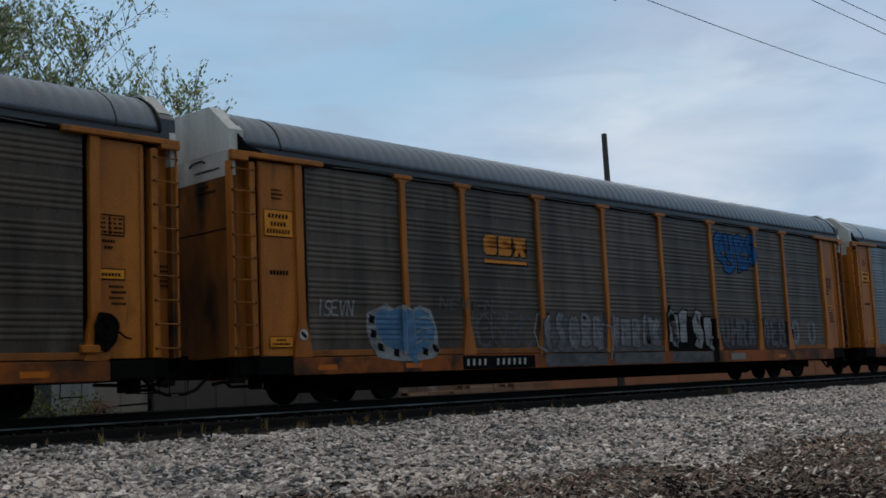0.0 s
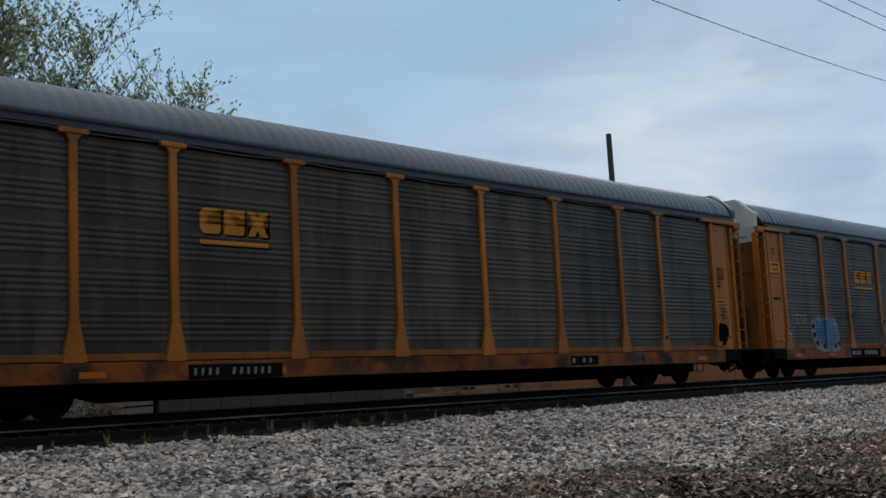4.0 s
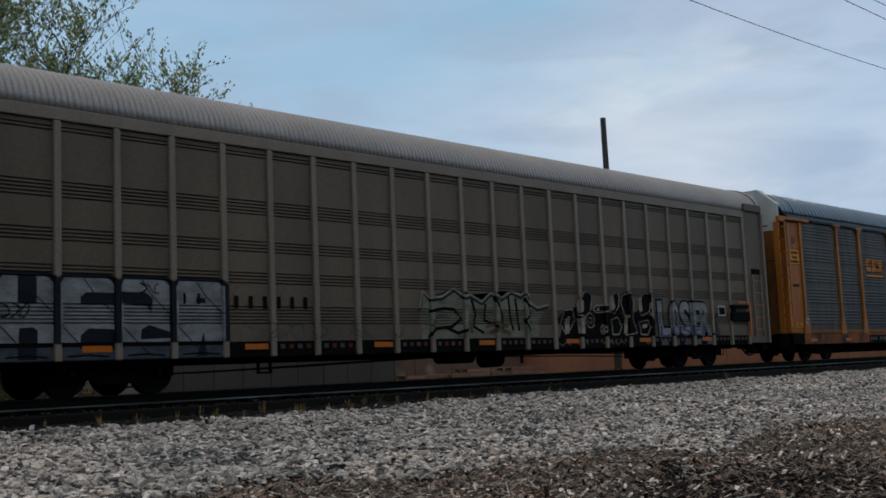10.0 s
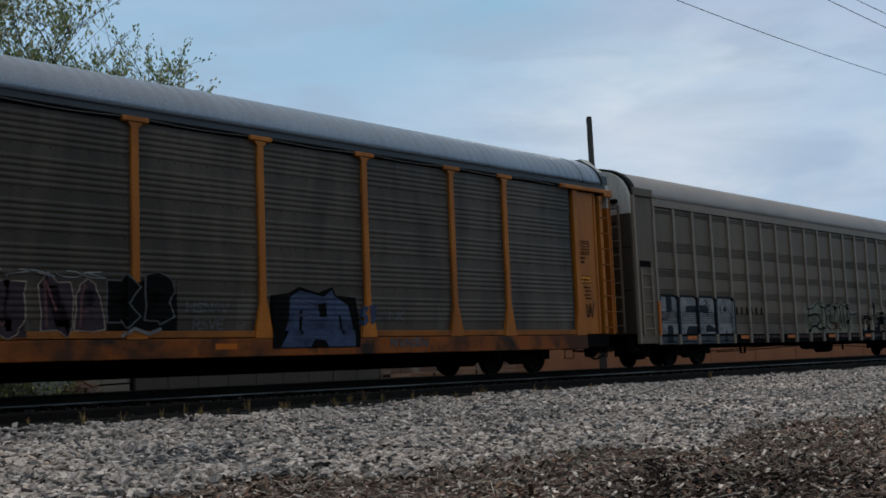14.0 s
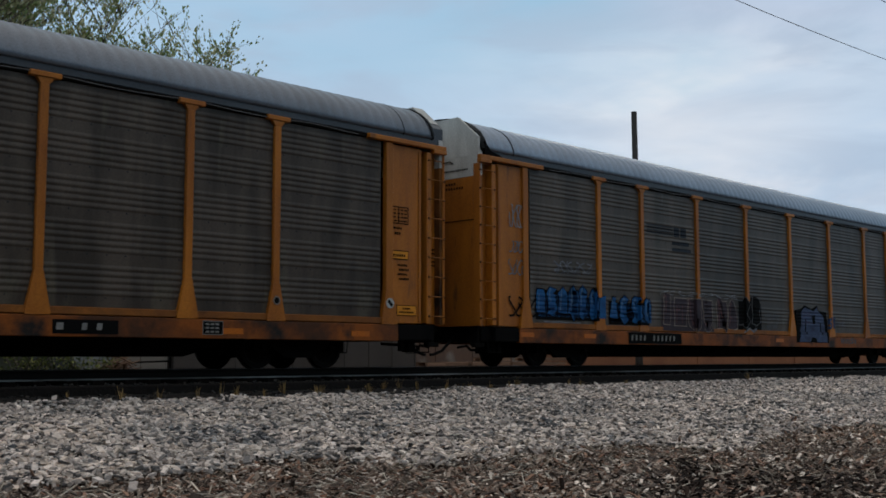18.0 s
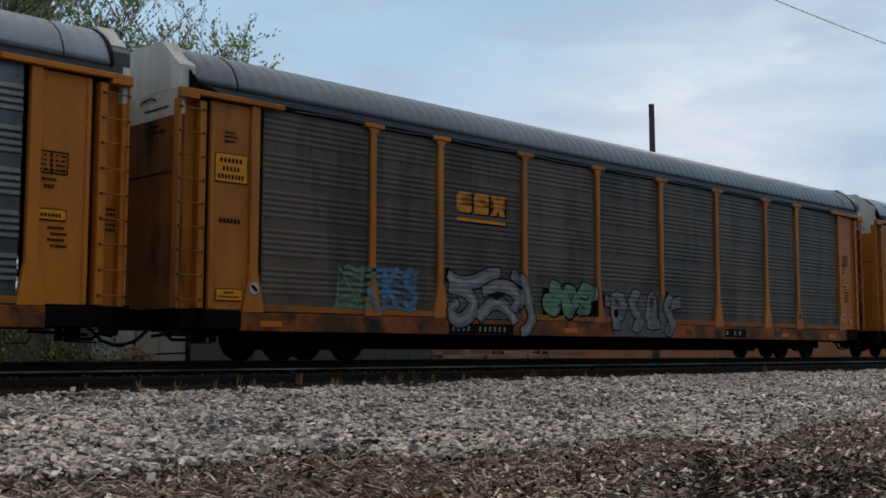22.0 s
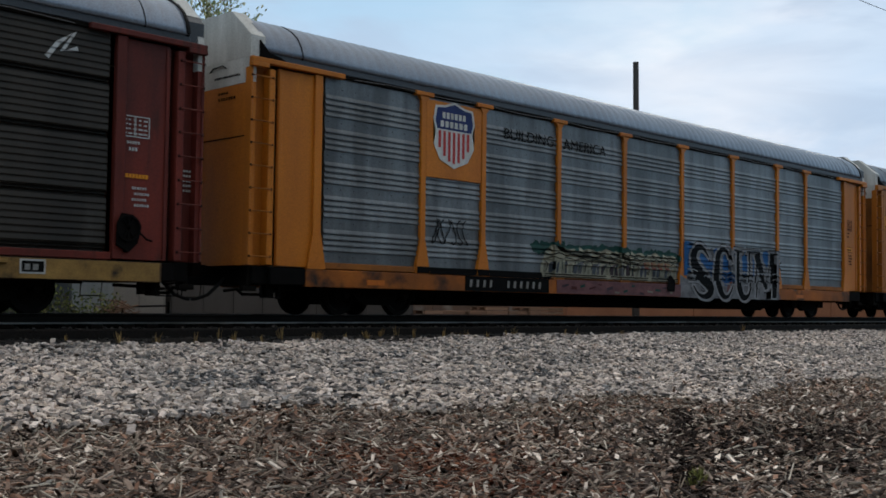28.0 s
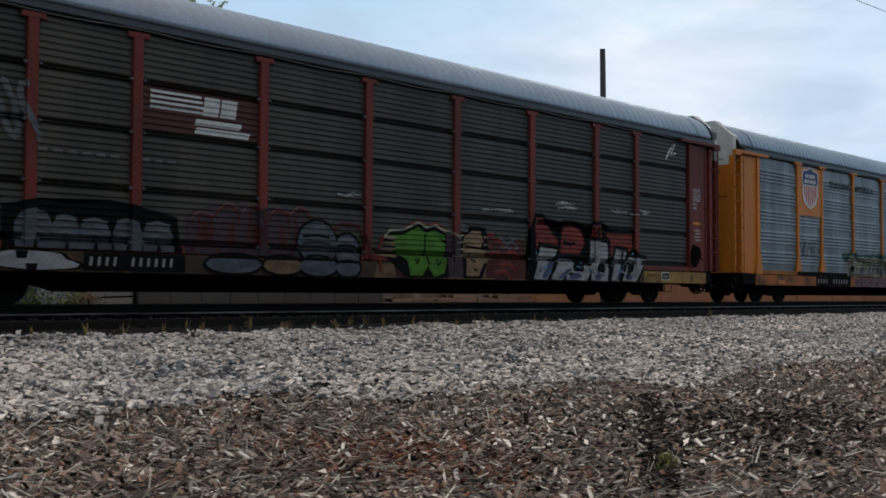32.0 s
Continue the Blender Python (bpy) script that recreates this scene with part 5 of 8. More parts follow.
def corner_ladder(car, e, q, paint, rung_paint):
    """A recessed corner ladder with one broad stile beside the panel and rungs bolted across."""
    m = pose(e * 13.3, q * SIDE, 0, 0, 0, 0 if q < 0 else 180)
    d = e if q < 0 else -e
    s = Shape().box(*sorted((d * -0.07, d * 0.075)), -0.012, 0.20, 0.97, 4.80, 0.012)
    lad = part("ladder", s, paint, car, "broad folded ladder stile", at=m)
    part("outer_stile", Shape().box(*sorted((d * 0.455, d * 0.50)), -0.005, 0.20, 0.97, 4.80, 0.01), paint, lad)
    bolt = Shape().box(-0.022, 0.022, -0.012, 0.02, -0.022, 0.022, 0.006).mesh("bolt")
    rod = Shape().tube([(-0.01 * d, 0.0, 0), (0.06 * d, -0.028, 0), (0.44 * d, -0.028, 0), (0.48 * d, 0.0, 0)], 0.013, 5).mesh("rung")
    for i in range(9):
        z = 1.13 + i * 0.437
        r = part("rung", rod, rung_paint, lad, at=pose(0, -0.014, z))
        for bx_ in (-0.012 * d, 0.478 * d):
            part("bolt", bolt, BLACK, r, at=pose(bx_, 0.0, 0))
    return lad


def autorack(n, label, paint=YELLOW, sheet=PANEL_DARK, style="groups", roof=ROOF, sill=SILL, white_z=4.50, post_style="t", pale=WHITE, group="autorack cars of the train"):
    """A closed two-deck car carrier with posts and corrugated sheets along its sides."""
    car = thing("autorack_car", label, "railcar", group)
    underframe(car)
    half_post = 0.10 if post_style == "red" else 0.085
    for q in (-1, 1):
        turn = 0 if q < 0 else 180
        # side sill of the flat car and lower chord of the rack
        y0, y1 = (-SIDE, -SIDE + 0.12) if q < 0 else (SIDE - 0.12, SIDE)
        reach = 12.38 if post_style != "red" else 13.0
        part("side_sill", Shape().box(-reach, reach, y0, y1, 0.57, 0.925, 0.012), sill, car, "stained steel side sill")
        for edge in (-1, 1):
            a, b = sorted((edge * (reach + 0.002), edge * 13.25))
            part("sill_end", Shape().box(a, b, y0 + 0.01 if q < 0 else y0, y1 if q < 0 else y1 - 0.01, 0.60, 0.925, 0.012), BLACK, car, "mottled black end of the sill")
        part("bottom_chord", Shape().box(-PANEL_EDGE, PANEL_EDGE, y0 + 0.02, y1 - 0.0, 0.945, 1.075, 0.01), CHORD if paint in (YELLOW, YELLOW_CLEAN) else paint, car)
        # chord coloured near-black to paint the shadow line below the roof's edge
        part("top_chord", Shape().box(-13.55, 13.55, y0 + 0.03, y1 + 0.0, 4.905, 4.985, 0.01), RUST, car, "chord painted near-black as the shadow line under the eaves")
        part("fascia", Shape().box(-13.5, 13.5, y0 + 0.05, y1 - 0.02, 4.995, 5.17, 0.008), FASCIA, car, "dark folded sheet below the roof's edge")
        part("eave_pipe", Shape().tube([(x, q * (SIDE + 0.005), 4.935 - 0.02 * math.cos(x * 2.2)) for x in np.arange(-11.2, 11.3, 0.4)], 0.010, 5), FASCIA, car, "thin conduit under the eaves")
        for edge in (-1, 1):
            part("end_post", post_mesh("plain_edge" if post_style == "red" else "edge"), paint, car, at=pose(edge * (PANEL_EDGE + 0.12), q * SIDE, 0, 0, 0, turn))
        for x in POSTS:
            part("post", post_mesh(post_style), paint, car, at=pose(x, q * SIDE, 0, 0, 0, turn))
        xs = [-PANEL_EDGE + 0.015, *POSTS, PANEL_EDGE - 0.015]
        for a, b in zip(xs, xs[1:]):
            part("side_sheet", sheet_mesh(style, round(b - a - 0.16, 2)), sheet, car, at=pose((a + b) / 2, q * SIDE, 0, 0, 0, turn))
        for e in (-1, 1):
            # the plain corner panel with its beam, ladder and notices
            a, b = sorted((e * 12.03, e * 13.11))
            s = Shape().box(a, b, q * (SIDE - 0.09) - 0.03, q * (SIDE - 0.09) + 0.03, 0.96, 4.86, 0.01)
            corner = part("corner_panel", s, paint, car)
            a, b = sorted((e * 13.02, e * 13.10))
            part("stiffener", Shape().box(a, b, q * (SIDE - 0.053) - 0.02, q * (SIDE - 0.053) + 0.02, 0.98, 4.80, 0.008), paint, corner)
            a, b = sorted((e * 13.115, e * 13.225))
            # solid black strip paints the shade in the gap beside the ladder
            part("dark_gap", Shape().box(a, b, q * (SIDE - 0.22) - 0.02, q * (SIDE - 0.22) + 0.02, 0.96, 4.86), BLACK, corner, "black strip painting the shade between panel and ladder")
            a, b = sorted((e * 13.23, e * 13.78))
            part("ladder_recess", Shape().box(a, b, q * (SIDE - 0.22) - 0.02, q * (SIDE - 0.22) + 0.02, 0.96, 4.86, 0.01), paint, corner)
            a, b = sorted((e * 13.82, e * 11.48))
            s = Shape().box(a, b, q * SIDE - 0.06, q * SIDE + 0.06, 4.885, 4.99, 0.012)
            a, b = sorted((e * 13.82, e * 13.42))
            s.box(a, b, q * SIDE - 0.07, q * SIDE + 0.07, 4.80, 4.89, 0.01)
            part("eave_beam", s, paint, car)
            corner_ladder(car, e, q, paint, CHORD if paint in (YELLOW, YELLOW_CLEAN) else paint)
    for e in (-1, 1):
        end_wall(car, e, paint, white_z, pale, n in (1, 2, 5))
        k_ = 1.0 if e < 0 else 0.985
        cap = [(1.46 * k_, 4.995), (1.46 * k_, 5.40), (0.80, 5.98 * k_ + 0.09 * (e > 0)), (-0.80, 5.98 * k_ + 0.09 * (e > 0)), (-1.46 * k_, 5.42), (-1.46 * k_, 4.995)]
        a, b = (-13.80, -13.46) if e < 0 else (13.47, 13.80)
        s = Shape().prism(cap, "x", a, b) if e > 0 or n != 4 else Shape().prism(cap, "x", -13.80, -13.73)
        if e < 0 and n == 4:
            part("weather_strip", hoop(-13.728, -13.52, 1.008, 0.015), RUBBER, car, "dark weather strip at the roof's end")
        if e > 0:
            s = Shape().prism([(1.30, 5.545), (0.80, 5.98), (-0.80, 5.98), (-1.30, 5.545)], "x", a, b)
            part("roof_end_skirt", Shape().prism([(1.44, 4.995), (1.44, 5.40), (1.29, 5.54), (-1.29, 5.54), (-1.44, 5.40), (-1.44, 4.995)], "x", a, b), FASCIA, car, "dark lower side of the roof's end")
        part("roof_end_cap", s, pale, car, "white-painted roof end")
        if e > 0:
            part("weather_strip", hoop(13.40, 13.468, 1.012, 0.02), RUBBER, car, "dark weather strip at the roof's end")
        if e < 0:
            for y in (-1, 1):
                # black wedge paints the dark of a notch, no gusset is known here
                part("corner_bracket", Shape().prism([(-13.60, 4.995), (-12.95, 4.995), (-13.10, 5.06), (-13.38, 5.12), (-13.60, 5.34)], "y", y * 1.46 - 0.04, y * 1.46 + 0.04), BLACK, car, "black wedge painting the dark notch at the roof's corner")
    part("roof", roof_mesh(0.30, 0.006, -13.52, 13.45), roof, car, "curved grey ribbed steel roof")
    for x in (-12.55, 12.55):
        part("roof_seam", hoop(x - 0.012, x + 0.012, 1.006, 0.008), RUST, car, "dark seam over the roof")
    return car


def notices(car, paint_black=LABEL_BLACK, x=-12.64, bright=True, front=-SIDE + 0.056):
    """Notices and stencilled lines on the corner panel beside the ladder."""
    y = front - 0.012
    if bright:
        board = part("notice", plate(x - 0.365, x + 0.365, 3.345, 3.895, y), paint_black, car, "yellow safety notice, lettering unreadable")
        part("notice_face", plate(x - 0.35, x + 0.35, 3.36, 3.88, y - 0.005), SIGN, board, "bright yellow face of the notice")
        for z, w, h, count in ((3.72, 0.52, 0.09, 6), (3.56, 0.40, 0.09, 5), (3.41, 0.60, 0.09, 8)):
            part("lettering", bar_letters(x - w / 2, z, w, h, count, y - 0.010, 0.4, 0.1), paint_black, board)
        low_notice(car, x, y)
    part("stencil", bar_letters(x - 0.24, 2.58, 0.48, 0.09, 6, y, 0.4), paint_black, car)
    for i in range(3):
        part("stencil", bar_letters(x - 0.16, 4.28 - i * 0.085, 0.26 + 0.04 * (i % 2), 0.035, 6, y), paint_black, car)


def low_notice(car, x, front=-SIDE + 0.044):
    low = part("notice", plate(x - 0.295, x + 0.295, 1.125, 1.355, front), LABEL_BLACK, car, "low yellow notice with a dark frame")
    part("notice_face", plate(x - 0.28, x + 0.28, 1.14, 1.34, front - 0.005), SIGN, low)
    for z, w, count in ((1.26, 0.24, 4), (1.18, 0.44, 8)):
        part("lettering", bar_letters(x - w / 2, z, w, 0.04, count, front - 0.010, 0.35), LABEL_BLACK, low)


def foot_badge(car, x=-12.12):
    """A round pale badge with a dark slash on the flared foot of an end post."""
    badge = part("badge", Shape().lathe([(0.0, -0.006), (0.11, -0.006), (0.11, 0.004), (0.0, 0.004)], (0, 0), 18), LABEL_WHITE, car, "round pale badge with a dark slash", at=pose(x, -SIDE - 0.014, 1.38))
    part("badge_face", Shape().prism([(-0.085, 0.03), (-0.04, 0.08), (0.085, -0.03), (0.04, -0.08)], "y", -0.004, 0.002), LABEL_BLACK, badge, at=pose(0, -0.007, 0))


def far_notices(car, colour=LABEL_BLACK, x=12.43, front=-SIDE + 0.056):
    """A stencilled data box, a framed notice and loose lines on the leading corner panel."""
    y = front - 0.012
    s = Shape()
    for z in (3.12, 3.48):
        s.box(x - 0.28, x + 0.28, y, y + 0.004, z, z + 0.02)
    for q in (-0.28, -0.02, 0.26):
        s.box(x + q, x + q + 0.02, y, y + 0.004, 3.14, 3.48)
    rg = random.Random(5)
    for i in range(4):
        for k_ in range(5):
            a = x - 0.24 + k_ * 0.10
            s.box(a, a + rg.uniform(0.04, 0.085), y, y + 0.004, 3.17 + i * 0.08, 3.20 + i * 0.08)
    part("stencil", s, colour, car, "stencilled data panel")
    part("stencil", bar_letters(x - 0.16, 3.00, 0.26, 0.05, 5, y), colour, car)
    part("stencil", bar_letters(x - 0.12, 2.88, 0.18, 0.06, 3, y), colour, car)
    if colour is LABEL_BLACK:
        b = part("notice", plate(x - 0.30, x + 0.28, 2.34, 2.54, y - 0.002), colour, car, "dark-framed yellow notice")
        part("notice_face", plate(x - 0.28, x + 0.26, 2.36, 2.52, y - 0.006), SIGN, b)
        part("lettering", bar_letters(x - 0.24, 2.40, 0.44, 0.06, 7, y - 0.0105), LABEL_BLACK, b)
    else:
        part("stencil", bar_letters(x - 0.30, 2.40, 0.58, 0.07, 9, y, 0.25), SIGN, car, "line of yellow stencilled marks")
    for i in range(4):
        part("stencil", bar_letters(x - 0.04 + 0.05 * (i % 2), 2.20 - i * 0.10, 0.30, 0.045, 6, y), colour, car)
    for i in range(5):
        part("stencil", bar_letters(13.44, 2.62 - i * 0.09, 0.24, 0.04, 4, -SIDE + 0.175), colour, car)


def sill_marks(car):
    """Small framed boards on the sill and a round badge on a post."""
    b = part("data_board", plate(7.45, 7.90, 0.64, 0.90, -SIDE - 0.006), LABEL_GREY, car, "white-framed black data board")
    part("board_face", plate(7.465, 7.885, 0.655, 0.885, -SIDE - 0.011), LABEL_BLACK, b)
    for z in (0.68, 0.75, 0.82):
        part("lettering", bar_letters(7.51, z, 0.32, 0.035, 3, -SIDE - 0.016, 0.3), LABEL_GREY, b)
    badge = part("badge", Shape().lathe([(0.0, -0.006), (0.085, -0.006), (0.085, 0.004), (0.0, 0.004)], (0, 0), 18), LABEL_GREY, car, "round pale badge on a post", at=pose(9.12, -SIDE - 0.012, 1.33))
    part("badge_face", Shape().lathe([(0.0, -0.005), (0.06, -0.005), (0.06, 0.003), (0.0, 0.003)], (0, 0), 16), LABEL_BLACK, badge, at=pose(0, -0.006, 0))


def number_board(car, x0, x1, z0, z1, split=0.42, letters=(4, 6), ink=LABEL_GREY, board=LABEL_BLACK, front=-SIDE):
    b = part("number_board", plate(x0, x1, z0, z1, front - 0.006), board, car, "black board with the car's number")
    w, h = x1 - x0, z1 - z0
    part("lettering", bar_letters(x0 + 0.05 * w, z0 + 0.28 * h, 0.30 * w, 0.48 * h, letters[0], front - 0.0112, 0.66, 0.12), ink, b)
    part("lettering", bar_letters(x0 + split * w + 0.03 * w, z0 + 0.28 * h, 0.46 * w, 0.48 * h, letters[1], front - 0.0112, 0.66, 0.12), ink, b)


def reflectors(car, xs, front=-SIDE, z=0.66, material=ORANGE, w=0.5):
    for x in xs:
        part("reflector", plate(x - w / 2, x + w / 2, z, z + 0.11, front - 0.005), material, car, "orange reflective strip")


def wheel_like_details(car, e=1, step=True):
    """Brake wheel and chain housing low on a corner."""
    x = e * 12.15
    s = Shape().lathe([(0.20, -0.02), (0.235, -0.02), (0.235, 0.02), (0.20, 0.02), (0.20, -0.02)], (0, 0), 18)
    for k_ in range(3):
        a = k_ * math.pi / 3
        s.box(-0.02, 0.02, -0.012, 0.012, -0.21, 0.21) if k_ == 0 else s.prism([(-0.21 * math.cos(a), -0.21 * math.sin(a)), (-0.21 * math.cos(a) + 0.03, -0.21 * math.sin(a)), (0.21 * math.cos(a), 0.21 * math.sin(a)), (0.21 * math.cos(a) - 0.03, 0.21 * math.sin(a))], "y", -0.012, 0.012)
    part("brake_wheel", s, BLACK, car, "black brake wheel", at=pose(x + 0.12, -SIDE - 0.09, 1.50))
    part("brake_housing", Shape().prism([(-0.20, -0.30), (0.02, -0.42), (0.20, -0.25), (0.26, 0.05), (0.10, 0.24), (-0.10, 0.26), (-0.18, 0.10)], "y", -0.09, 0.05), BLACK, car, "black brake gear housing", at=pose(x + 0.12, -SIDE + 0.02, 1.50))
    part("brake_chain", Shape().tube([(x + 0.28, -SIDE - 0.03, 1.5), (x + 0.50, -SIDE - 0.05, 1.32), (x + 0.62, -SIDE - 0.02, 1.30)], 0.02, 5), BLACK, car, "slack black chain")
    if step:
        part("step_box", Shape().box(x - 0.34, x + 0.0, -SIDE - 0.08, -SIDE + 0.04, 1.06, 1.20, 0.015), YELLOW, car, "small yellow step bracket")


def block_logo(car, x0, x1, z0, z1):
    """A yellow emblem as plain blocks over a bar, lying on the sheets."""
    tag = Tag("groups", POSTS, 0.085)
    w, h = x1 - x0, z1 - z0
    zz = z0 + 0.30 * h
    for i in range(3):
        a = x0 + i * w * 0.345
        b = a + w * 0.30
        m_ = (zz + z1) / 2
        if i == 0:
            tag.poly("logo", [(a, zz + 0.10), (a + 0.09, zz), (b - 0.06, zz), (b, zz + 0.07), (b, m_ - 0.07), (b - 0.13, m_ - 0.07), (b - 0.13, zz + 0.12), (a + 0.16, zz + 0.12), (a + 0.16, z1 - 0.12), (b - 0.13, z1 - 0.12), (b - 0.13, m_ + 0.07), (b, m_ + 0.07), (b, z1), (a + 0.09, z1), (a, z1 - 0.10)])
        elif i == 1:
            tag.poly("logo", [(a, zz), (b - 0.05, zz), (b, zz + 0.06), (b, m_ + 0.03), (b - 0.05, m_ + 0.06), (a + 0.15, m_ + 0.06), (a + 0.15, z1 - 0.10), (b - 0.14, z1 - 0.10), (b - 0.14, z1 - 0.17), (b, z1 - 0.17), (b, z1), (a + 0.05, z1), (a, z1 - 0.06), (a, m_ - 0.03), (a + 0.05, m_ - 0.06), (b - 0.15, m_ - 0.06), (b - 0.15, zz + 0.10), (a + 0.14, zz + 0.10), (a + 0.14, zz + 0.17), (a, zz + 0.17)])
        else:
            tag.poly("logo", [(a, zz), (a + 0.17, zz), ((a + b) / 2, zz + 0.13), (b - 0.17, zz), (b + 0.02, zz), (b - 0.12, m_), (b + 0.02, z1), (b - 0.17, z1), ((a + b) / 2, z1 - 0.13), (a + 0.17, z1), (a, z1), (a + 0.13, m_)])
    tag.poly("logo", [(x0, z0), (x1, z0), (x1, z0 + 0.13 * h), (x0, z0 + 0.13 * h)])
    shapes = tag.layers.pop((0, "logo"))
    for v, f in shapes:
        tag.raw("stencil", [(p[0] + 0.04, p[1] - 0.035) for p in v], f, 0)
        tag.raw("logo", v, f, 1)
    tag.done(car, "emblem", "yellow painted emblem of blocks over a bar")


PAINT["shield_white"] = WHITE
PAINT["logo"], PAINT["stencil"], PAINT["faded"], PAINT["stencil_white"] = LOGO_YELLOW, LABEL_BLACK, LABEL_GREY, LABEL_WHITE
PAINT["logo_blue"], PAINT["logo_red"], PAINT["patch_red"], PAINT["patch_yellow"] = LOGO_BLUE, LOGO_RED, PATCH_RED, YELLOW_CLEAN
CARS = []

# car 0: far ahead, bright roof
c = autorack(0, "yellow autorack railcar with grey corrugated sides and pale roof", sheet=PANEL_SILVER, roof=ROOF_PALE)
notices(c)
number_board(c, -6.9, -4.7, 0.58, 0.86)
CARS.append(c)

# car 1: graffiti along the whole lower side
c = autorack(1, "yellow autorack railcar, dark sides, long white and blue graffiti", roof=ROOF_GREY)
notices(c)
foot_badge(c)
far_notices(c)
block_logo(c, -6.4, -4.8, 3.14, 3.82)
number_board(c, -7.4, -4.75, 0.585, 0.90, ink=LABEL_WHITE)
reflectors(c, (-11.5, -9.0, 8.4))
t_ = Tag("groups", POSTS, 0.20)
piece(t_, "ISEVN", -11.72, -10.7, 1.78, 2.12, None, "white", 101, 0.012, 0.013, 0.1)
# swollen blue shape with a white rim and dark gaps
t_.poly("white", [(-10.32, 1.86), (-9.95, 1.98), (-9.72, 2.08), (-9.5, 1.96), (-9.28, 2.06), (-9.0, 1.95), (-8.7, 2.06), (-8.35, 1.96), (-8.16, 1.5), (-8.14, 1.0), (-8.4, 0.86), (-9.0, 0.80), (-9.6, 0.82), (-10.1, 0.9), (-10.24, 1.2), (-10.34, 1.5)], 1)
t_.poly("sky_blue", [(-10.08, 1.84), (-9.84, 1.96), (-9.62, 1.90), (-9.40, 1.98), (-9.20, 1.90), (-9.22, 1.02), (-9.55, 1.06), (-9.90, 1.25), (-10.05, 1.5)], 2)
t_.poly("sky_blue", [(-9.19, 1.96), (-9.02, 1.92), (-8.90, 1.0), (-8.92, 0.70), (-9.20, 0.94)], 2)
t_.poly("sky_blue", [(-8.98, 1.88), (-8.7, 1.98), (-8.42, 1.88), (-8.24, 1.55), (-8.30, 1.22), (-8.62, 1.02), (-8.88, 1.0)], 2)
for a, b in ((-10.28, 1.66), (-10.24, 1.34), (-10.05, 1.05), (-9.62, 0.93), (-8.72, 0.95), (-8.36, 1.02)):
    t_.poly("stencil", [(a, b), (a + 0.16, b - 0.03), (a + 0.19, b + 0.13), (a + 0.03, b + 0.17)], 3)
for z in (1.80, 1.55, 1.30):
    stroke(t_, "white", [(-8.85, z - 0.1), (-8.6, z), (-8.35, z - 0.06)], 0.035, 3)
piece(t_, "NEVIAN", -8.05, -6.15, 1.98, 2.26, None, "grey", 102, 0.015, 0.014, 0.15)
piece(t_, "ERRU", -6.85, -4.58, 1.12, 1.92, None, "grey", 103, 0.02, 0.016, 0.0)
piece(t_, "OOUO", -6.80, -4.60, 1.08, 1.88, None, "grey", 104, 0.02, 0.014, 0.0)
for n_, (a, b, text) in enumerate(((-4.42, -1.62, "CSORB"), (-1.40, 1.20, "UHRNK"))):
    haze(t_, "grey", a, b, 0.95, 1.86, 110 + n_, 0, 0.14)
    haze(t_, "grey", a + 0.1, b - 0.05, 0.60, 0.91, 114 + n_, 0, 0.01)
    piece(t_, text, a, b, 0.98, 1.98, "chrome", "mauve", 120 + n_, 0.24, 0.03, 0.05, 1, "white")
stroke(t_, "white", [(-4.5, 1.95), (-4.66, 1.5), (-4.5, 1.05), (-4.3, 0.98)], 0.05, 5)
stroke(t_, "white", [(-1.75, 1.7), (-1.45, 1.62), (-1.38, 1.2), (-1.5, 0.72)], 0.05, 5)
haze(t_, "stencil", 1.42, 4.22, 0.95, 1.98, 117, 0, 0.12)
piece(t_, "NFSL", 1.46, 4.30, 0.98, 2.16, "white", "stencil", 124, 0.38, 0.05, 0.04, 1)
haze(t_, "grey", 1.6, 3.9, 0.60, 0.91, 118, 0, 0.01)
t_.poly("stencil", [(3.95, 0.6), (4.25, 0.6), (4.28, 1.3), (4.0, 1.3)], 4)
for n_, (a, b, text) in enumerate(((4.6, 6.85, "UHRA"), (7.2, 8.95, "OEB"))):
    haze(t_, "mauve", a, b, 0.96, 1.9, 130 + n_, 0, 0.1)
    piece(t_, text, a, b, 1.0, 2.0, "grey", "mauve", 132 + n_, 0.16, 0.02, 0.0, 1)
piece(t_, "O", 9.28, 9.95, 1.02, 2.0, "chrome", "mauve", 135, 0.18, 0.02)
piece(t_, "O", 10.5, 11.25, 1.02, 2.0, "chrome", "mauve", 136, 0.18, 0.02)
part("number_board", plate(5.0, 5.9, 0.64, 0.84, -SIDE - 0.006), LABEL_GREY, c, "small pale board on the sill")
haze(t_, "blue", 4.62, 6.9, 4.05, 4.5, 137, 0, 0.2)
piece(t_, "CUPS", 4.55, 7.25, 3.70, 4.72, "blue", "stencil", 138, 0.24, 0.03, -0.1, 1)
piece(t_, "UP", 4.95, 6.9, 3.35, 3.95, "blue", "stencil", 139, 0.20, 0.03, 0.0, 1)
t_.done(c)
CARS.append(c)

# car 2: clean sides
c = autorack(2, "yellow autorack railcar with dark corrugated sides and block emblem", roof=ROOF_GREY)
notices(c)
foot_badge(c)
far_notices(c)
block_logo(c, -6.55, -4.95, 3.12, 3.82)
number_board(c, -6.9, -4.75, 0.585, 0.86)
number_board(c, 4.55, 5.75, 0.62, 0.86, split=0.40, letters=(1, 2), ink=LABEL_GREY)
reflectors(c, (-11.7, -8.8, -6.0 + 1.1, 11.0))
wheel_like_details(c, 1)
sill_marks(c)
CARS.append(c)


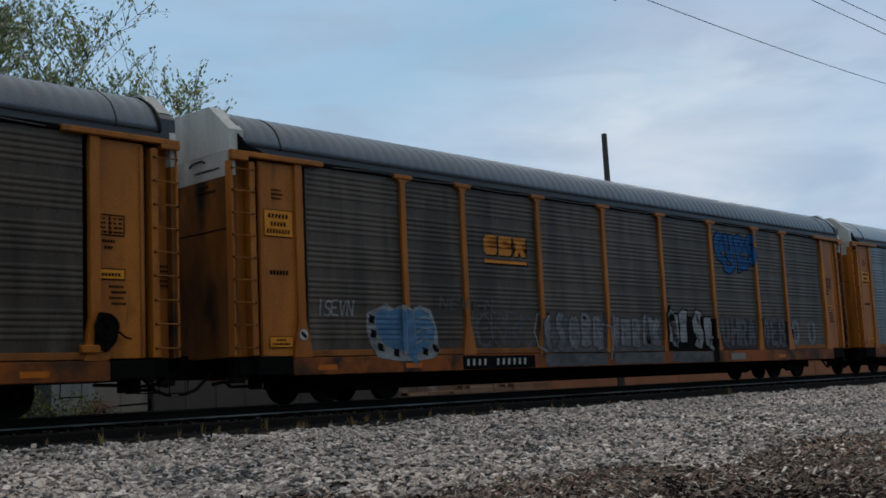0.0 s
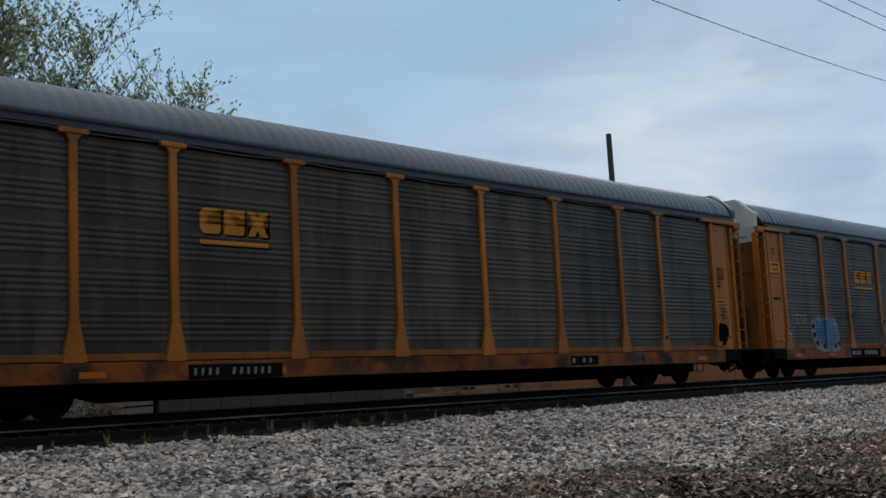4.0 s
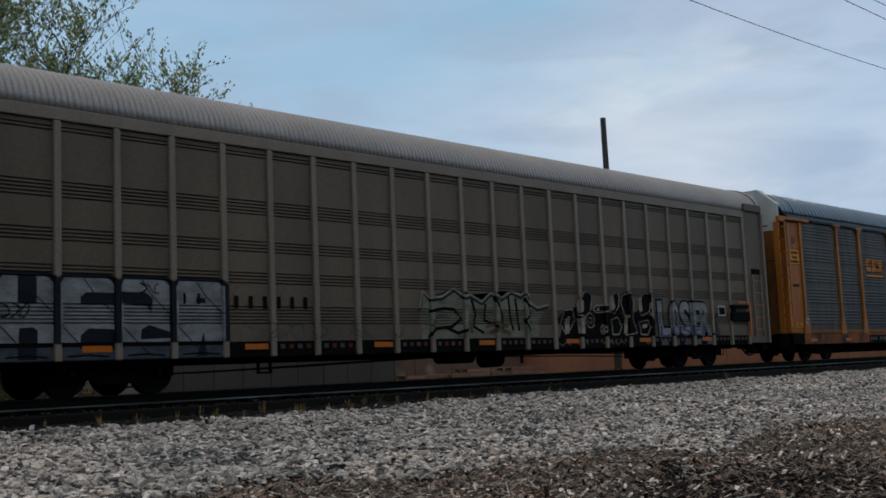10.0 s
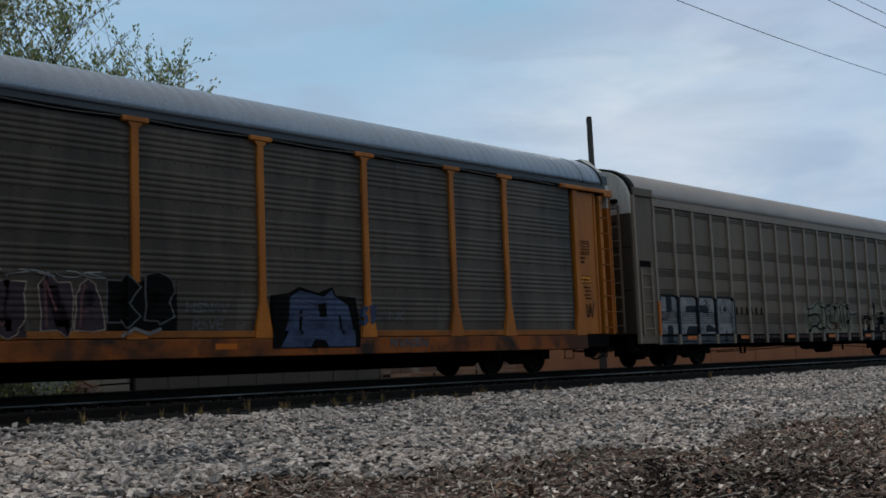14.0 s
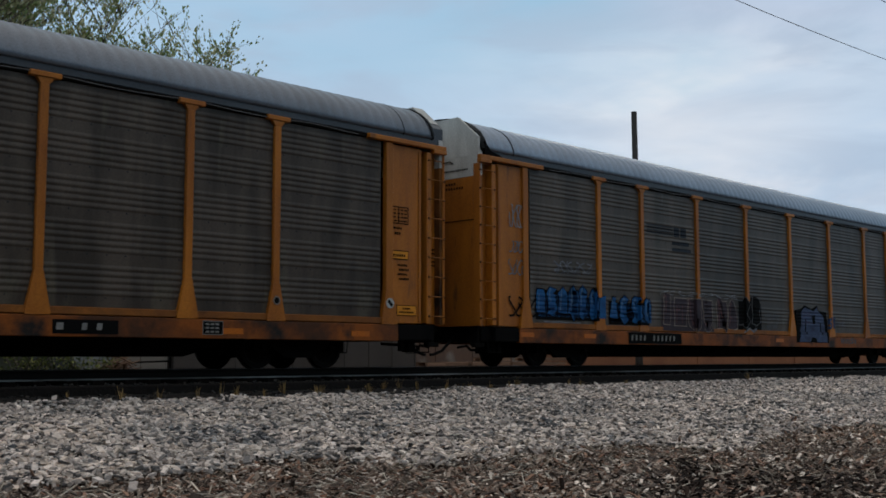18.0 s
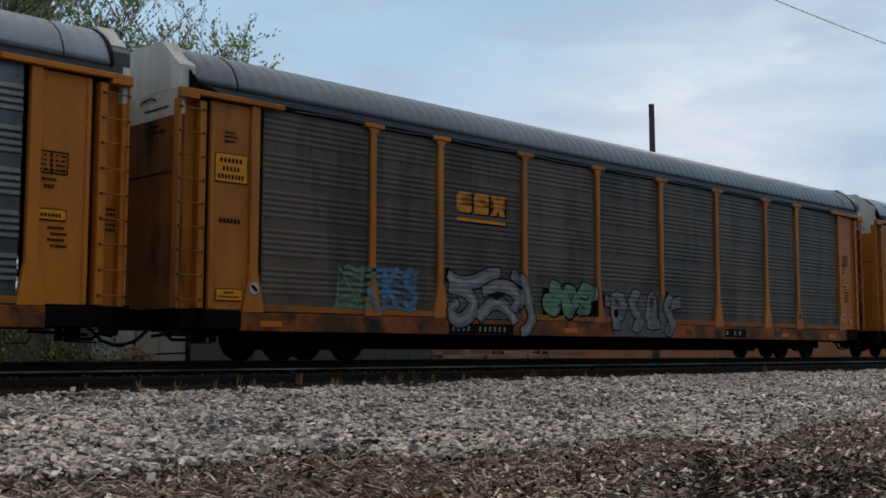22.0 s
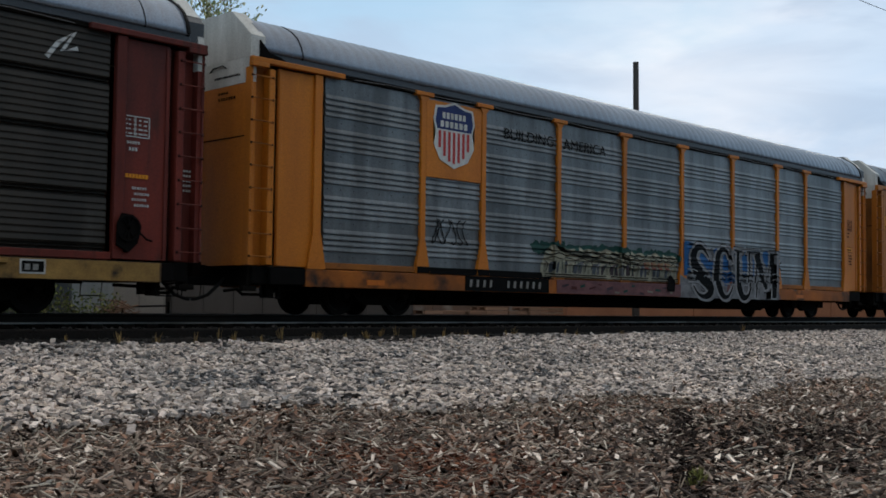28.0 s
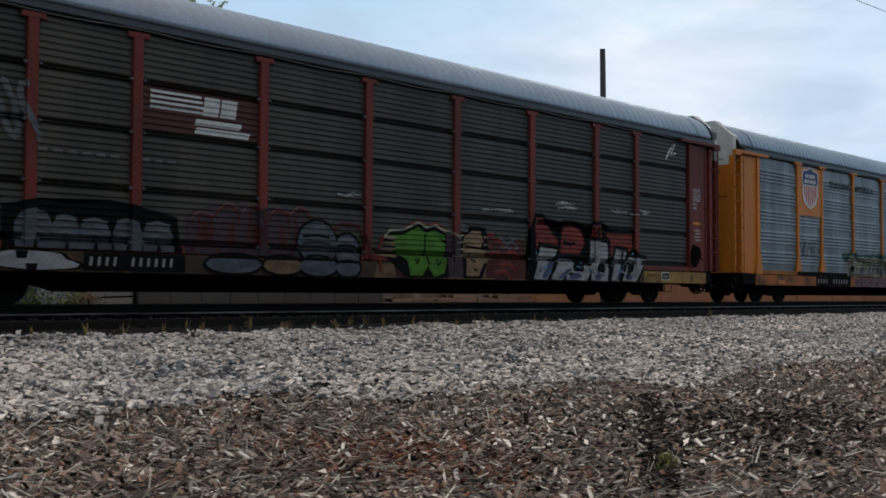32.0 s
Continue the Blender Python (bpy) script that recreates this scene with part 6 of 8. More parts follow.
def aluminium_car():
    """A taupe car carrier with close ribs, louvred panels and a corrugated roof."""
    car = thing("autorack_car", "taupe aluminium autorack railcar with close ribs and graffiti", "railcar", "autorack cars of the train")
    underframe(car, belly=False)
    ribs = [-12.54 + 1.132 * i for i in range(23)]
    prof = ridge_profile("louvre")
    panel = Shape().prism([(d, z) for z, d in prof] + [(0.10, 4.72), (0.10, 0.92)], "x", -0.516, 0.516)
    panel_me = panel.mesh("louvred_panel")
    rib_me = Shape().box(-0.065, 0.065, -0.01, 0.09, 0.62, 4.74, 0.015).mesh("rib")
    for q in (-1, 1):
        turn = 0 if q < 0 else 180
        for i, x in enumerate(ribs):
            part("rib", rib_me, TAUPE_RIB, car, at=pose(x, q * SIDE, 0, 0, 0, turn))
            if i:
                part("louvred_panel", panel_me, TAUPE, car, at=pose(x - 0.566, q * SIDE, 0, 0, 0, turn))
        y0, y1 = (-SIDE - 0.01, -SIDE + 0.12) if q < 0 else (SIDE - 0.12, SIDE + 0.01)
        part("top_chord", Shape().box(-12.6, 12.45, y0, y1, 4.742, 4.96, 0.012), TAUPE_RIB, car)
        part("side_sill", Shape().box(-12.6, 12.45, y0 + 0.07, y1 - 0.01, 0.62, 0.92, 0.01), BLACK, car, "black side sill")
        dull = Shape().box(-0.055, 0.055, -0.005, 0.005, 0.77, 0.86).mesh("reflector")
        for i, x in enumerate(ribs[:-1] if q < 0 else ()):
            if i % 3 == 1:
                part("reflector", plate(x + 0.45, x + 1.0, 0.765, 0.875, -SIDE + 0.03, 0.01), ORANGE, car, "orange reflective strip")
            elif i > 3:
                for k_ in range(4):
                    part("reflector", dull, REFLECT_RED if k_ % 2 else DULL_WHITE, car, at=pose(x + 0.24 + k_ * 0.22, -SIDE + 0.045, 0))
        for e in (-1, 1):
            inner, outer = (12.62, 13.66) if e < 0 else (12.45, 13.60)
            a, b = sorted((e * inner, e * outer))
            part("corner_panel", Shape().box(a, b, q * (SIDE - 0.06) - 0.04, q * (SIDE - 0.06) + 0.04, 0.66, 4.98, 0.015), TAUPE, car)
            part("corner_post", Shape().box(e * outer - 0.05, e * outer + 0.05, q * SIDE - 0.06, q * SIDE + 0.04, 0.66, 4.98, 0.012), TAUPE_RIB, car)
            part("corner_cap", Shape().box(a, b, q * SIDE - 0.05, q * SIDE + 0.03, 4.98, 5.22, 0.012), TAUPE, car)
            mid = e * (inner + outer) / 2
            part("slot", Shape().box(mid - 0.28, mid + 0.28, q * (SIDE - 0.01) - 0.016, q * (SIDE - 0.01) + 0.004, 2.90, 3.08), BLACK, car, "dark slot above the ladder")
            ladder(car, mid, q * (SIDE - 0.0), turn, 0.56, 0.9, 2.88, 5, TAUPE_RIB, ORANGE if e > 0 else TAUPE_RIB)
            part("grab_bar", Shape().box(e * (inner - 0.06) - 0.045, e * (inner - 0.06) + 0.045, q * SIDE - 0.05, q * SIDE + 0.03, 0.9, 1.9, 0.01), ORANGE, car, "orange upright strip")
    for e in (-1, 1):
        end_wall(car, e, DARK_TAUPE, 4.45, low=True, split_y=0.1)
        part("bracket", Shape().box(min(e * 13.795, e * 13.95), max(e * 13.795, e * 13.95), -1.1, -0.75, 4.78, 4.9, 0.02), BLACK, car, "dark bracket on the end door")
        a, b = sorted((e * 13.46, e * 13.66))
        s = hoop(a, b, 1.03, 0.03, True)
        part("roof_end_cap", s, RUBBER if e < 0 else TAUPE_ROOF, car, "dark weather strip at the roof's end" if e < 0 else "")
        ladder(car, e * 13.85, -0.85, -90 if e < 0 else 90, 0.55, 1.0, 4.7, 9, TAUPE, TAUPE_RIB)
    part("roof", roof_mesh(0.122, 0.05, -13.5, 13.5, True), TAUPE_ROOF, car, "curved roof of ribbed aluminium sheet")
    # brake gear box near the leading corner
    part("brake_housing", Shape().box(11.14, 12.30, -SIDE - 0.09, -SIDE + 0.02, 1.36, 1.66, 0.03).box(11.14, 12.2, -SIDE - 0.10, -SIDE - 0.0, 1.76, 1.88, 0.02).box(11.2, 11.4, -SIDE - 0.08, -SIDE + 0.0, 1.60, 1.80), BLACK, car, "black brake gear housing")
    part("brake_lever", Shape().box(11.5, 12.3, -SIDE - 0.10, -SIDE - 0.06, 1.93, 1.98), ORANGE, car, "orange lever bar")
    b = part("data_plate", plate(10.44, 10.89, 1.52, 1.84, -SIDE + 0.012), LABEL_WHITE, car, "small white-framed plate")
    part("data_plate_face", plate(10.49, 10.84, 1.57, 1.79, -SIDE + 0.006), LABEL_BLACK, b)
    part("stencil", bar_letters(-7.80, 1.56, 2.05, 0.24, 6, -SIDE + 0.026, 0.72), LABEL_BLACK, car, "row of faded black figures as bars")
    t = Tag("louvre", ribs, 0.068, sill_depth=0.06, low=0.92)
    # large pale block shapes with rounded tops and dark outlines
    for i, (a, w) in enumerate(((-12.45, 1.02), (-11.38, 1.08), (-10.24, 1.06), (-9.12, 1.12))):
        t.poly("navy", [(a - 0.08, 0.62), (a + w + 0.05, 0.62), (a + w + 0.05, 2.0), (a + w - 0.12, 2.13), (a + 0.08, 2.13), (a - 0.08, 2.0)], 1)
        b = a + w - 0.05
        t.poly("white", [(a, 0.66), (b, 0.66), (b, 1.95), (b - 0.12, 2.06), (a + 0.12, 2.06), (a, 1.95)] if i < 3 else [(a, 0.66), (b - 0.02, 0.66), (b - 0.2, 1.2), (b, 1.42), (b, 1.95), (b - 0.12, 2.06), (a + 0.12, 2.06), (a, 1.95)], 2)
        # white paint on the set-back sill, greyed for its shade and dirt
        t.poly("slate_grey", [(a + 0.02, 0.64), (b, 0.64), (b, 0.86), (a + 0.02, 0.86)], 3)
        t.poly("stencil", [(a, 0.86), (b, 0.86), (b, 0.935), (a, 0.935)], 4)
        stroke(t, "stencil", [(a + 0.15, 0.70), (a + 0.5 * w, 0.72), (b - 0.1, 0.69)], 0.03, 4)
        dark = ([[(0.34, 1.60), (0.66, 1.60), (0.66, 2.07), (0.34, 2.07)], [(0.34, 0.66), (0.66, 0.66), (0.68, 1.14), (0.60, 1.20), (0.36, 1.18)]],
                [[(0.36, 1.60), (1.0, 1.60), (1.0, 1.80), (0.46, 1.80), (0.36, 1.72)], [(0.34, 0.84), (0.98, 0.80), (1.0, 1.16), (0.50, 1.18), (0.36, 1.06)]],
                [[(0.0, 1.62), (0.50, 1.58), (0.60, 1.46), (0.62, 1.72), (0.48, 1.82), (0.0, 1.82)], [(0.38, 0.98), (0.96, 1.0), (0.98, 1.10), (0.55, 1.24), (0.40, 1.16)]],
                [[(0.42, 0.66), (0.62, 0.66), (0.54, 1.10)], [(0.40, 1.66), (0.60, 1.64), (0.58, 1.74), (0.42, 1.75)]])[i]
        for q in dark:
            t.poly("navy", [(a + u_ * w, z) for u_, z in q], 3)
        stroke(t, "navy", [(a + 0.42 * w, 2.04), (a + 0.62 * w, 1.75), (a + 0.98 * w, 1.42)], 0.02, 3)
        stroke(t, "navy", [(a + 0.02 * w, 1.25), (a + 0.35 * w, 0.9), (a + 0.6 * w, 0.68)], 0.02, 3)
    scrawl(t, "stencil", -12.4, -11.9, 1.35, 1.6, 3, 150, 0.025, 4)
    scrawl(t, "stencil", -9.85, -9.4, 1.8, 2.0, 3, 151, 0.02, 4)
    part("stencil", bar_letters(-8.98, 1.62, 0.62, 0.20, 2, -SIDE - 0.03, 0.82), LABEL_BLACK, car)
    # green-grey shapes with a jagged pale rim
    rim = [(-2.74, 1.62), (-2.62, 2.02), (-2.42, 1.86), (-2.0, 1.90), (-1.58, 2.10), (-1.25, 1.92), (-1.02, 1.96), (-0.62, 1.80), (-0.28, 2.02), (0.1, 1.90), (0.5, 2.08), (0.85, 1.98), (1.03, 2.08), (1.2, 1.80), (1.5, 1.68), (1.95, 1.76)]
    t.poly("olive", [(-2.70, 0.92)] + rim + [(1.55, 1.36), (1.5, 0.95)], 1)
    stroke(t, "cream", rim, 0.045, 3)
    stroke(t, "navy", [(x, z - 0.07) for x, z in rim], 0.06, 2)
    for path in ([(-2.45, 1.55), (-1.95, 1.62), (-1.6, 1.60), (-1.35, 1.38), (-1.7, 1.2), (-2.3, 1.15), (-2.5, 0.95)], [(-1.95, 1.2), (-1.5, 1.05), (-1.2, 1.12)], [(-1.0, 1.85), (-0.86, 1.5), (-0.95, 1.2), (-0.6, 1.05)],
                 [(-0.5, 1.75), (-0.55, 1.35), (-0.2, 1.25), (0.0, 1.1)], [(-0.2, 1.9), (0.12, 1.5), (0.12, 1.05)], [(0.35, 1.95), (0.42, 1.4), (0.5, 1.1)], [(0.62, 1.9), (0.70, 1.4), (0.72, 1.1)], [(0.95, 1.9), (1.2, 1.55), (0.95, 1.35), (1.1, 1.1), (1.2, 1.35)]):
        stroke(t, "stencil", path, 0.075, 3)
    for path in ([(-0.5, 1.2), (-0.1, 1.3), (0.3, 1.2)], [(-0.4, 1.05), (0.0, 1.15), (0.4, 1.02)], [(-2.4, 1.2), (-2.2, 1.45)], [(-1.15, 1.35), (-1.0, 1.05)]):
        stroke(t, "tan", path, 0.10, 4)
    # black pods and bars with thin cream rims over a black ground
    t.poly("black", [(2.25, 0.66), (6.85, 0.66), (6.75, 1.05), (6.85, 1.25), (6.6, 1.55), (6.7, 2.12), (6.55, 1.75), (6.1, 1.72), (5.85, 1.55), (5.8, 1.95), (5.3, 1.9), (4.7, 1.65), (4.0, 1.60), (3.2, 1.72), (2.7, 1.66), (2.3, 1.40), (2.5, 1.1)], 1)
    for pod in ([(3.14, 1.78), (3.30, 1.98), (3.58, 2.15), (3.85, 2.06), (3.74, 1.62), (3.5, 1.45), (3.2, 1.50)], [(3.86, 1.66), (4.0, 1.76), (4.62, 1.79), (4.62, 1.62), (4.02, 1.57)], [(4.66, 1.92), (4.95, 2.15), (5.12, 2.06), (5.06, 1.75), (4.86, 1.55), (4.68, 1.60)],
                [(5.18, 1.84), (5.25, 2.04), (5.62, 2.16), (5.82, 1.92), (5.74, 1.42), (5.92, 1.02), (5.34, 0.96), (5.38, 1.42)], [(6.04, 1.90), (6.40, 2.15), (6.70, 2.12), (6.60, 1.62), (6.22, 1.50), (6.08, 1.66)], [(2.42, 1.30), (2.62, 1.62), (2.95, 1.66), (3.02, 1.36), (2.80, 1.12), (2.52, 1.08)],
                [(4.72, 0.98), (4.70, 1.38), (5.02, 1.46), (5.16, 1.20), (5.02, 0.98)], [(6.10, 0.98), (6.06, 1.32), (6.52, 1.38), (6.62, 1.18), (6.42, 0.96)]):
        mx, mz = sum(p[0] for p in pod) / len(pod), sum(p[1] for p in pod) / len(pod)
        t.poly("black", [(mx + (x - mx) * 1.12, mz + (z - mz) * 1.1) for x, z in pod], 2)
        stroke(t, "peach", pod + pod[:1], 0.042, 4)
    for fill in ([(3.14, 1.74), (3.26, 1.92), (3.40, 1.86), (3.34, 1.60), (3.22, 1.55)], [(4.68, 1.88), (4.84, 2.03), (4.90, 1.72), (4.74, 1.62)], [(6.05, 1.86), (6.20, 1.98), (6.24, 1.62), (6.10, 1.64)], [(3.16, 1.02), (3.44, 1.0), (3.48, 1.46), (3.12, 1.40)],
                 [(5.24, 1.0), (5.40, 0.98), (5.52, 1.52), (5.36, 1.52)], [(2.60, 1.40), (2.84, 1.48), (2.74, 1.02), (2.56, 1.0)], [(6.16, 1.24), (6.46, 1.30), (6.42, 1.18), (6.2, 1.14)], [(3.98, 1.62), (4.12, 1.72), (4.16, 1.62)]):
        t.poly("peach", fill, 5)
    for x, z, r_ in ((3.72, 1.36, 0.20), (4.28, 1.12, 0.12), (4.30, 1.12, 0.05), (3.72, 1.36, 0.08)):
        stroke(t, "peach", [(x + r_ * math.cos(q * 0.7), z + r_ * math.sin(q * 0.7)) for q in range(10)], 0.035, 4)
    for x in (2.5, 3.3, 4.45, 5.0, 6.5):
        stroke(t, "tan", [(x - 0.2, 0.78), (x - 0.05, 0.70), (x + 0.12, 0.80), (x + 0.3, 0.72)], 0.04, 5)
    # tall pale letters shaded lilac below, black outlines
    t.poly("black", [(7.0, 0.64), (10.3, 0.64), (10.35, 0.95), (10.0, 1.0), (9.3, 1.05), (8.6, 1.25), (7.8, 1.15), (7.3, 0.95)], 1)
    for ch, a, w, z0, up in (("L", 7.06, 0.62, 0.90, 1.04), ("O", 7.66, 0.56, 0.92, 1.02), ("S", 8.24, 0.58, 0.92, 1.02), ("E", 8.84, 0.54, 0.94, 0.98), ("R", 9.38, 0.62, 0.92, 1.0)):
        v, f = glyph_faces(ch, up + 0.12, w + 0.12, 0.10)
        t.raw("black", [(a - 0.06 + p[0] - 0.05 * p[1], z0 - 0.06 + p[1]) for p in v], f, 2)
        v, f = glyph_faces(ch, up, w, 0.05)
        t.raw("white", [(a + p[0] - 0.05 * p[1], z0 + p[1]) for p in v], f, 3)
        v, f = glyph_faces(ch, up * 0.30, w * 0.9, 0.0)
        t.raw("lilac", [(a + 0.04 + p[0], z0 + 0.01 + p[1]) for p in v], f, 4)
    for a in (7.15, 7.75, 8.4, 9.0, 9.7):
        t.poly("grey", [(a, 0.66), (a + 0.4, 0.66), (a + 0.34, 0.84), (a + 0.05, 0.80)], 2)
    scrawl(t, "mauve", 10.0, 10.5, 0.9, 1.6, 2, 55, 0.06)
    scrawl(t, "grey", -7.7, -3.2, 0.95, 1.3, 14, 54, 0.02)
    t.done(car)
    return car


CARS.append(aluminium_car())

# car 4: faded dark emblem, blue graffiti
c = autorack(4, "yellow autorack railcar, brown-grey sides, blue bubble graffiti", sheet=PANEL_BROWN)
far_notices(c)
number_board(c, -7.9, -5.3, 0.60, 0.90)
reflectors(c, (-12.1, -9.6, -7.0, 0.5, 2.9), z=0.72)
t_ = Tag("groups", POSTS, 0.20)
haze(t_, "stencil", -11.7, -9.2, 1.16, 1.84, 201, 0, 0.12)
haze(t_, "chrome", -11.4, -9.9, 1.09, 1.13, 221, 0, 0.02)
haze(t_, "blue", -11.6, -8.9, 1.24, 1.80, 222, 0, 0.08)
piece(t_, "ISANCE", -11.75, -9.12, 1.2, 2.06, "blue", "stencil", 202, 0.31, 0.03, 0.02, 1, "sky_blue")
haze(t_, "stencil", -8.7, -6.8, 1.1, 1.66, 203, 0, 0.1)
haze(t_, "blue", -8.6, -6.7, 1.18, 1.66, 223, 0, 0.06)
piece(t_, "TCSO", -8.72, -6.72, 1.14, 1.88, "blue", "stencil", 204, 0.29, 0.03, 0.05, 1, "sky_blue")
haze(t_, "mauve", -6.2, -3.5, 0.98, 1.85, 205, 0, 0.12)
piece(t_, "THUU", -6.25, -3.45, 0.98, 2.06, "mauve", "peach", 206, 0.32, 0.022, 0.0, 1, "pink")
piece(t_, "NA", -3.25, -1.95, 0.98, 2.04, "mauve", "peach", 207, 0.28, 0.022, 0.0, 1, "pink")
scrawl(t_, "white", -6.3, -2.0, 2.0, 2.12, 9, 208, 0.02, 4)
haze(t_, "stencil", -2.0, -0.55, 1.08, 1.9, 209, 0, 0.1)
piece(t_, "KR", -2.05, -0.52, 1.1, 2.10, "stencil", "grey", 210, 0.30, 0.03, 0.05, 2, None)
stroke(t_, "chrome", [(-1.75, 0.98), (-1.5, 1.12), (-1.2, 1.02), (-0.9, 1.12)], 0.06, 4)
piece(t_, "HSNAV", -0.35, 0.62, 1.42, 1.62, None, "grey", 211, 0.012, 0.012, 0.1)
piece(t_, "RSVE", -0.22, 0.5, 1.10, 1.30, None, "grey", 212, 0.012, 0.012, 0.1)
# slate blue cloud shape with dark flanks
t_.poly("stencil", [(1.62, 0.72), (3.98, 0.72), (4.05, 1.2), (3.95, 1.78), (3.4, 1.82), (3.3, 2.0), (2.9, 1.86), (2.4, 1.98), (2.1, 1.84), (1.62, 1.78)], 0)
t_.poly("slate_blue", [(1.82, 0.74), (3.86, 0.74), (3.86, 1.1), (3.72, 1.62), (3.34, 1.80), (3.28, 1.93), (3.05, 1.78), (2.75, 1.80), (2.42, 1.90), (2.14, 1.76), (2.08, 1.1)], 1)
for q in ([(2.88, 1.62), (3.10, 1.66), (3.12, 1.36), (2.92, 1.36)], [(2.35, 1.0), (2.42, 1.0), (2.46, 1.5), (2.38, 1.5)], [(2.6, 0.74), (3.1, 0.74), (3.0, 0.88), (2.72, 0.9)], [(3.5, 1.0), (3.56, 1.0), (3.5, 1.4), (3.44, 1.4)]):
    t_.poly("stencil", q, 2)
for z in (1.68, 1.58, 1.36):
    stroke(t_, "lilac", [(2.2, z), (2.5, z + 0.05), (2.8, z)], 0.04, 2)
piece(t_, "SV", 4.02, 4.5, 1.2, 1.6, None, "slate_blue", 213, 0.06, 0.02, 0.1)
piece(t_, "ANK", 4.66, 5.45, 1.28, 1.52, None, "grey", 214, 0.014, 0.014, 0.1)
piece(t_, "NVNSN", 4.9, 6.1, 0.70, 0.90, None, "grey", 215, 0.03, 0.012, 0.1)
scrawl(t_, "chrome", -11.0, -9.4, 2.38, 2.66, 6, 27, 0.04)
scrawl(t_, "grey", -10.9, -9.9, 2.34, 2.54, 7, 28, 0.03)
for i in range(4):
    t_.poly("navy", [(-6.85, 3.92 - i * 0.07), (-5.55, 3.92 - i * 0.07), (-5.55, 3.955 - i * 0.07), (-6.85, 3.955 - i * 0.07)], 1)
for a, b, z0, z1 in ((-5.5, -5.22, 3.68, 3.96), (-5.15, -4.85, 3.68, 3.96), (-5.6, -4.7, 3.44, 3.54), (-5.6, -4.6, 3.26, 3.36)):
    t_.poly("navy", [(a, z0), (b, z0), (b, z1), (a, z1)], 1)
t_.done(c)
s_ = Tag("flat", (), 0.1)
scrawl(s_, "white", -12.70, -12.15, 3.35, 3.95, 4, 31, 0.035)
scrawl(s_, "chrome", -12.72, -12.2, 2.75, 3.05, 3, 32, 0.035)
scrawl(s_, "chrome", -12.75, -12.1, 2.2, 2.6, 4, 34, 0.035)
scrawl(s_, "black", -12.75, -11.7, 1.2, 1.7, 4, 33, 0.05)
scrawl(s_, "black", 12.42, 12.78, 1.40, 1.80, 4, 35, 0.025)
s_.done(c)
CARS.append(c)

# car 5: block emblem, green and silver graffiti
c = autorack(5, "yellow autorack railcar, dark sides, green and silver graffiti", roof=ROOF_GREY)
notices(c)
foot_badge(c)
far_notices(c)
block_logo(c, -6.6, -4.95, 3.15, 3.82)
number_board(c, -6.9, -4.75, 0.585, 0.82)
number_board(c, 4.55, 5.75, 0.62, 0.86, split=0.40, letters=(1, 2), ink=LABEL_GREY)
reflectors(c, (-11.7, -2.6, 8.1, 11.3))
t_ = Tag("groups", POSTS, 0.20)
for i, z in enumerate((1.10, 1.26, 1.42, 1.58, 1.74, 1.88)):
    stroke(t_, "green", [(-10.15 + 0.06 * i, z), (-9.8, z + 0.05), (-9.5, z - 0.02), (-9.22 + 0.03 * i, z + 0.03)], 0.085, 1)
    stroke(t_, "sky_blue", [(-8.92 - 0.05 * i, z), (-8.5, z + 0.04), (-8.1, z - 0.03), (-7.85 + 0.04 * (i % 3), z + 0.02)], 0.075, 1)
stroke(t_, "green", [(-10.05, 1.15), (-10.0, 1.9), (-9.5, 1.2), (-9.35, 1.95)], 0.10, 2)
stroke(t_, "sky_blue", [(-9.3, 1.5), (-9.12, 1.2), (-9.0, 1.0)], 0.10, 2)
piece(t_, "KS", -8.85, -7.75, 1.1, 1.98, "sky_blue", "grey", 241, 0.12, 0.02, 0.0, 2)
# silver piece of sweeping bands
haze(t_, "grey", -6.7, -4.4, 0.95, 1.70, 260, 0, 0.2)
for n_, path in enumerate(([(-6.55, 1.30), (-6.85, 1.10), (-6.65, 0.88), (-6.25, 1.00), (-6.05, 1.30), (-6.35, 1.55), (-6.85, 1.60)], [(-6.95, 1.92), (-6.5, 1.74), (-6.0, 1.78), (-5.6, 1.95), (-5.15, 2.04)], [(-5.95, 0.92), (-5.6, 1.22), (-5.2, 1.32), (-4.85, 1.12), (-4.7, 0.86)],
                           [(-5.75, 1.55), (-5.25, 1.72), (-4.75, 1.66), (-4.5, 1.42), (-4.7, 1.18)], [(-4.75, 2.02), (-4.35, 1.82), (-4.25, 1.40), (-4.08, 1.10), (-4.25, 0.74), (-4.5, 0.66)])):
    for key, w, layer in (("stencil", 0.36, 1), ("chrome", 0.29, 2), ("white", 0.10, 3)):
        ribbon(t_, key, path, [w * q for q in [0.6 + 0.5 * math.sin(math.pi * (k_ + 0.5) / len(path)) for k_ in range(len(path))]], layer, 0.04 if layer == 1 else 0.0)
t_.poly("stencil", [(-5.62, 1.50), (-5.2, 1.60), (-4.95, 1.52), (-5.3, 1.38)], 4)
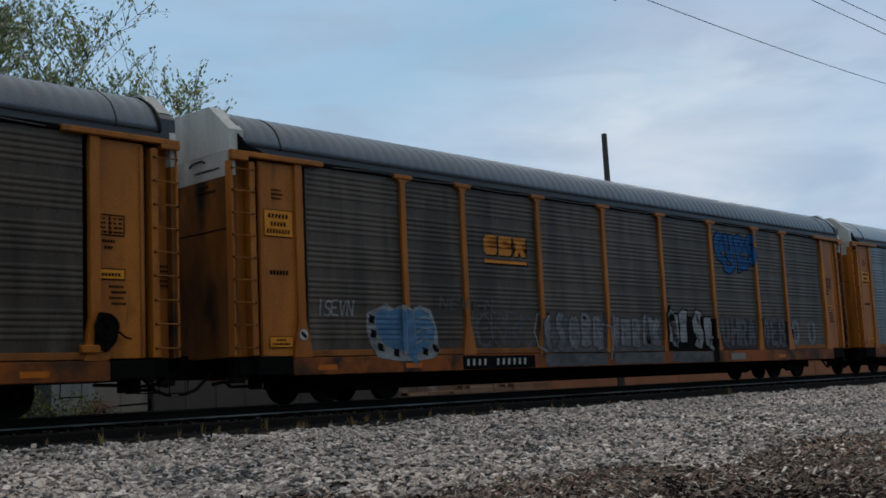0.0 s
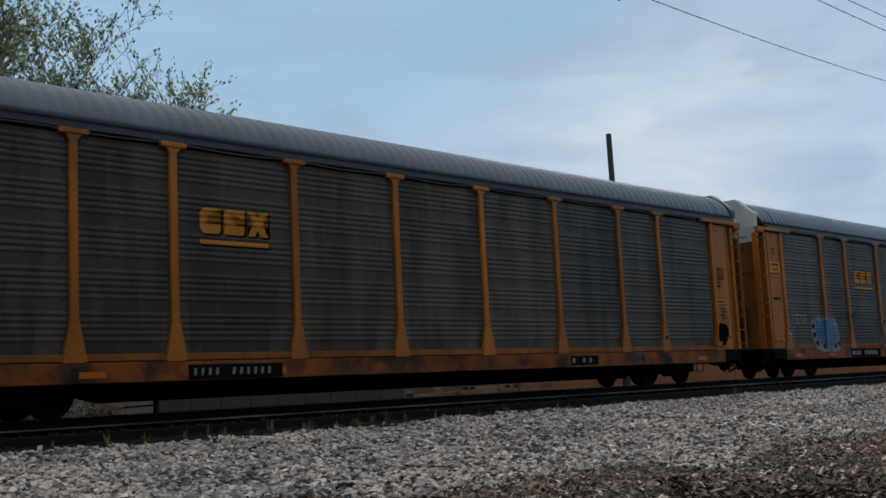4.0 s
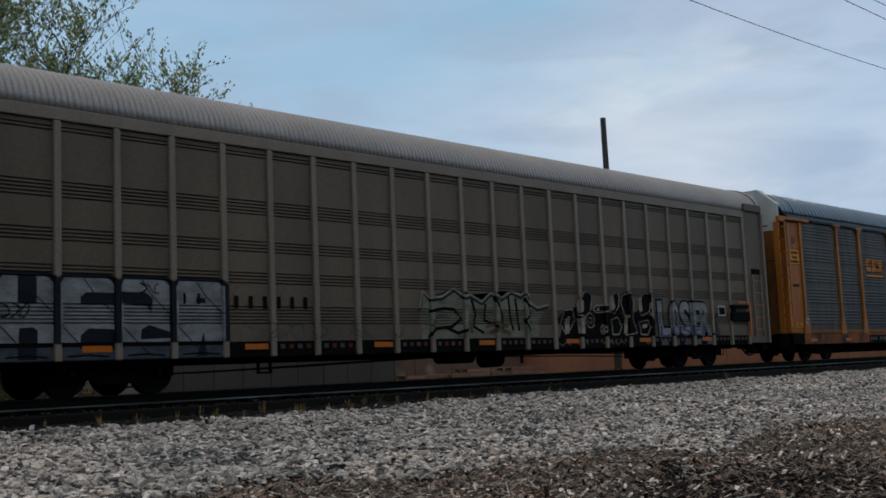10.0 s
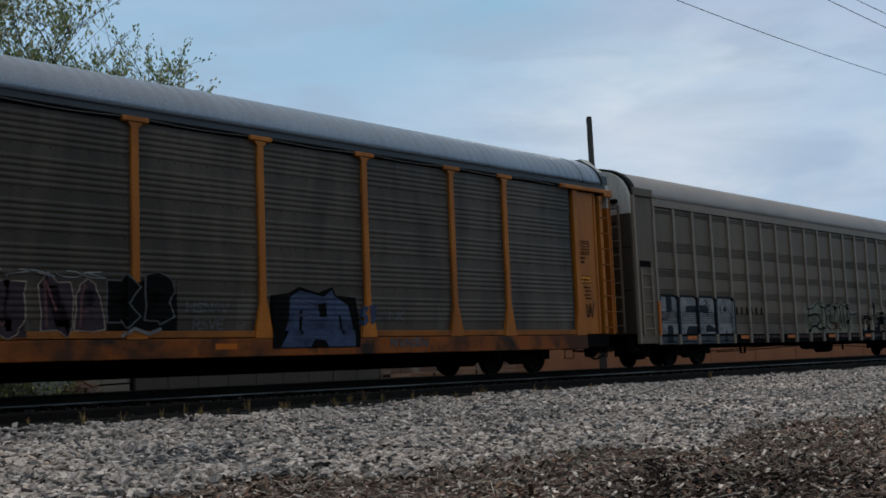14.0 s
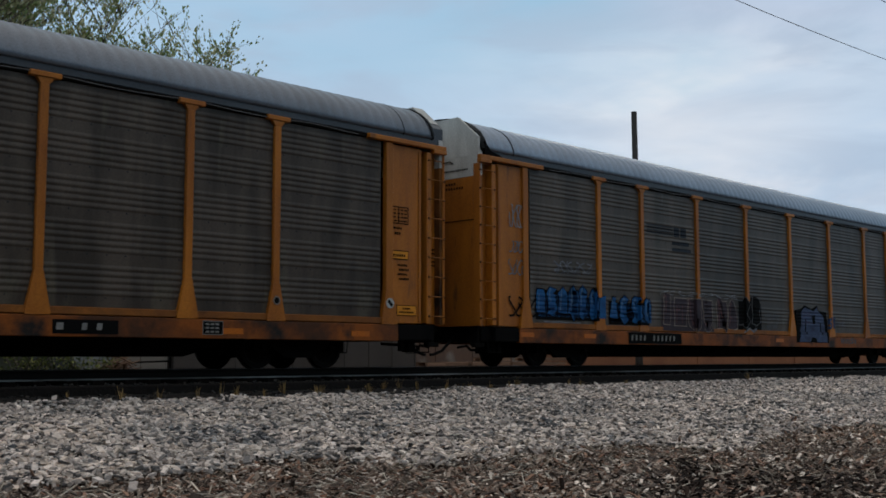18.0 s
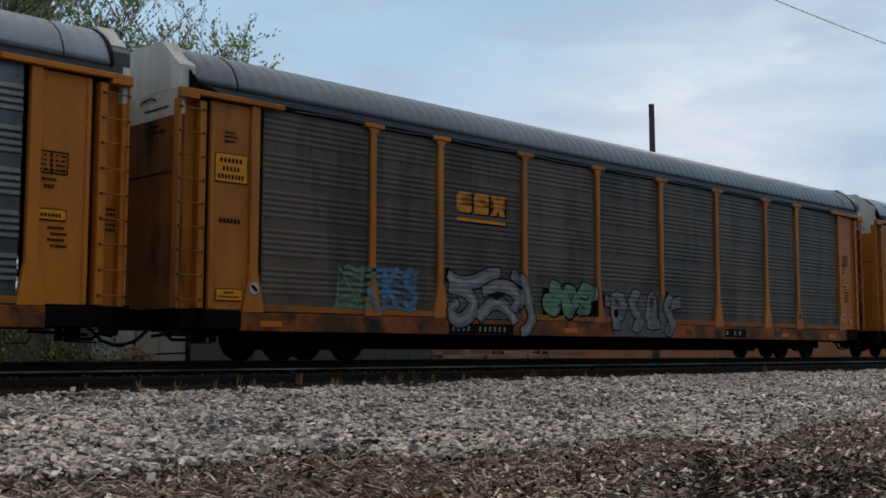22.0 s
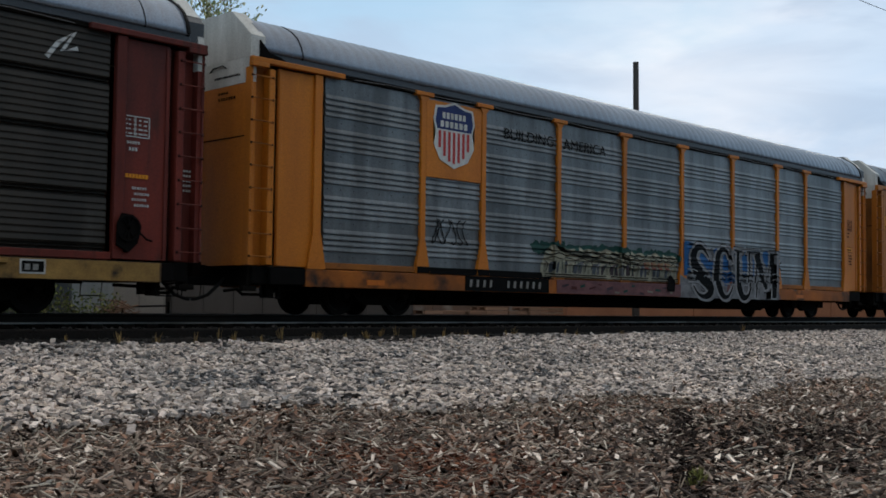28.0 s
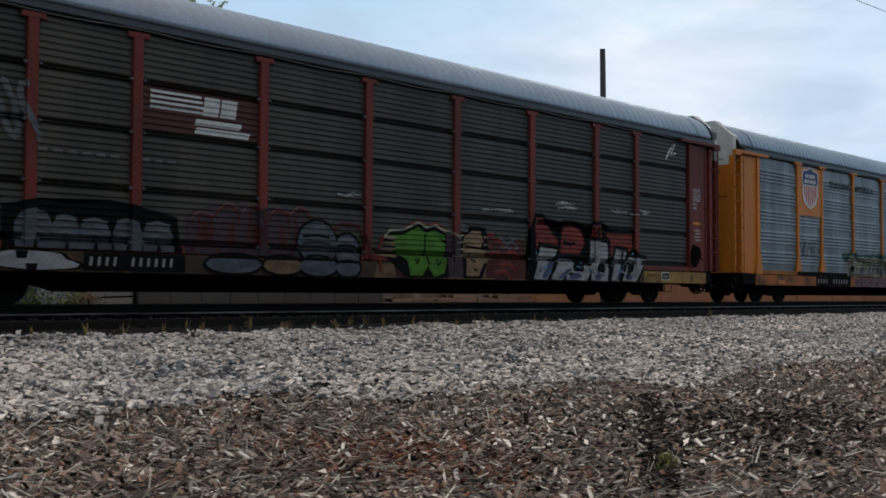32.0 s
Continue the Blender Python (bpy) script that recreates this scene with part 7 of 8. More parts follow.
# round green shapes
haze(t_, "stencil", -3.62, -1.5, 1.08, 1.78, 243, 0, 0.06)
for n_, (a, b, w, h) in enumerate(((-3.28, 1.35, 0.66, 0.56), (-3.12, 1.68, 0.52, 0.50), (-2.62, 1.46, 0.62, 0.80), (-2.05, 1.42, 0.62, 0.66), (-1.86, 1.68, 0.64, 0.50))):
    rb = random.Random(250 + n_)
    o_ = blob(rb, w, h, 0.10, 18)
    t_.poly("stencil", [(a + x * 1.14, b + z * 1.14) for x, z in o_], 1)
    t_.poly("green", [(a + x, b + z) for x, z in o_], 2)
for path in ([(-2.95, 1.82), (-2.86, 1.72), (-2.76, 1.84)], [(-3.05, 1.35), (-2.9, 1.30)], [(-2.62, 1.62), (-2.55, 1.40), (-2.45, 1.62)], [(-2.2, 1.55), (-1.95, 1.50), (-1.8, 1.58)], [(-2.3, 1.2), (-2.2, 1.4), (-2.0, 1.25)]):
    stroke(t_, "stencil", path, 0.05, 3)
for wing in ([(-0.7, 1.58), (-0.95, 1.60), (-1.22, 1.74), (-1.16, 1.54), (-1.26, 1.40), (-0.95, 1.36), (-0.7, 1.24)], [(1.55, 1.62), (1.9, 1.62), (2.34, 1.74), (2.28, 1.58), (2.36, 1.42), (1.95, 1.36), (1.6, 1.20)]):
    t_.poly("stencil", [(x, z + (0.045 if k_ < 3 else -0.045)) for k_, (x, z) in enumerate(wing)], 0)
    t_.poly("chrome", wing, 1)
haze(t_, "grey", -0.85, 1.95, 0.90, 1.62, 247, 0, 0.06)
piece(t_, "PSAS", -0.95, 2.10, 0.64, 1.80, "chrome", "stencil", 246, 0.31, 0.035, 0.05, 1, "white")
haze(t_, "grey", -0.8, 1.9, 0.60, 0.90, 248, 0, 0.04)
t_.done(c)
low_notice(c, 12.66)
foot_badge(c, 12.12)
sill_marks(c)
CARS.append(c)

# car 6: silver sides, shield panel, lettered sides
c = autorack(6, "bright yellow autorack railcar with silver sides, shield panel and graffiti", paint=YELLOW_CLEAN, sheet=PANEL_SILVER, style="wide", roof=ROOF, sill=ORANGE_SILL)
far_notices(c)
t_ = Tag("wide", POSTS, 0.20)
part("sign_panel", Shape().box(-9.03, -7.22, -SIDE + 0.02, -SIDE + 0.06, 3.10, 4.84, 0.006), YELLOW_CLEAN, c, "flat yellow panel carrying a shield")
g_ = Tag("sign", (), 0.1)
sx0, sz0 = -8.15, 4.12
shield = [(-0.56, 0.58), (-0.30, 0.60), (0, 0.70), (0.30, 0.60), (0.56, 0.58), (0.62, 0.30), (0.55, 0.05), (0.60, -0.25), (0.42, -0.55), (0, -0.72), (-0.42, -0.55), (-0.60, -0.25), (-0.55, 0.05), (-0.62, 0.30)]
g_.poly("shield_white", [(sx0 + a * 1.1, sz0 + b * 1.08) for a, b in shield], 1)
g_.poly("logo_blue", [(sx0 + a, sz0 + b) for a, b in shield[:7] if b > 0] + [(sx0 + 0.56, sz0 + 0.1), (sx0 - 0.56, sz0 + 0.1)] + [(sx0 + a, sz0 + b) for a, b in shield[13:]], 2)
for i in range(7):
    a = -0.52 + i * 0.155
    low = -0.66 + 0.55 * (abs(a + 0.05) / 0.6) ** 2
    g_.poly("logo_red", [(sx0 + a, sz0 + low), (sx0 + a + 0.085, sz0 + low), (sx0 + a + 0.085, sz0 + 0.06), (sx0 + a, sz0 + 0.06)], 2)
for z, w in ((0.40, 0.8), (0.20, 0.92)):
    for i in range(6):
        a = -w / 2 + i * w / 6
        g_.poly("shield_white", [(sx0 + a, sz0 + z - 0.05), (sx0 + a + w / 8.5, sz0 + z - 0.05), (sx0 + a + w / 8.5, sz0 + z + 0.09), (sx0 + a, sz0 + z + 0.09)], 3)
g_.done(c, "shield", "red, white and blue painted shield")
for word, a, w in (("BUILDING", -6.38, 1.88), ("AMERICA", -4.10, 1.83)):
    v, f = glyph_faces(word, 0.27, w)
    t_.raw("stencil", [(a + p[0], 4.26 + p[1]) for p in v], f, 1)
# cream panel graffiti with a green fringe, pink below
for k_ in range(19):
    rb = random.Random(340 + k_)
    x = -5.15 + k_ * 0.345
    t_.poly("teal", [(x + p, 1.70 + rb.uniform(-0.03, 0.05) + q) for p, q in blob(rb, rb.uniform(0.36, 0.50), rb.uniform(0.26, 0.42), 0.2, 12)], 0)
t_.poly("stencil", [(-9.3, 0.935), (-4.6, 0.935), (-4.6, 1.085), (-9.3, 1.085)], 0)
t_.poly("pink", [(6.3, 0.58), (7.3, 0.58), (7.05, 0.92), (6.3, 0.92)], 0)
top = [(-4.95, 1.30), (-4.78, 1.62)]
for k_ in range(15):
    x = -4.62 + k_ * 0.385
    top += [(x, 1.62), (x + 0.10, 1.80 - 0.04 * (k_ % 3)), (x + 0.22, 1.74 - 0.03 * (k_ % 2))]
t_.poly("cream", [(-4.95, 0.98), (1.15, 0.98), (1.18, 1.64)] + top[::-1], 1)
for k_ in range(30):
    rb = random.Random(333 + k_)
    x = -4.85 + k_ * 0.20
    t_.poly(rb.choice(("olive", "slate_grey", "mauve", "grey", "olive", "cream")), [(x, 1.10), (x + rb.uniform(0.08, 0.2), 1.10), (x + rb.uniform(0.06, 0.24), rb.uniform(1.36, 1.46)), (x + 0.02, rb.uniform(1.3, 1.42))], 2)
for n_, (z, w) in enumerate(((1.66, 0.022), (1.57, 0.03), (1.47, 0.022), (1.06, 0.03), (1.00, 0.02))):
    for x0, x1 in ((-4.9, -2.3), (-2.1, -0.35), (-0.2, 1.15)):
        stroke(t_, "stencil", [(x0 + (x1 - x0) * q / 14, z + (0.032 if n_ < 3 else 0.006) * math.sin(q * 1.9 + n_ * 2)) for q in range(15)], w, 5)
for k_ in range(22):
    rb = random.Random(360 + k_)
    x = -4.75 + k_ * 0.265
    stroke(t_, rb.choice(("stencil", "stencil", "teal", "white")), [(x, rb.uniform(1.12, 1.2)), (x + rb.uniform(-0.04, 0.06), 1.3), (x + rb.uniform(-0.1, 0.14), rb.uniform(1.38, 1.5))], 0.028, 5)
for k_ in range(4):
    t_.poly("tan_pale", [(-0.48 + k_ * 0.34, 1.34), (-0.26 + k_ * 0.34, 1.34), (-0.24 + k_ * 0.34, 1.52), (-0.46 + k_ * 0.34, 1.52)], 6)
    stroke(t_, "red", [(-0.50 + k_ * 0.34, 1.50), (-0.44 + k_ * 0.34, 1.34), (-0.30 + k_ * 0.34, 1.34)], 0.05, 7)
t_.poly("stencil", [(0.55, 0.72), (0.95, 0.72), (1.0, 1.1), (0.85, 1.2), (0.6, 1.05)], 6)
t_.poly("pink", [(-4.4, 0.58), (1.3, 0.58), (1.3, 0.93), (-4.4, 0.93)], 1)
for k_ in range(14):
    rb = random.Random(390 + k_)
    x, z = -4.2 + k_ * 0.38, rb.uniform(0.64, 0.84)
    stroke(t_, rb.choice(("mauve", "dull_red", "olive", "teal")), [(x, z), (x + rb.uniform(0.1, 0.3), z + rb.uniform(-0.03, 0.06))], rb.uniform(0.03, 0.08), 3)
haze(t_, "blue", 1.45, 6.75, 1.2, 2.08, 320, 0, 0.20)
haze(t_, "chrome", 1.25, 6.9, 0.56, 1.2, 321, 0, 0.10)
haze(t_, "blue", 2.6, 4.9, 0.95, 1.6, 322, 1, 0.12)
for path, widths in (([(2.92, 1.78), (2.62, 2.02), (2.28, 2.04), (2.07, 1.78), (2.14, 1.48), (2.45, 1.22), (2.82, 0.98), (2.90, 0.76), (2.62, 0.61), (2.25, 0.66), (1.94, 0.92)], (0.04, 0.10, 0.22, 0.34, 0.42, 0.46, 0.42, 0.32, 0.16, 0.09, 0.04)),
                     ([(4.16, 1.66), (3.98, 1.98), (3.68, 2.05), (3.44, 1.82), (3.34, 1.32), (3.42, 0.88), (3.66, 0.62), (3.95, 0.66), (4.20, 0.96)], (0.04, 0.09, 0.16, 0.27, 0.34, 0.30, 0.17, 0.09, 0.04)),
                     ([(4.55, 2.04), (4.54, 1.5), (4.56, 1.0), (4.74, 0.66), (5.02, 0.62), (5.24, 0.84), (5.30, 1.4), (5.32, 2.04)], (0.32, 0.32, 0.32, 0.24, 0.14, 0.09, 0.09, 0.10)),
                     ([(5.62, 0.62), (5.72, 1.3), (5.80, 2.02)], (0.08, 0.09, 0.12)), ([(5.78, 2.02), (6.04, 1.45), (6.28, 0.90)], (0.34, 0.30, 0.20)), ([(6.28, 0.90), (6.52, 1.45), (6.74, 2.0)], (0.05, 0.06, 0.08)), ([(6.78, 2.02), (6.80, 1.3), (6.80, 0.62)], (0.28, 0.28, 0.28)),
                     ([(4.26, 2.05), (4.86, 2.04)], (0.06, 0.06)), ([(5.12, 2.05), (5.54, 2.04)], (0.06, 0.06)), ([(5.52, 2.05), (6.0, 2.05)], (0.06, 0.06)), ([(6.58, 2.04), (7.0, 2.03)], (0.06, 0.06))):
    for key, wider, shift, layer in (("stencil", 0.21, 0.05, 3), ("chrome", 0.15, 0.10, 4), ("white", 0.13, -0.02, 5), ("black", 0.0, 0.0, 6)):
        ribbon(t_, key, [(x + shift, z) for x, z in path], [w + wider for w in widths], layer, 0.4 * wider)
# a jagged gleam across the middle of the letters
for n_, x in enumerate((1.80, 2.05, 2.72, 2.95, 3.72, 4.10, 4.86, 5.05, 5.40, 5.95, 6.45, 6.98)):
    for k_ in range(4):
        rb = random.Random(520 + n_ * 7 + k_)
        z = 1.12 + k_ * 0.085
        stroke(t_, "white" if k_ % 2 else "black", [(x - rb.uniform(0.08, 0.2), z + rb.uniform(-0.02, 0.02)), (x, z + 0.03), (x + rb.uniform(0.10, 0.22), z - rb.uniform(0.0, 0.05))], 0.035, 7)
for x0, x1, z in ((1.7, 2.5, 1.02), (2.95, 3.2, 1.0), (3.55, 4.4, 1.0), (4.75, 5.6, 0.99), (5.9, 6.7, 0.98)):
    stroke(t_, "white", [(x0, z), ((x0 + x1) / 2, z + 0.008), (x1, z - 0.008)], 0.04, 4)
for x, z, w, h in ((2.05, 1.15, 0.5, 0.5), (4.05, 0.85, 0.4, 0.4), (5.0, 0.95, 0.4, 0.4), (6.3, 1.5, 0.35, 0.4), (4.2, 1.55, 0.3, 0.5), (3.05, 1.85, 0.35, 0.4)):
    t_.poly("pink" if z < 0.95 else "grey", [(x + p, z + q) for p, q in blob(random.Random(int(x * 50)), w, h, 0.2, 14)], 2)
scrawl(t_, "black", 6.6, 7.3, 1.5, 1.8, 4, 66, 0.04)
scrawl(t_, "stencil", -8.8, -7.6, 1.6, 2.2, 6, 67, 0.03)
t_.done(c)
number_board(c, -7.75, -4.70, 0.58, 0.92, split=0.45)
reflectors(c, (-10.5, 8.6), z=0.64)
CARS.append(c)

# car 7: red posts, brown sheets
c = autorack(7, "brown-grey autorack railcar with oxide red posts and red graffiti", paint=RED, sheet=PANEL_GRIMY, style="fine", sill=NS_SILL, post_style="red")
far_notices(c, LABEL_WHITE)
wheel_like_details(c, 1, False)
t_ = Tag("fine", POSTS, 0.10)
t_.poly("patch_red", [(-7.0, 3.20), (-4.40, 3.20), (-4.40, 4.05), (-7.0, 4.05)], 0)
for i in range(4):
    z = 3.88 - i * 0.095
    t_.poly("stencil_white", [(-6.85, z), (-5.75 + 0.03 * i, z), (-5.75 + 0.03 * i, z + 0.05), (-6.85, z + 0.05)], 1)
for a, b, z0, z1 in ((-5.72, -5.36, 3.58, 3.93), (-5.32, -4.96, 3.58, 3.93), (-5.9, -4.85, 3.38, 3.50), (-5.9, -4.65, 3.22, 3.34)):
    t_.poly("stencil_white", [(a, z0), (b, z0), (b + 0.05, z1), (a + 0.05, z1)], 1)
clip_mesh = Shape().box(-0.028, 0.028, -0.012, 0.08, -0.025, 0.025, 0.006).mesh("sheet_clip")
for x in POSTS:
    for z in (1.12, 2.09, 3.10, 4.05):
        for q in (-0.132, 0.132):
            part("sheet_clip", clip_mesh, FASCIA, c, "grey steel clip" if q < 0 and z < 2 else "", at=pose(x + q, -SIDE, z))
scrawl(t_, "grey", -11.6, -8.95, 2.75, 3.75, 7, 71, 0.12)
t_.poly("black", [(-9.6, 0.96), (-6.15, 0.96), (-6.25, 1.62), (-6.9, 1.75), (-7.6, 1.86), (-8.3, 1.72), (-9.0, 1.80), (-9.6, 1.66)], 0)
for n_, (a, w, h) in enumerate(((-9.38, 0.70, 0.66), (-8.72, 0.52, 0.60), (-8.22, 0.60, 0.56), (-7.56, 0.54, 0.58), (-6.98, 0.64, 0.56))):
    arch = [(a, 0.97), (a, 0.97 + h * 0.6), (a + w * 0.18, 0.97 + h * 0.92), (a + w * 0.5, 0.97 + h), (a + w * 0.82, 0.97 + h * 0.9), (a + w, 0.97 + h * 0.55), (a + w, 0.97)]
    t_.poly("stencil", [(x + (0.05 if x > a + w * 0.5 else -0.05), z + 0.05) for x, z in arch], 1)
    t_.poly("slate_grey", arch, 2)
    for k_ in range(4):
        stroke(t_, "grey", [(a + 0.06, 1.10 + k_ * 0.12), (a + w * 0.5, 1.13 + k_ * 0.12), (a + w - 0.06, 1.09 + k_ * 0.12)], 0.035, 3)
    t_.poly("stencil", [(a + w * 0.42, 0.97), (a + w * 0.56, 0.97), (a + w * 0.52, 1.25)], 4)
bubbles(t_, -9.8, -8.2, 0.58, 0.92, 1, "white", "black", 73, None)
# red outlined letters over dark fill, then a grey round face with rings
t_.poly("mauve", [(-6.1, 0.96), (-3.2, 0.96), (-3.1, 1.75), (-3.7, 1.98), (-4.4, 1.88), (-5.0, 2.0), (-5.6, 1.86), (-6.05, 1.70)], 0)
for a, z0, z1, bow in ((-5.95, 1.0, 1.72, 0.18), (-5.35, 1.0, 1.90, -0.14), (-4.75, 1.0, 1.92, 0.16), (-4.1, 1.0, 1.88, -0.15), (-3.55, 1.0, 1.94, 0.12)):
    stroke(t_, "dull_red", [(a, z0), (a + bow, z0 + 0.3), (a + bow, z1 - 0.25), (a + 0.18, z1), (a + 0.46, z1 - 0.08), (a + 0.52, z1 - 0.4)], 0.07, 3)
    stroke(t_, "pink", [(a - 0.04, z1 - 0.12), (a + 0.2, z1 + 0.06), (a + 0.5, z1 - 0.02)], 0.03, 4)
    t_.poly("dull_red", [(a + 0.22, 1.15), (a + 0.44, 1.1), (a + 0.40, 1.55), (a + 0.26, 1.6)], 2)
ring = lambda x, z, w, h: [(x + w * math.cos(q * 0.3307), z + h * math.sin(q * 0.3307)) for q in range(19)]
for x, z, w, h, fill in ((-2.86, 1.26, 0.52, 0.46, "slate_grey"), (-2.04, 1.12, 0.36, 0.36, "slate_grey"), (-2.86, 0.78, 0.52, 0.19, "slate_grey"), (-2.04, 0.76, 0.34, 0.17, "slate_grey"), (-3.8, 0.78, 0.50, 0.17, "tan"), (-5.0, 0.78, 0.66, 0.17, "slate_grey")):
    t_.poly("black", ring(x, z, w + 0.06, h + 0.06)[:-1], 4)
    t_.poly(fill, ring(x, z, w, h)[:-1], 5)
    if h > 0.3:
        for k_ in range(5):
            q = -0.6 + 0.3 * k_
            stroke(t_, ("stencil", "grey", "navy")[k_ % 3], [(x - w * 0.8 * math.sqrt(1 - q * q), z + h * q), (x, z + h * q + 0.03), (x + w * 0.7 * math.sqrt(1 - q * q), z + h * q - 0.01)], 0.05, 6)
    else:
        t_.poly("stencil", [(x - w * 0.9, z + h * 0.62), (x + w * 0.9, z + h * 0.62), (x + w * 0.8, z + h), (x - w * 0.7, z + h)], 6)
stroke(t_, "dull_red", [(-2.45, 1.55), (-2.1, 1.72), (-1.7, 1.66), (-1.45, 1.3), (-1.35, 0.95)], 0.09, 7)
stroke(t_, "red", [(-0.95, 1.5), (-1.15, 1.1), (-1.05, 0.7)], 0.07, 3)
for a in (-1.3, 0.9, 1.5, 2.1, 3.3):
    t_.poly("tan", [(a, 0.58), (a + 0.7, 0.58), (a + 0.62, 0.9), (a + 0.1, 0.86)], 0)
rim = [(-0.95, 1.45), (-0.75, 1.62), (-0.3, 1.66), (0.15, 1.84), (0.42, 1.74), (0.72, 1.80), (1.08, 1.66)]
t_.poly("stencil", [(-0.95, 1.05), (-0.3, 0.60), (1.12, 0.60)] + rim[::-1], 1)
t_.poly("lime", [(-0.55, 1.12), (-0.25, 0.98), (-0.15, 0.64), (0.22, 0.64), (0.42, 0.86), (0.62, 0.62), (0.95, 0.70), (1.06, 1.0), (1.04, 1.58), (0.7, 1.70), (0.42, 1.62), (0.14, 1.74), (-0.3, 1.56), (-0.6, 1.50)], 2)
for k_ in range(3):
    stroke(t_, "lime", [(-0.92 + 0.05 * k_, 1.18 + k_ * 0.15), (-0.5, 1.22 + k_ * 0.14)], 0.07, 2)
stroke(t_, "cream", [(x, z + 0.01) for x, z in rim], 0.045, 3)
for path in ([(0.02, 1.02), (0.05, 0.90), (0.12, 1.02)], [(0.72, 1.02), (0.74, 0.88), (0.86, 0.98)], [(0.38, 1.60), (0.36, 1.2), (0.45, 0.9)], [(0.9, 1.5), (1.05, 1.42)]):
    stroke(t_, "stencil", path, 0.055, 3)
stroke(t_, "red", [(x, z + 0.06) for x, z in rim[2:]], 0.03, 3)
for k_ in range(4):
    rb = random.Random(700 + k_)
    z = 1.06 + k_ * 0.13
    t_.poly("peach" if k_ % 2 else "tan_pale", [(-1.25 + 0.10 * k_, z), (-0.62, z - 0.03), (-0.58, z + 0.04), (-0.9, z + 0.05)], 4)
    t_.poly("tan_pale", [(1.98 + 0.44, 1.05 + k_ * 0.17), (2.78 - 0.06 * k_, 1.09 + k_ * 0.17), (2.42, 1.12 + k_ * 0.17)], 4)
    t_.poly("cream", [(1.32, 1.10 + k_ * 0.16), (1.70, 1.12 + k_ * 0.16), (1.70, 1.16 + k_ * 0.16)], 4)
t_.poly("dull_red", [(-0.62, 0.62), (-0.2, 0.62), (-0.22, 0.92), (-0.55, 0.94)], 0)
haze(t_, "mauve", 1.1, 1.7, 0.62, 1.62, 310, 1, 0.1)
stroke(t_, "cream", [(1.05, 1.72), (1.3, 1.66), (1.6, 1.5)], 0.04, 3)
scrawl(t_, "grey", 1.5, 1.85, 1.72, 1.9, 2, 311, 0.05, 3)
t_.poly("stencil", [(1.62, 0.60), (2.30, 0.60), (2.62, 1.30), (2.5, 1.84), (1.95, 1.86), (1.6, 1.62)], 1)
t_.poly("tan_pale", [(1.72, 0.66), (2.18, 0.66), (2.36, 0.95), (2.52, 1.0), (2.52, 1.24), (2.30, 1.34), (2.42, 1.52), (2.3, 1.74), (2.0, 1.74), (1.7, 1.58), (1.82, 1.40), (1.66, 1.24), (1.76, 1.02)], 2)
for path in ([(1.92, 1.22), (1.90, 1.06), (2.08, 1.0)], [(2.0, 0.82), (2.12, 0.80)], [(1.75, 1.36), (2.4, 1.32)]):
    stroke(t_, "stencil", path, 0.05, 3)
haze(t_, "dull_red", 2.45, 4.0, 0.62, 1.55, 312, 1, 0.14)
for a, b, d_ in ((2.55, 1.65, 0.35), (2.9, 1.5, 0.3), (2.7, 1.2, 0.5), (3.0, 0.95, 0.6), (2.75, 0.75, 0.7), (3.3, 1.25, 0.5)):
    stroke(t_, "red", [(a, b), (a + d_ * 0.6, b + 0.04), (a + d_, b - 0.14)], 0.08, 2)
    stroke(t_, "pink", [(a + 0.05, b + 0.06), (a + d_ * 0.7, b + 0.09)], 0.025, 3)
scrawl(t_, "grey", 3.05, 3.75, 1.35, 1.66, 3, 313, 0.045, 3)
rk = random.Random(80)
t_.poly("black", [(3.95, 0.58), (9.2, 0.58), (9.38, 1.30), (8.98, 1.55), (9.02, 2.02), (7.52, 2.04), (7.42, 2.24), (6.95, 2.22), (6.75, 1.80), (6.55, 2.0), (6.12, 2.20), (5.62, 2.20), (5.38, 1.80), (5.0, 2.08), (4.76, 2.32), (4.36, 2.30), (4.20, 2.0), (4.28, 1.5)], 1)
for lump in ([(4.42, 1.40), (4.34, 2.0), (4.46, 2.20), (4.74, 2.20), (4.96, 1.92), (5.36, 1.66), (5.46, 1.40)], [(5.50, 1.30), (5.56, 1.86), (5.72, 2.08), (6.08, 2.08), (6.46, 1.88), (6.60, 1.62), (6.36, 1.30)], [(6.72, 1.36), (6.92, 1.84), (7.02, 2.12), (7.36, 2.12), (7.44, 1.82), (7.30, 1.36)],
             [(7.40, 1.30), (7.56, 1.93), (8.90, 1.93), (8.92, 1.52), (8.45, 1.36), (7.9, 1.28)], [(8.72, 1.10), (8.78, 1.42), (9.28, 1.28), (9.18, 1.05)]):
    t_.poly("red", lump, 2)
for path in ([(5.62, 1.62), (5.95, 1.55), (6.15, 1.62)], [(7.05, 1.95), (7.15, 1.86), (7.28, 1.92), (7.2, 2.02), (7.05, 1.95)], [(7.42, 2.04), (7.66, 1.72), (7.76, 1.35), (7.70, 1.0)], [(8.40, 1.44), (8.30, 1.0), (8.16, 0.62)], [(6.62, 1.78), (6.78, 1.4), (6.7, 1.1)]):
    stroke(t_, "black", path, 0.09, 6)
a = 4.3
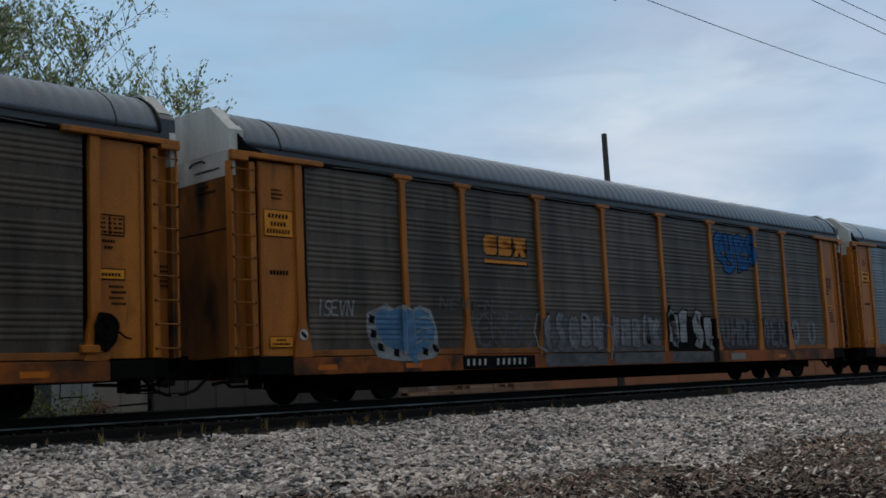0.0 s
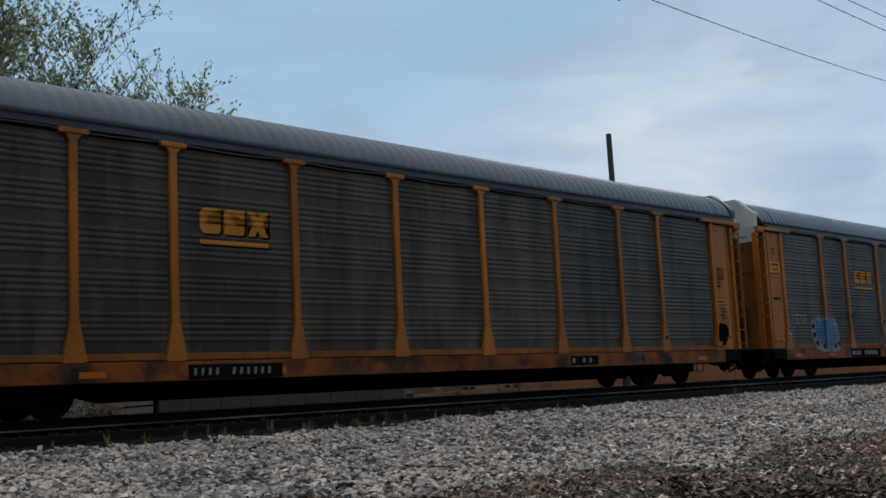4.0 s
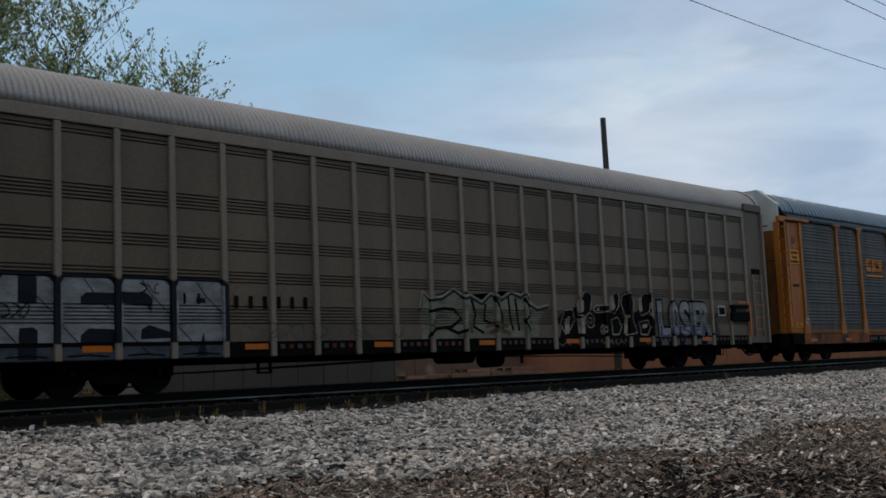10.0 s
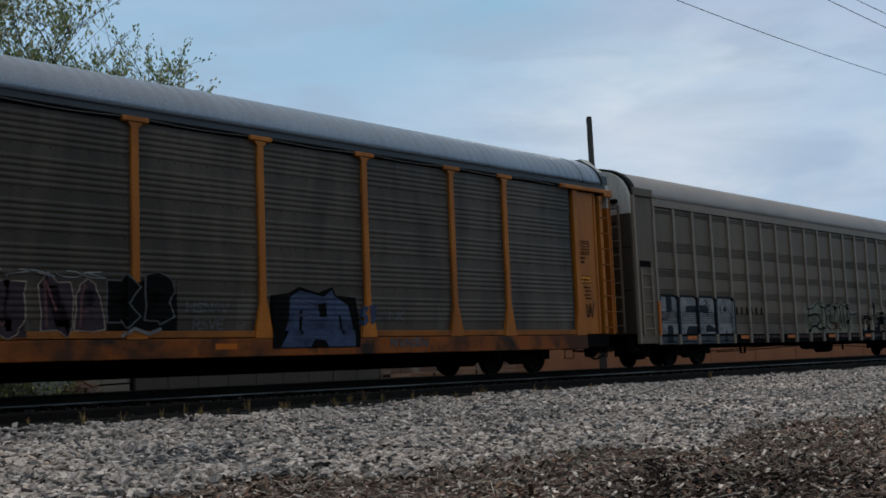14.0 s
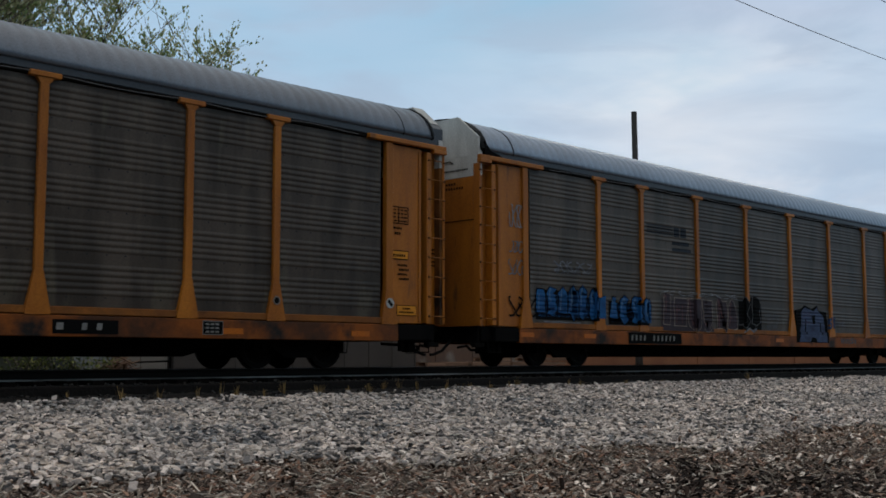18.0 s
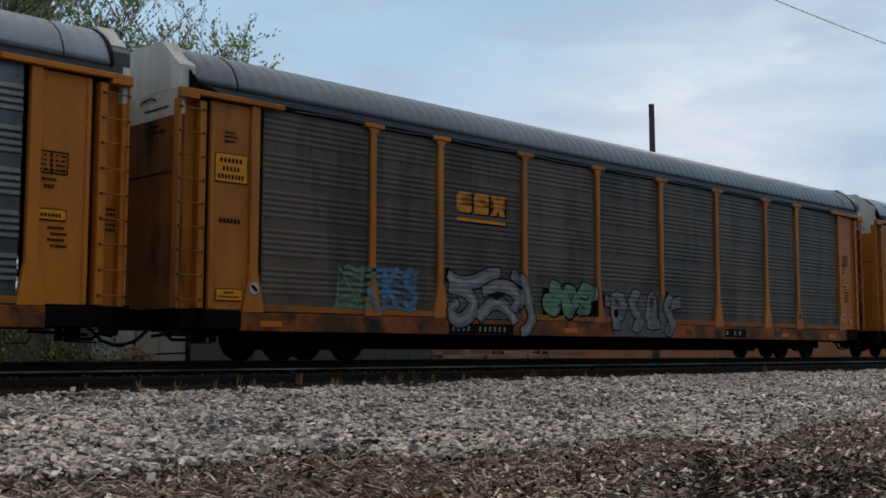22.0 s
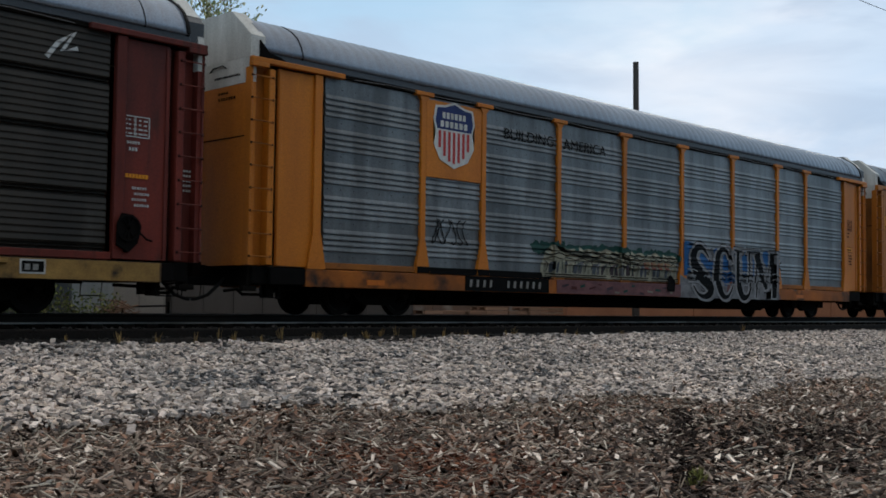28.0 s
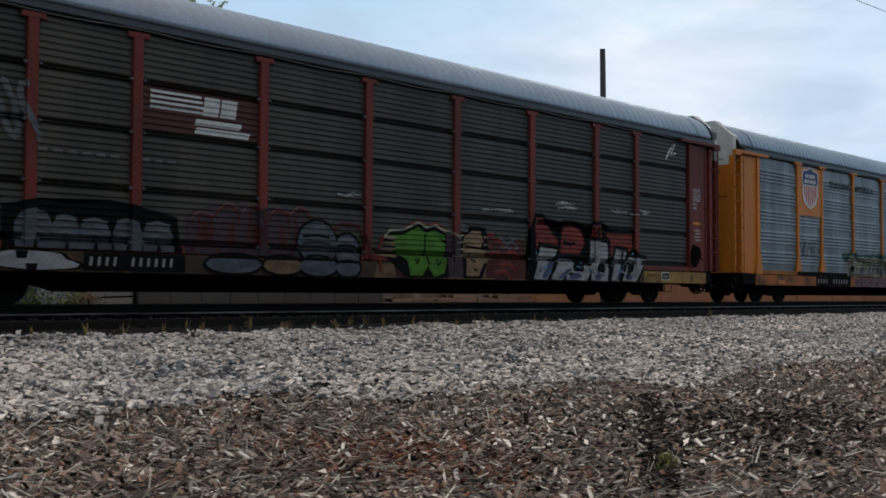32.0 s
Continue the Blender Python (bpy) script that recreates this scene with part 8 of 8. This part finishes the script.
for w, up, lean_ in ((0.62, 1.45, 0.45), (0.55, 1.20, 0.55), (1.05, 1.05, 0.15), (0.85, 1.70, 0.05), (0.45, 1.50, 0.4), (0.75, 1.30, 0.5)):
    t_.poly("black", [(a - 0.07, 0.58), (a + w + 0.08, 0.58), (a + w + lean_ + 0.10, up + 0.06), (a + lean_ * 0.8 - 0.08, up + 0.12)], 3)
    t_.poly("white", [(a, 0.62), (a + w * 0.9, 0.60), (a + w + lean_, up - 0.06), (a + lean_ * 0.8, up)], 4)
    if w > 0.7:
        t_.poly("black", [(a + w * 0.55 + p[0], 0.98 + p[1]) for p in blob(rk, w * 0.42, 0.34, 0.2, 14, shift=0.3)], 5)
        t_.poly("slate_blue", [(a + w * 0.4 + p[0], 0.72 + p[1]) for p in blob(rk, w * 0.5, 0.16, 0.2, 12)], 5)
    else:
        t_.poly("slate_blue", [(a + w * 0.5, 0.64), (a + w * 0.85, 0.64), (a + w + lean_ * 0.7, up - 0.3), (a + w * 0.7 + lean_ * 0.6, up - 0.3)], 5)
    a += w + 0.10
for k_ in range(26):
    rb = random.Random(600 + k_)
    x, z = 4.35 + k_ * 0.18, rb.uniform(0.68, 1.35)
    stroke(t_, rb.choice(("slate_blue", "stencil", "sky_blue", "white")), [(x, z), (x + rb.uniform(0.06, 0.2), z + rb.uniform(-0.08, 0.10))], rb.uniform(0.03, 0.07), 6)
stroke(t_, "stencil_white", [(10.75, 4.28), (10.95, 4.55), (11.25, 4.78), (11.02, 4.42), (11.3, 4.5)], 0.08)
for n_, (a, b, z) in enumerate(((4.9, 6.3, 2.62), (7.6, 8.9, 2.55), (2.2, 3.4, 2.30), (5.2, 6.0, 2.50), (-2.4, -1.2, 2.35), (9.3, 9.9, 2.60))):
    rb = random.Random(400 + n_)
    for k_ in range(5):
        x = rb.uniform(a, b)
        stroke(t_, "white", [(x, z + rb.uniform(-0.06, 0.06)), (x + rb.uniform(0.15, 0.5), z + rb.uniform(-0.05, 0.05))], rb.uniform(0.02, 0.05), 2)
# a row of grey marks paints glints of light on the sheets
for i in range(9):
    x = -9.0 + i * 0.27 + (0.35 if i > 5 else 0.0)
    t_.poly("grey", [(x, 2.60), (x + 0.19, 2.585), (x + 0.17, 2.66), (x + 0.02, 2.645)], 2)
scrawl(t_, "grey", 0.6, 1.3, 2.30, 2.36, 4, 83, 0.02)
scrawl(t_, "grey", 1.7, 3.2, 2.22, 2.28, 7, 84, 0.02)
t_.done(c)
number_board(c, -8.15, -6.1, 0.60, 0.92, ink=LABEL_GREY)
part("sill_patch", plate(9.45, 12.95, 0.585, 0.915, -SIDE - 0.004, 0.003), TAN_SILL, c, "worn tan paint along the sill's end")
b = part("data_board", plate(10.38, 10.82, 0.66, 0.90, -SIDE - 0.010), LABEL_WHITE, c, "white-framed black data board")
part("board_face", plate(10.41, 10.79, 0.69, 0.87, -SIDE - 0.015), LABEL_BLACK, b)
part("lettering", bar_letters(10.46, 0.72, 0.28, 0.10, 2, -SIDE - 0.020, 0.35), LABEL_GREY, b)
part("bracket", Shape().box(9.6, 10.15, -SIDE - 0.07, -SIDE - 0.005, 0.82, 0.88, 0.01), TAN_SILL, c, "folded tan step bracket")
CARS.append(c)

# ---- beyond the track ----
GREY_WALL = mat("grey_metal_cladding", (0.10, 0.090, 0.083), 0.75, 0.0, second=(0.070, 0.062, 0.057), amount=0.7, scale=0.7, stretch=STREAK, bump=0.1)
ORANGE_WALL = mat("orange_brick_paint", (0.42, 0.19, 0.10), 0.8, second=(0.30, 0.13, 0.075), amount=0.7, scale=0.9, bump=0.2)
BRICK_WALL = mat("brown_brick", (0.20, 0.12, 0.085), 0.9, second=(0.13, 0.10, 0.085), amount=0.9, scale=0.8, spots=(0.33, 0.30, 0.27), spot_scale=0.8, spot_cut=0.58, bump=0.3)
PALE_WALL = mat("pale_shed_paint", (0.27, 0.25, 0.225), 0.8, second=(0.18, 0.165, 0.15), scale=1, bump=0.1)
DARK_ROOF = mat("tar_roof", (0.05, 0.05, 0.05), 0.9, scale=1, bump=0.2)
POLE_WOOD = mat("weathered_pole_wood", (0.075, 0.065, 0.06), 0.85, second=(0.045, 0.04, 0.036), amount=0.8, scale=3, stretch=(4, 4, 0.3), bump=0.3)
WIRE = mat("dark_wire", (0.06, 0.06, 0.065), 0.6, 0.3, bump=0)


def shed(name, label, x0, x1, y0, y1, h, wall, pitch=1.2, seam=0.03):
    z0 = 0.55
    b = thing(name, label, "building")
    s = Shape()
    t = 0.25
    s.box(x0, x1, y0, y0 + t, z0, z0 + h)
    part("front_wall", s, wall, b)
    part("back_wall", Shape().box(x0, x1, y1 - t, y1, z0, z0 + h), wall, b)
    part("side_wall", Shape().box(x0, x0 + t, y0 + t, y1 - t, z0, z0 + h), wall, b)
    part("side_wall", Shape().box(x1 - t, x1, y0 + t, y1 - t, z0, z0 + h), wall, b)
    part("roof", Shape().box(x0 - 0.1, x1 + 0.1, y0 - 0.1, y1 + 0.1, z0 + h, z0 + h + 0.18, 0.02), DARK_ROOF, b)
    n = max(2, int((x1 - x0) / pitch))
    pilaster = Shape().box(-seam, seam, -0.03, 0.0, z0, z0 + h).mesh("wall_rib")
    for i in range(n + 1):
        part("wall_rib", pilaster, wall, b, at=pose(x0 + seam + (x1 - x0 - 2 * seam) * i / n, y0, 0))
    part("plinth", Shape().box(x0 - 0.02, x1 + 0.02, y0 - 0.045, y0 - 0.001, z0, z0 + 0.25, 0.01), wall, b)
    return b


shed("warehouse", "long grey metal-clad warehouse behind the track", 16.9, 26.3, 27.2, 36, 3.4, GREY_WALL, 1.0, 0.02)
shed("pale_shed", "small pale shed beside a grey warehouse", 15.1, 16.7, 27.2, 29.5, 2.2, PALE_WALL, 0.8, 0.02)
shed("brick_building", "low weathered brown brick building", 26.5, 34.6, 28.4, 36, 3.2, BRICK_WALL, 2.0, 0.12)
shed("orange_building", "long orange painted building behind the track", 34.8, 72, 27.2, 38, 3.6, ORANGE_WALL, 4.5, 0.10)

# clutter before the brick building
rg = random.Random(8)
CRATE = mat("weathered_pallet_wood", (0.34, 0.20, 0.13), 0.85, second=(0.22, 0.15, 0.11), amount=0.8, scale=3, stretch=(1, 1, 5), spread=0.4, bump=0.3)
for i in range(7):
    x = 26.9 + i * 1.1 + rg.uniform(-0.15, 0.15)
    p = thing("pallet_stack", "stack of weathered wooden pallets by a wall", "pallets", "pallet stacks by the brick wall", at=pose(x, 27.2, 0.66, 0, 0, rg.uniform(-8, 8)))
    for k in range(rg.choice((5, 6, 6))):
        base = part("pallet", Shape().box(-0.5, 0.5, -0.47, 0.47, k * 0.15 + 0.1, k * 0.15 + 0.12), CRATE, p)
        for yy in (-0.42, 0, 0.42):
            part("runner", Shape().box(-0.5, 0.5, yy - 0.05, yy + 0.05, k * 0.15, k * 0.15 + 0.099), CRATE, base)

barrier = thing("pipe_barrier", "low dark pipe barrier before a pale shed", "barrier", at=pose(15.9, 26.85, 0.6))
part("rail_bar", Shape().tube([(-0.75, 0, 0.80), (0.0, 0, 0.82), (0.72, 0, 0.84)], 0.025, 8), BLACK, barrier)
for x in (-0.7, 0.7):
    part("post", Shape().tube([(x, 0, -0.05), (x, 0, 0.95)], 0.03, 8), BLACK, barrier)
rg = random.Random(41)
sticks = Shape()
for _ in range(260):
    x, y = rg.gauss(0, 0.55), rg.gauss(0, 0.3)
    h = max(0.0, 0.95 - 0.9 * abs(x)) * rg.random() ** 0.5
    a, q = rg.uniform(0, 6.28), rg.uniform(0.15, 0.45)
    sticks.tube([(x - q * math.cos(a), y - q * 0.5 * math.sin(a), max(0.0, h - rg.uniform(0, 0.25))), (x + q * math.cos(a), y + q * 0.5 * math.sin(a), h + 0.05)], rg.uniform(0.008, 0.02), 4)
heap = thing("brush_heap", "heap of dry tan cut branches before a shed", "brush", at=pose(14.75, 26.5, 0.66))
tagged(part("branch_mass", sticks, CRATE, heap, "dry tan branches piled loosely"), kind="stuff")

# the bare pole beyond the train
s = Shape().tube([(0, 0, 0), (0, 0, 3), (0.0, 0, 7), (-0.06, 0, 11.05)], [0.16, 0.15, 0.13, 0.115], 12)
pole = thing("utility_pole", "bare dark wooden pole without wires", "pole", at=pose(38.05, 26.2, 0.64), shape=s, material=POLE_WOOD)
part("pole_cap", Shape().lathe([(0.0, 0.0), (0.12, 0.0), (0.12, 0.03), (0.0, 0.05)], (0, 0), 10), POLE_WOOD, pole, at=pose(-0.06, 0, 11.05, 90))

# overhead line in front of the track
line_poles = []
for x in (-15.0, 60.0):
    s = Shape().tube([(0, 0, 0), (0, 0, 6), (0, 0, 13.9)], [0.17, 0.15, 0.11], 12)
    p = thing("line_pole", "tall wooden pole carrying overhead wires", "pole", "overhead line poles", at=pose(x, 14.6, ground_z(x, 14.6) - 0.05), shape=s, material=POLE_WOOD)
    part("crossarm", Shape().box(-0.06, 0.06, -1.7, 1.7, 12.62, 12.74, 0.01), POLE_WOOD, p)
    line_poles.append(p)
for y, z0, rise in ((16.0, 11.87, 0.00113), (13.2, 12.03, 0.00060), (13.25, 12.50, 0.00090)):
    s = Shape().tube([(x, y, z0 + rise * (x - 22.5) ** 2) for x in np.arange(-90, 140, 2.5) if abs(x - 22.5) <= 37.6], 0.012, 5)
    w = thing("overhead_wire", "thin dark sagging overhead wire", "wire", "overhead wires", shape=s, material=WIRE)
    if y == 16.0:
        part("wire_clamp", Shape().box(23.9, 24.3, 15.96, 16.04, 11.72, 11.86, 0.02).box(24.05, 24.15, 15.98, 16.02, 11.5, 11.74), WIRE, w, "small dark clamp hanging on the wire")

# ---- tree ----
BARK = mat("grey_brown_bark", (0.13, 0.105, 0.085), 0.9, second=(0.08, 0.066, 0.055), scale=6, stretch=(1, 1, 0.3), bump=0.5)
LEAF = palette(mat("young_spring_leaves", (0.10, 0.13, 0.04), 0.6, scale=2, fine=8, island=0.3, bump=0), [(0.33, 0.40, 0.18), (0.20, 0.27, 0.10), (0.42, 0.44, 0.24), (0.28, 0.27, 0.14), (0.18, 0.25, 0.10), (0.48, 0.46, 0.30)])


def thin_leaf(m):
    """Lets light through, as a thin leaf does."""
    nodes, links = m.node_tree.nodes, m.node_tree.links
    bsdf = nodes["Principled BSDF"]
    through_ = nodes.new("ShaderNodeBsdfTranslucent")
    links.new(bsdf.inputs["Base Color"].links[0].from_socket, through_.inputs["Color"])
    half = nodes.new("ShaderNodeMixShader")
    half.inputs[0].default_value = 0.5
    out = next(n for n in nodes if n.bl_idname == "ShaderNodeOutputMaterial")
    links.new(bsdf.outputs[0], half.inputs[1])
    links.new(through_.outputs[0], half.inputs[2])
    links.new(half.outputs[0], out.inputs["Surface"])


DARK_LEAF = palette(mat("fresh_bush_leaves", (0.05, 0.07, 0.03), 0.7, scale=2, fine=8, island=0.3, bump=0, spec=0.1), [(0.10, 0.125, 0.03), (0.17, 0.18, 0.05), (0.05, 0.065, 0.02), (0.24, 0.24, 0.07)])
thin_leaf(LEAF)


def leaf_cloud(name, pts, size, rg, material, parent, label, ways=None):
    v, f = [], []
    for i_, p in enumerate(pts):
        a, b = Vector((rg.gauss(0, 1), rg.gauss(0, 1), rg.gauss(0, 1) + 0.6)).normalized(), Vector((rg.gauss(0, 1), rg.gauss(0, 1), rg.gauss(0, 1))).normalized()
        if ways:
            a = (ways[i_] * 1.3 + a * 0.7 + Vector((0, 0, 0.35))).normalized()
        side = a.cross(b).normalized()
        L = size * rg.uniform(0.6, 1.3)
        n = len(v)
        v += [p, p + a * L * 0.5 + side * L * 0.26, p + a * L, p + a * L * 0.5 - side * L * 0.26 + b * L * 0.08]
        f.append((n, n + 1, n + 2, n + 3))
    me = bpy.data.meshes.new(name)
    me.from_pydata([tuple(q) for q in v], [], f)
    ob = part(name, me, material, parent, label)
    return ob


def tree(x, y, z, height, spread, seed, label, leaf_size=0.16, leaves=9000, lean=(0, 0)):
    rg = random.Random(seed)
    t = thing("tree", label, "tree", at=pose(x, y, z))
    trunk = Shape().tube([(0, 0, -0.1), (0.05, 0.02, height * 0.12), (0.0, 0.1, height * 0.27)], [0.34, 0.27, 0.22], 10)
    part("trunk", trunk, BARK, t)
    twigs, tips = Shape(), []

    def grow(shape, p, d, length, r, depth):
        pts, rad = [p.copy()], [r]
        steps = 5 if depth < 3 else 3
        for i in range(steps):
            d = (d + Vector((rg.gauss(0, 0.13), rg.gauss(0, 0.13), rg.gauss(0.025, 0.10)))).normalized()
            p = p + d * length / steps
            pts.append(p.copy())
            rad.append(r * (1 - 0.62 * (i + 1) / steps))
        shape.tube(pts, rad, 5 if depth < 2 else 3)
        if depth >= 3:
            for q in pts[1:]:
                tips.append((q, d))
            return
        kids = (6, 8, 8)[depth]
        for k_ in range(kids):
            i = rg.randint(1 if depth else 2, steps)
            base = pts[i]
            a = rg.uniform(0, 6.283)
            out = Vector((math.cos(a), math.sin(a), rg.uniform(-0.1, 0.7)))
            grow(shape if depth < 1 else twigs, base, (d * 0.75 + out * 0.9).normalized(), length * rg.uniform(0.42, 0.66), max(rad[i] * 0.6, 0.012), depth + 1)

    for k_ in range(9):
        a = 2 * math.pi * k_ / 9 + rg.uniform(-0.3, 0.3)
        up = rg.uniform(0.55, 1.7)
        d = Vector((math.cos(a) * spread / 6 + lean[0], math.sin(a) * spread / 6 + lean[1], up)).normalized()
        limbs = Shape()
        grow(limbs, Vector((0, 0.1, height * rg.uniform(0.2, 0.27))), d, height * (0.22 + 0.33 * d.z) * rg.uniform(0.9, 1.1), 0.13, 0)
        part("limb", limbs, BARK, t)
    tagged(part("twig_mass", twigs, BARK, t, "thin bare upright twigs"), kind="stuff")
    pts, ways = [], []
    tufts = [q for q in tips if rg.random() < 0.8]
    for _ in range(leaves):
        q, d = min(rg.choice(tufts), rg.choice(tufts), key=lambda w: w[0].z) if rg.random() < 0.5 else rg.choice(tufts)
        along = d * rg.uniform(-0.30, 0.30)
        pts.append(q + along + Vector((rg.gauss(0, 0.06), rg.gauss(0, 0.06), rg.gauss(0, 0.06))))
        ways.append(d)
    leaf_cloud("crown", pts, leaf_size, rg, LEAF, t, "sparse young green leaves", ways)
    return t


tree(12.9, 33.5, 0.62, 13.7, 5.6, 3, "tall spring tree with sparse young leaves behind the track", 0.135, 62000)
tree(17.85, 33.0, 0.62, 10.6, 5.4, 12, "small slender spring tree with sparse leaves behind the track", 0.13, 110000)
tree(15.9, 34.6, 0.62, 11.8, 5.0, 19, "rounded spring tree with young leaves between two others", 0.13, 90000)
tree(9.8, 33.8, 0.62, 12.4, 4.6, 7, "spring tree with sparse young leaves beside another", 0.145, 38000)
for i, (x, y, h) in enumerate(((10.5, 25.5, 1.7), (12.2, 26.2, 1.5), (13.8, 26.4, 1.3), (9.0, 26.5, 2.0))):
    rg = random.Random(90 + i)
    b = thing("bush", "low green bush behind the track", "bush", "bushes behind the track", at=pose(x, y, 0.62))
    s, pts = Shape(), []
    for k in range(14):
        a, q = rg.uniform(0, 6.28), rg.uniform(0.2, 0.9)
        tip = Vector((math.cos(a) * q, math.sin(a) * q, h * rg.uniform(0.5, 1)))
        s.tube([(0, 0, -0.05), tip * 0.5 + Vector((0, 0, 0.1)), tip], [0.02, 0.014, 0.006], 4)
        for _ in range(70):
            pts.append(tip * rg.uniform(0.4, 1.05) + Vector((rg.gauss(0, 0.14), rg.gauss(0, 0.14), rg.gauss(0, 0.14))))
    tagged(part("stem_mass", s, BARK, b), kind="stuff")
    leaf_cloud("leaf_mass", pts, 0.09, rg, DARK_LEAF, b, "dense small green leaves")

# ---- weeds ----
DRY = mat("dry_grass", (0.27, 0.17, 0.065), 0.9, second=(0.16, 0.105, 0.04), scale=8, island=0.3, bump=0)
FRESH = mat("fresh_weed", (0.17, 0.17, 0.045), 0.8, second=(0.10, 0.11, 0.035), scale=8, island=0.3, bump=0)


def weed_mesh(seed, h, r, blades):
    rg = random.Random(seed)
    v, f = [], []
    for _ in range(blades):
        a, q = rg.uniform(0, 6.283), rg.uniform(0, r)
        bx_, by_ = q * math.cos(a) * 0.6, q * math.sin(a) * 0.6
        L, w = h * rg.uniform(0.4, 1.0), 0.006
        tip = (bx_ + q * math.cos(a) * 0.9, by_ + q * math.sin(a) * 0.9, L)
        mid = ((bx_ + tip[0]) / 2 - 0.01, (by_ + tip[1]) / 2, L * 0.6)
        n = len(v)
        sx_, sy_ = -math.sin(a) * w, math.cos(a) * w
        v += [(bx_ - sx_, by_ - sy_, -0.02), (bx_ + sx_, by_ + sy_, -0.02), (mid[0] + sx_, mid[1] + sy_, mid[2]), (mid[0] - sx_, mid[1] - sy_, mid[2]), tip]
        f += [(n, n + 1, n + 2, n + 3), (n + 3, n + 2, n + 4)]
    me = bpy.data.meshes.new("weed")
    me.from_pydata(v, [], f)
    return me


rg = random.Random(77)
v, f = [], []
for n, x in enumerate([8.6, 9.4, 10.0, 10.7, 11.4, 11.55, 12.2, 12.9, 13.4, 14.2, 14.9, 15.2, 15.6, 15.9, 16.3, 16.8, 17.2, 17.7, 18.2, 18.9, 19.8, 20.9, 22.0, 23.3, 25.0, 27.2, 30.1]):
    y = 16.75 + rg.uniform(-0.35, 0.35)
    tuft = weed_mesh(200 + n, rg.uniform(0.12, 0.30), rg.uniform(0.05, 0.14), rg.choice((8, 12, 18)))
    z = ground_z(x, y) + 0.02
    k = len(v)
    v += [(p.co.x + x, p.co.y + y, p.co.z + z) for p in tuft.vertices]
    f += [tuple(q + k for q in p.vertices) for p in tuft.polygons]
    bpy.data.meshes.remove(tuft)
me = bpy.data.meshes.new("dry_grass")
me.from_pydata(v, [], f)
tagged(new("dry_grass", coat(me, DRY)), "tufts of dry tan grass at the ends of the ties", "grass", kind="stuff")
for x, y, h in ((8.25, 5.02, 0.15), (8.05, 4.95, 0.10), (8.38, 5.15, 0.08)):
    wd = new("green_weed", coat(weed_mesh(int(x * 100), h, 0.08, 40), FRESH))
    wd.matrix_basis = pose(x, y, ground_z(x, y))
    tagged(wd, "small fresh green weed on brown soil", "weed", "green weeds on the soil")


# ---- motion ----
def travelled(t):
    return float(np.interp(t, [a for a, _ in TRAVEL], [b for _, b in TRAVEL]))


def motions():
    for i, car in enumerate(CARS):
        start = FIRST - CAR_PITCH * i + SLACK.get(i, 0.0)
        walk(car, [(t, pose(start + s_, TRACK_Y, RAIL_TOP)) for t, s_ in TRAVEL])
    rolled = [(n / 10, (travelled(n / 10) - travelled(0)) / 0.425) for n in range(0, 321)]
    for w, x in WHEELSETS:
        walk(w, [(t, pose(x, 0, 0.425, 0, math.degrees(a), 0)) for t, a in rolled])


motions()
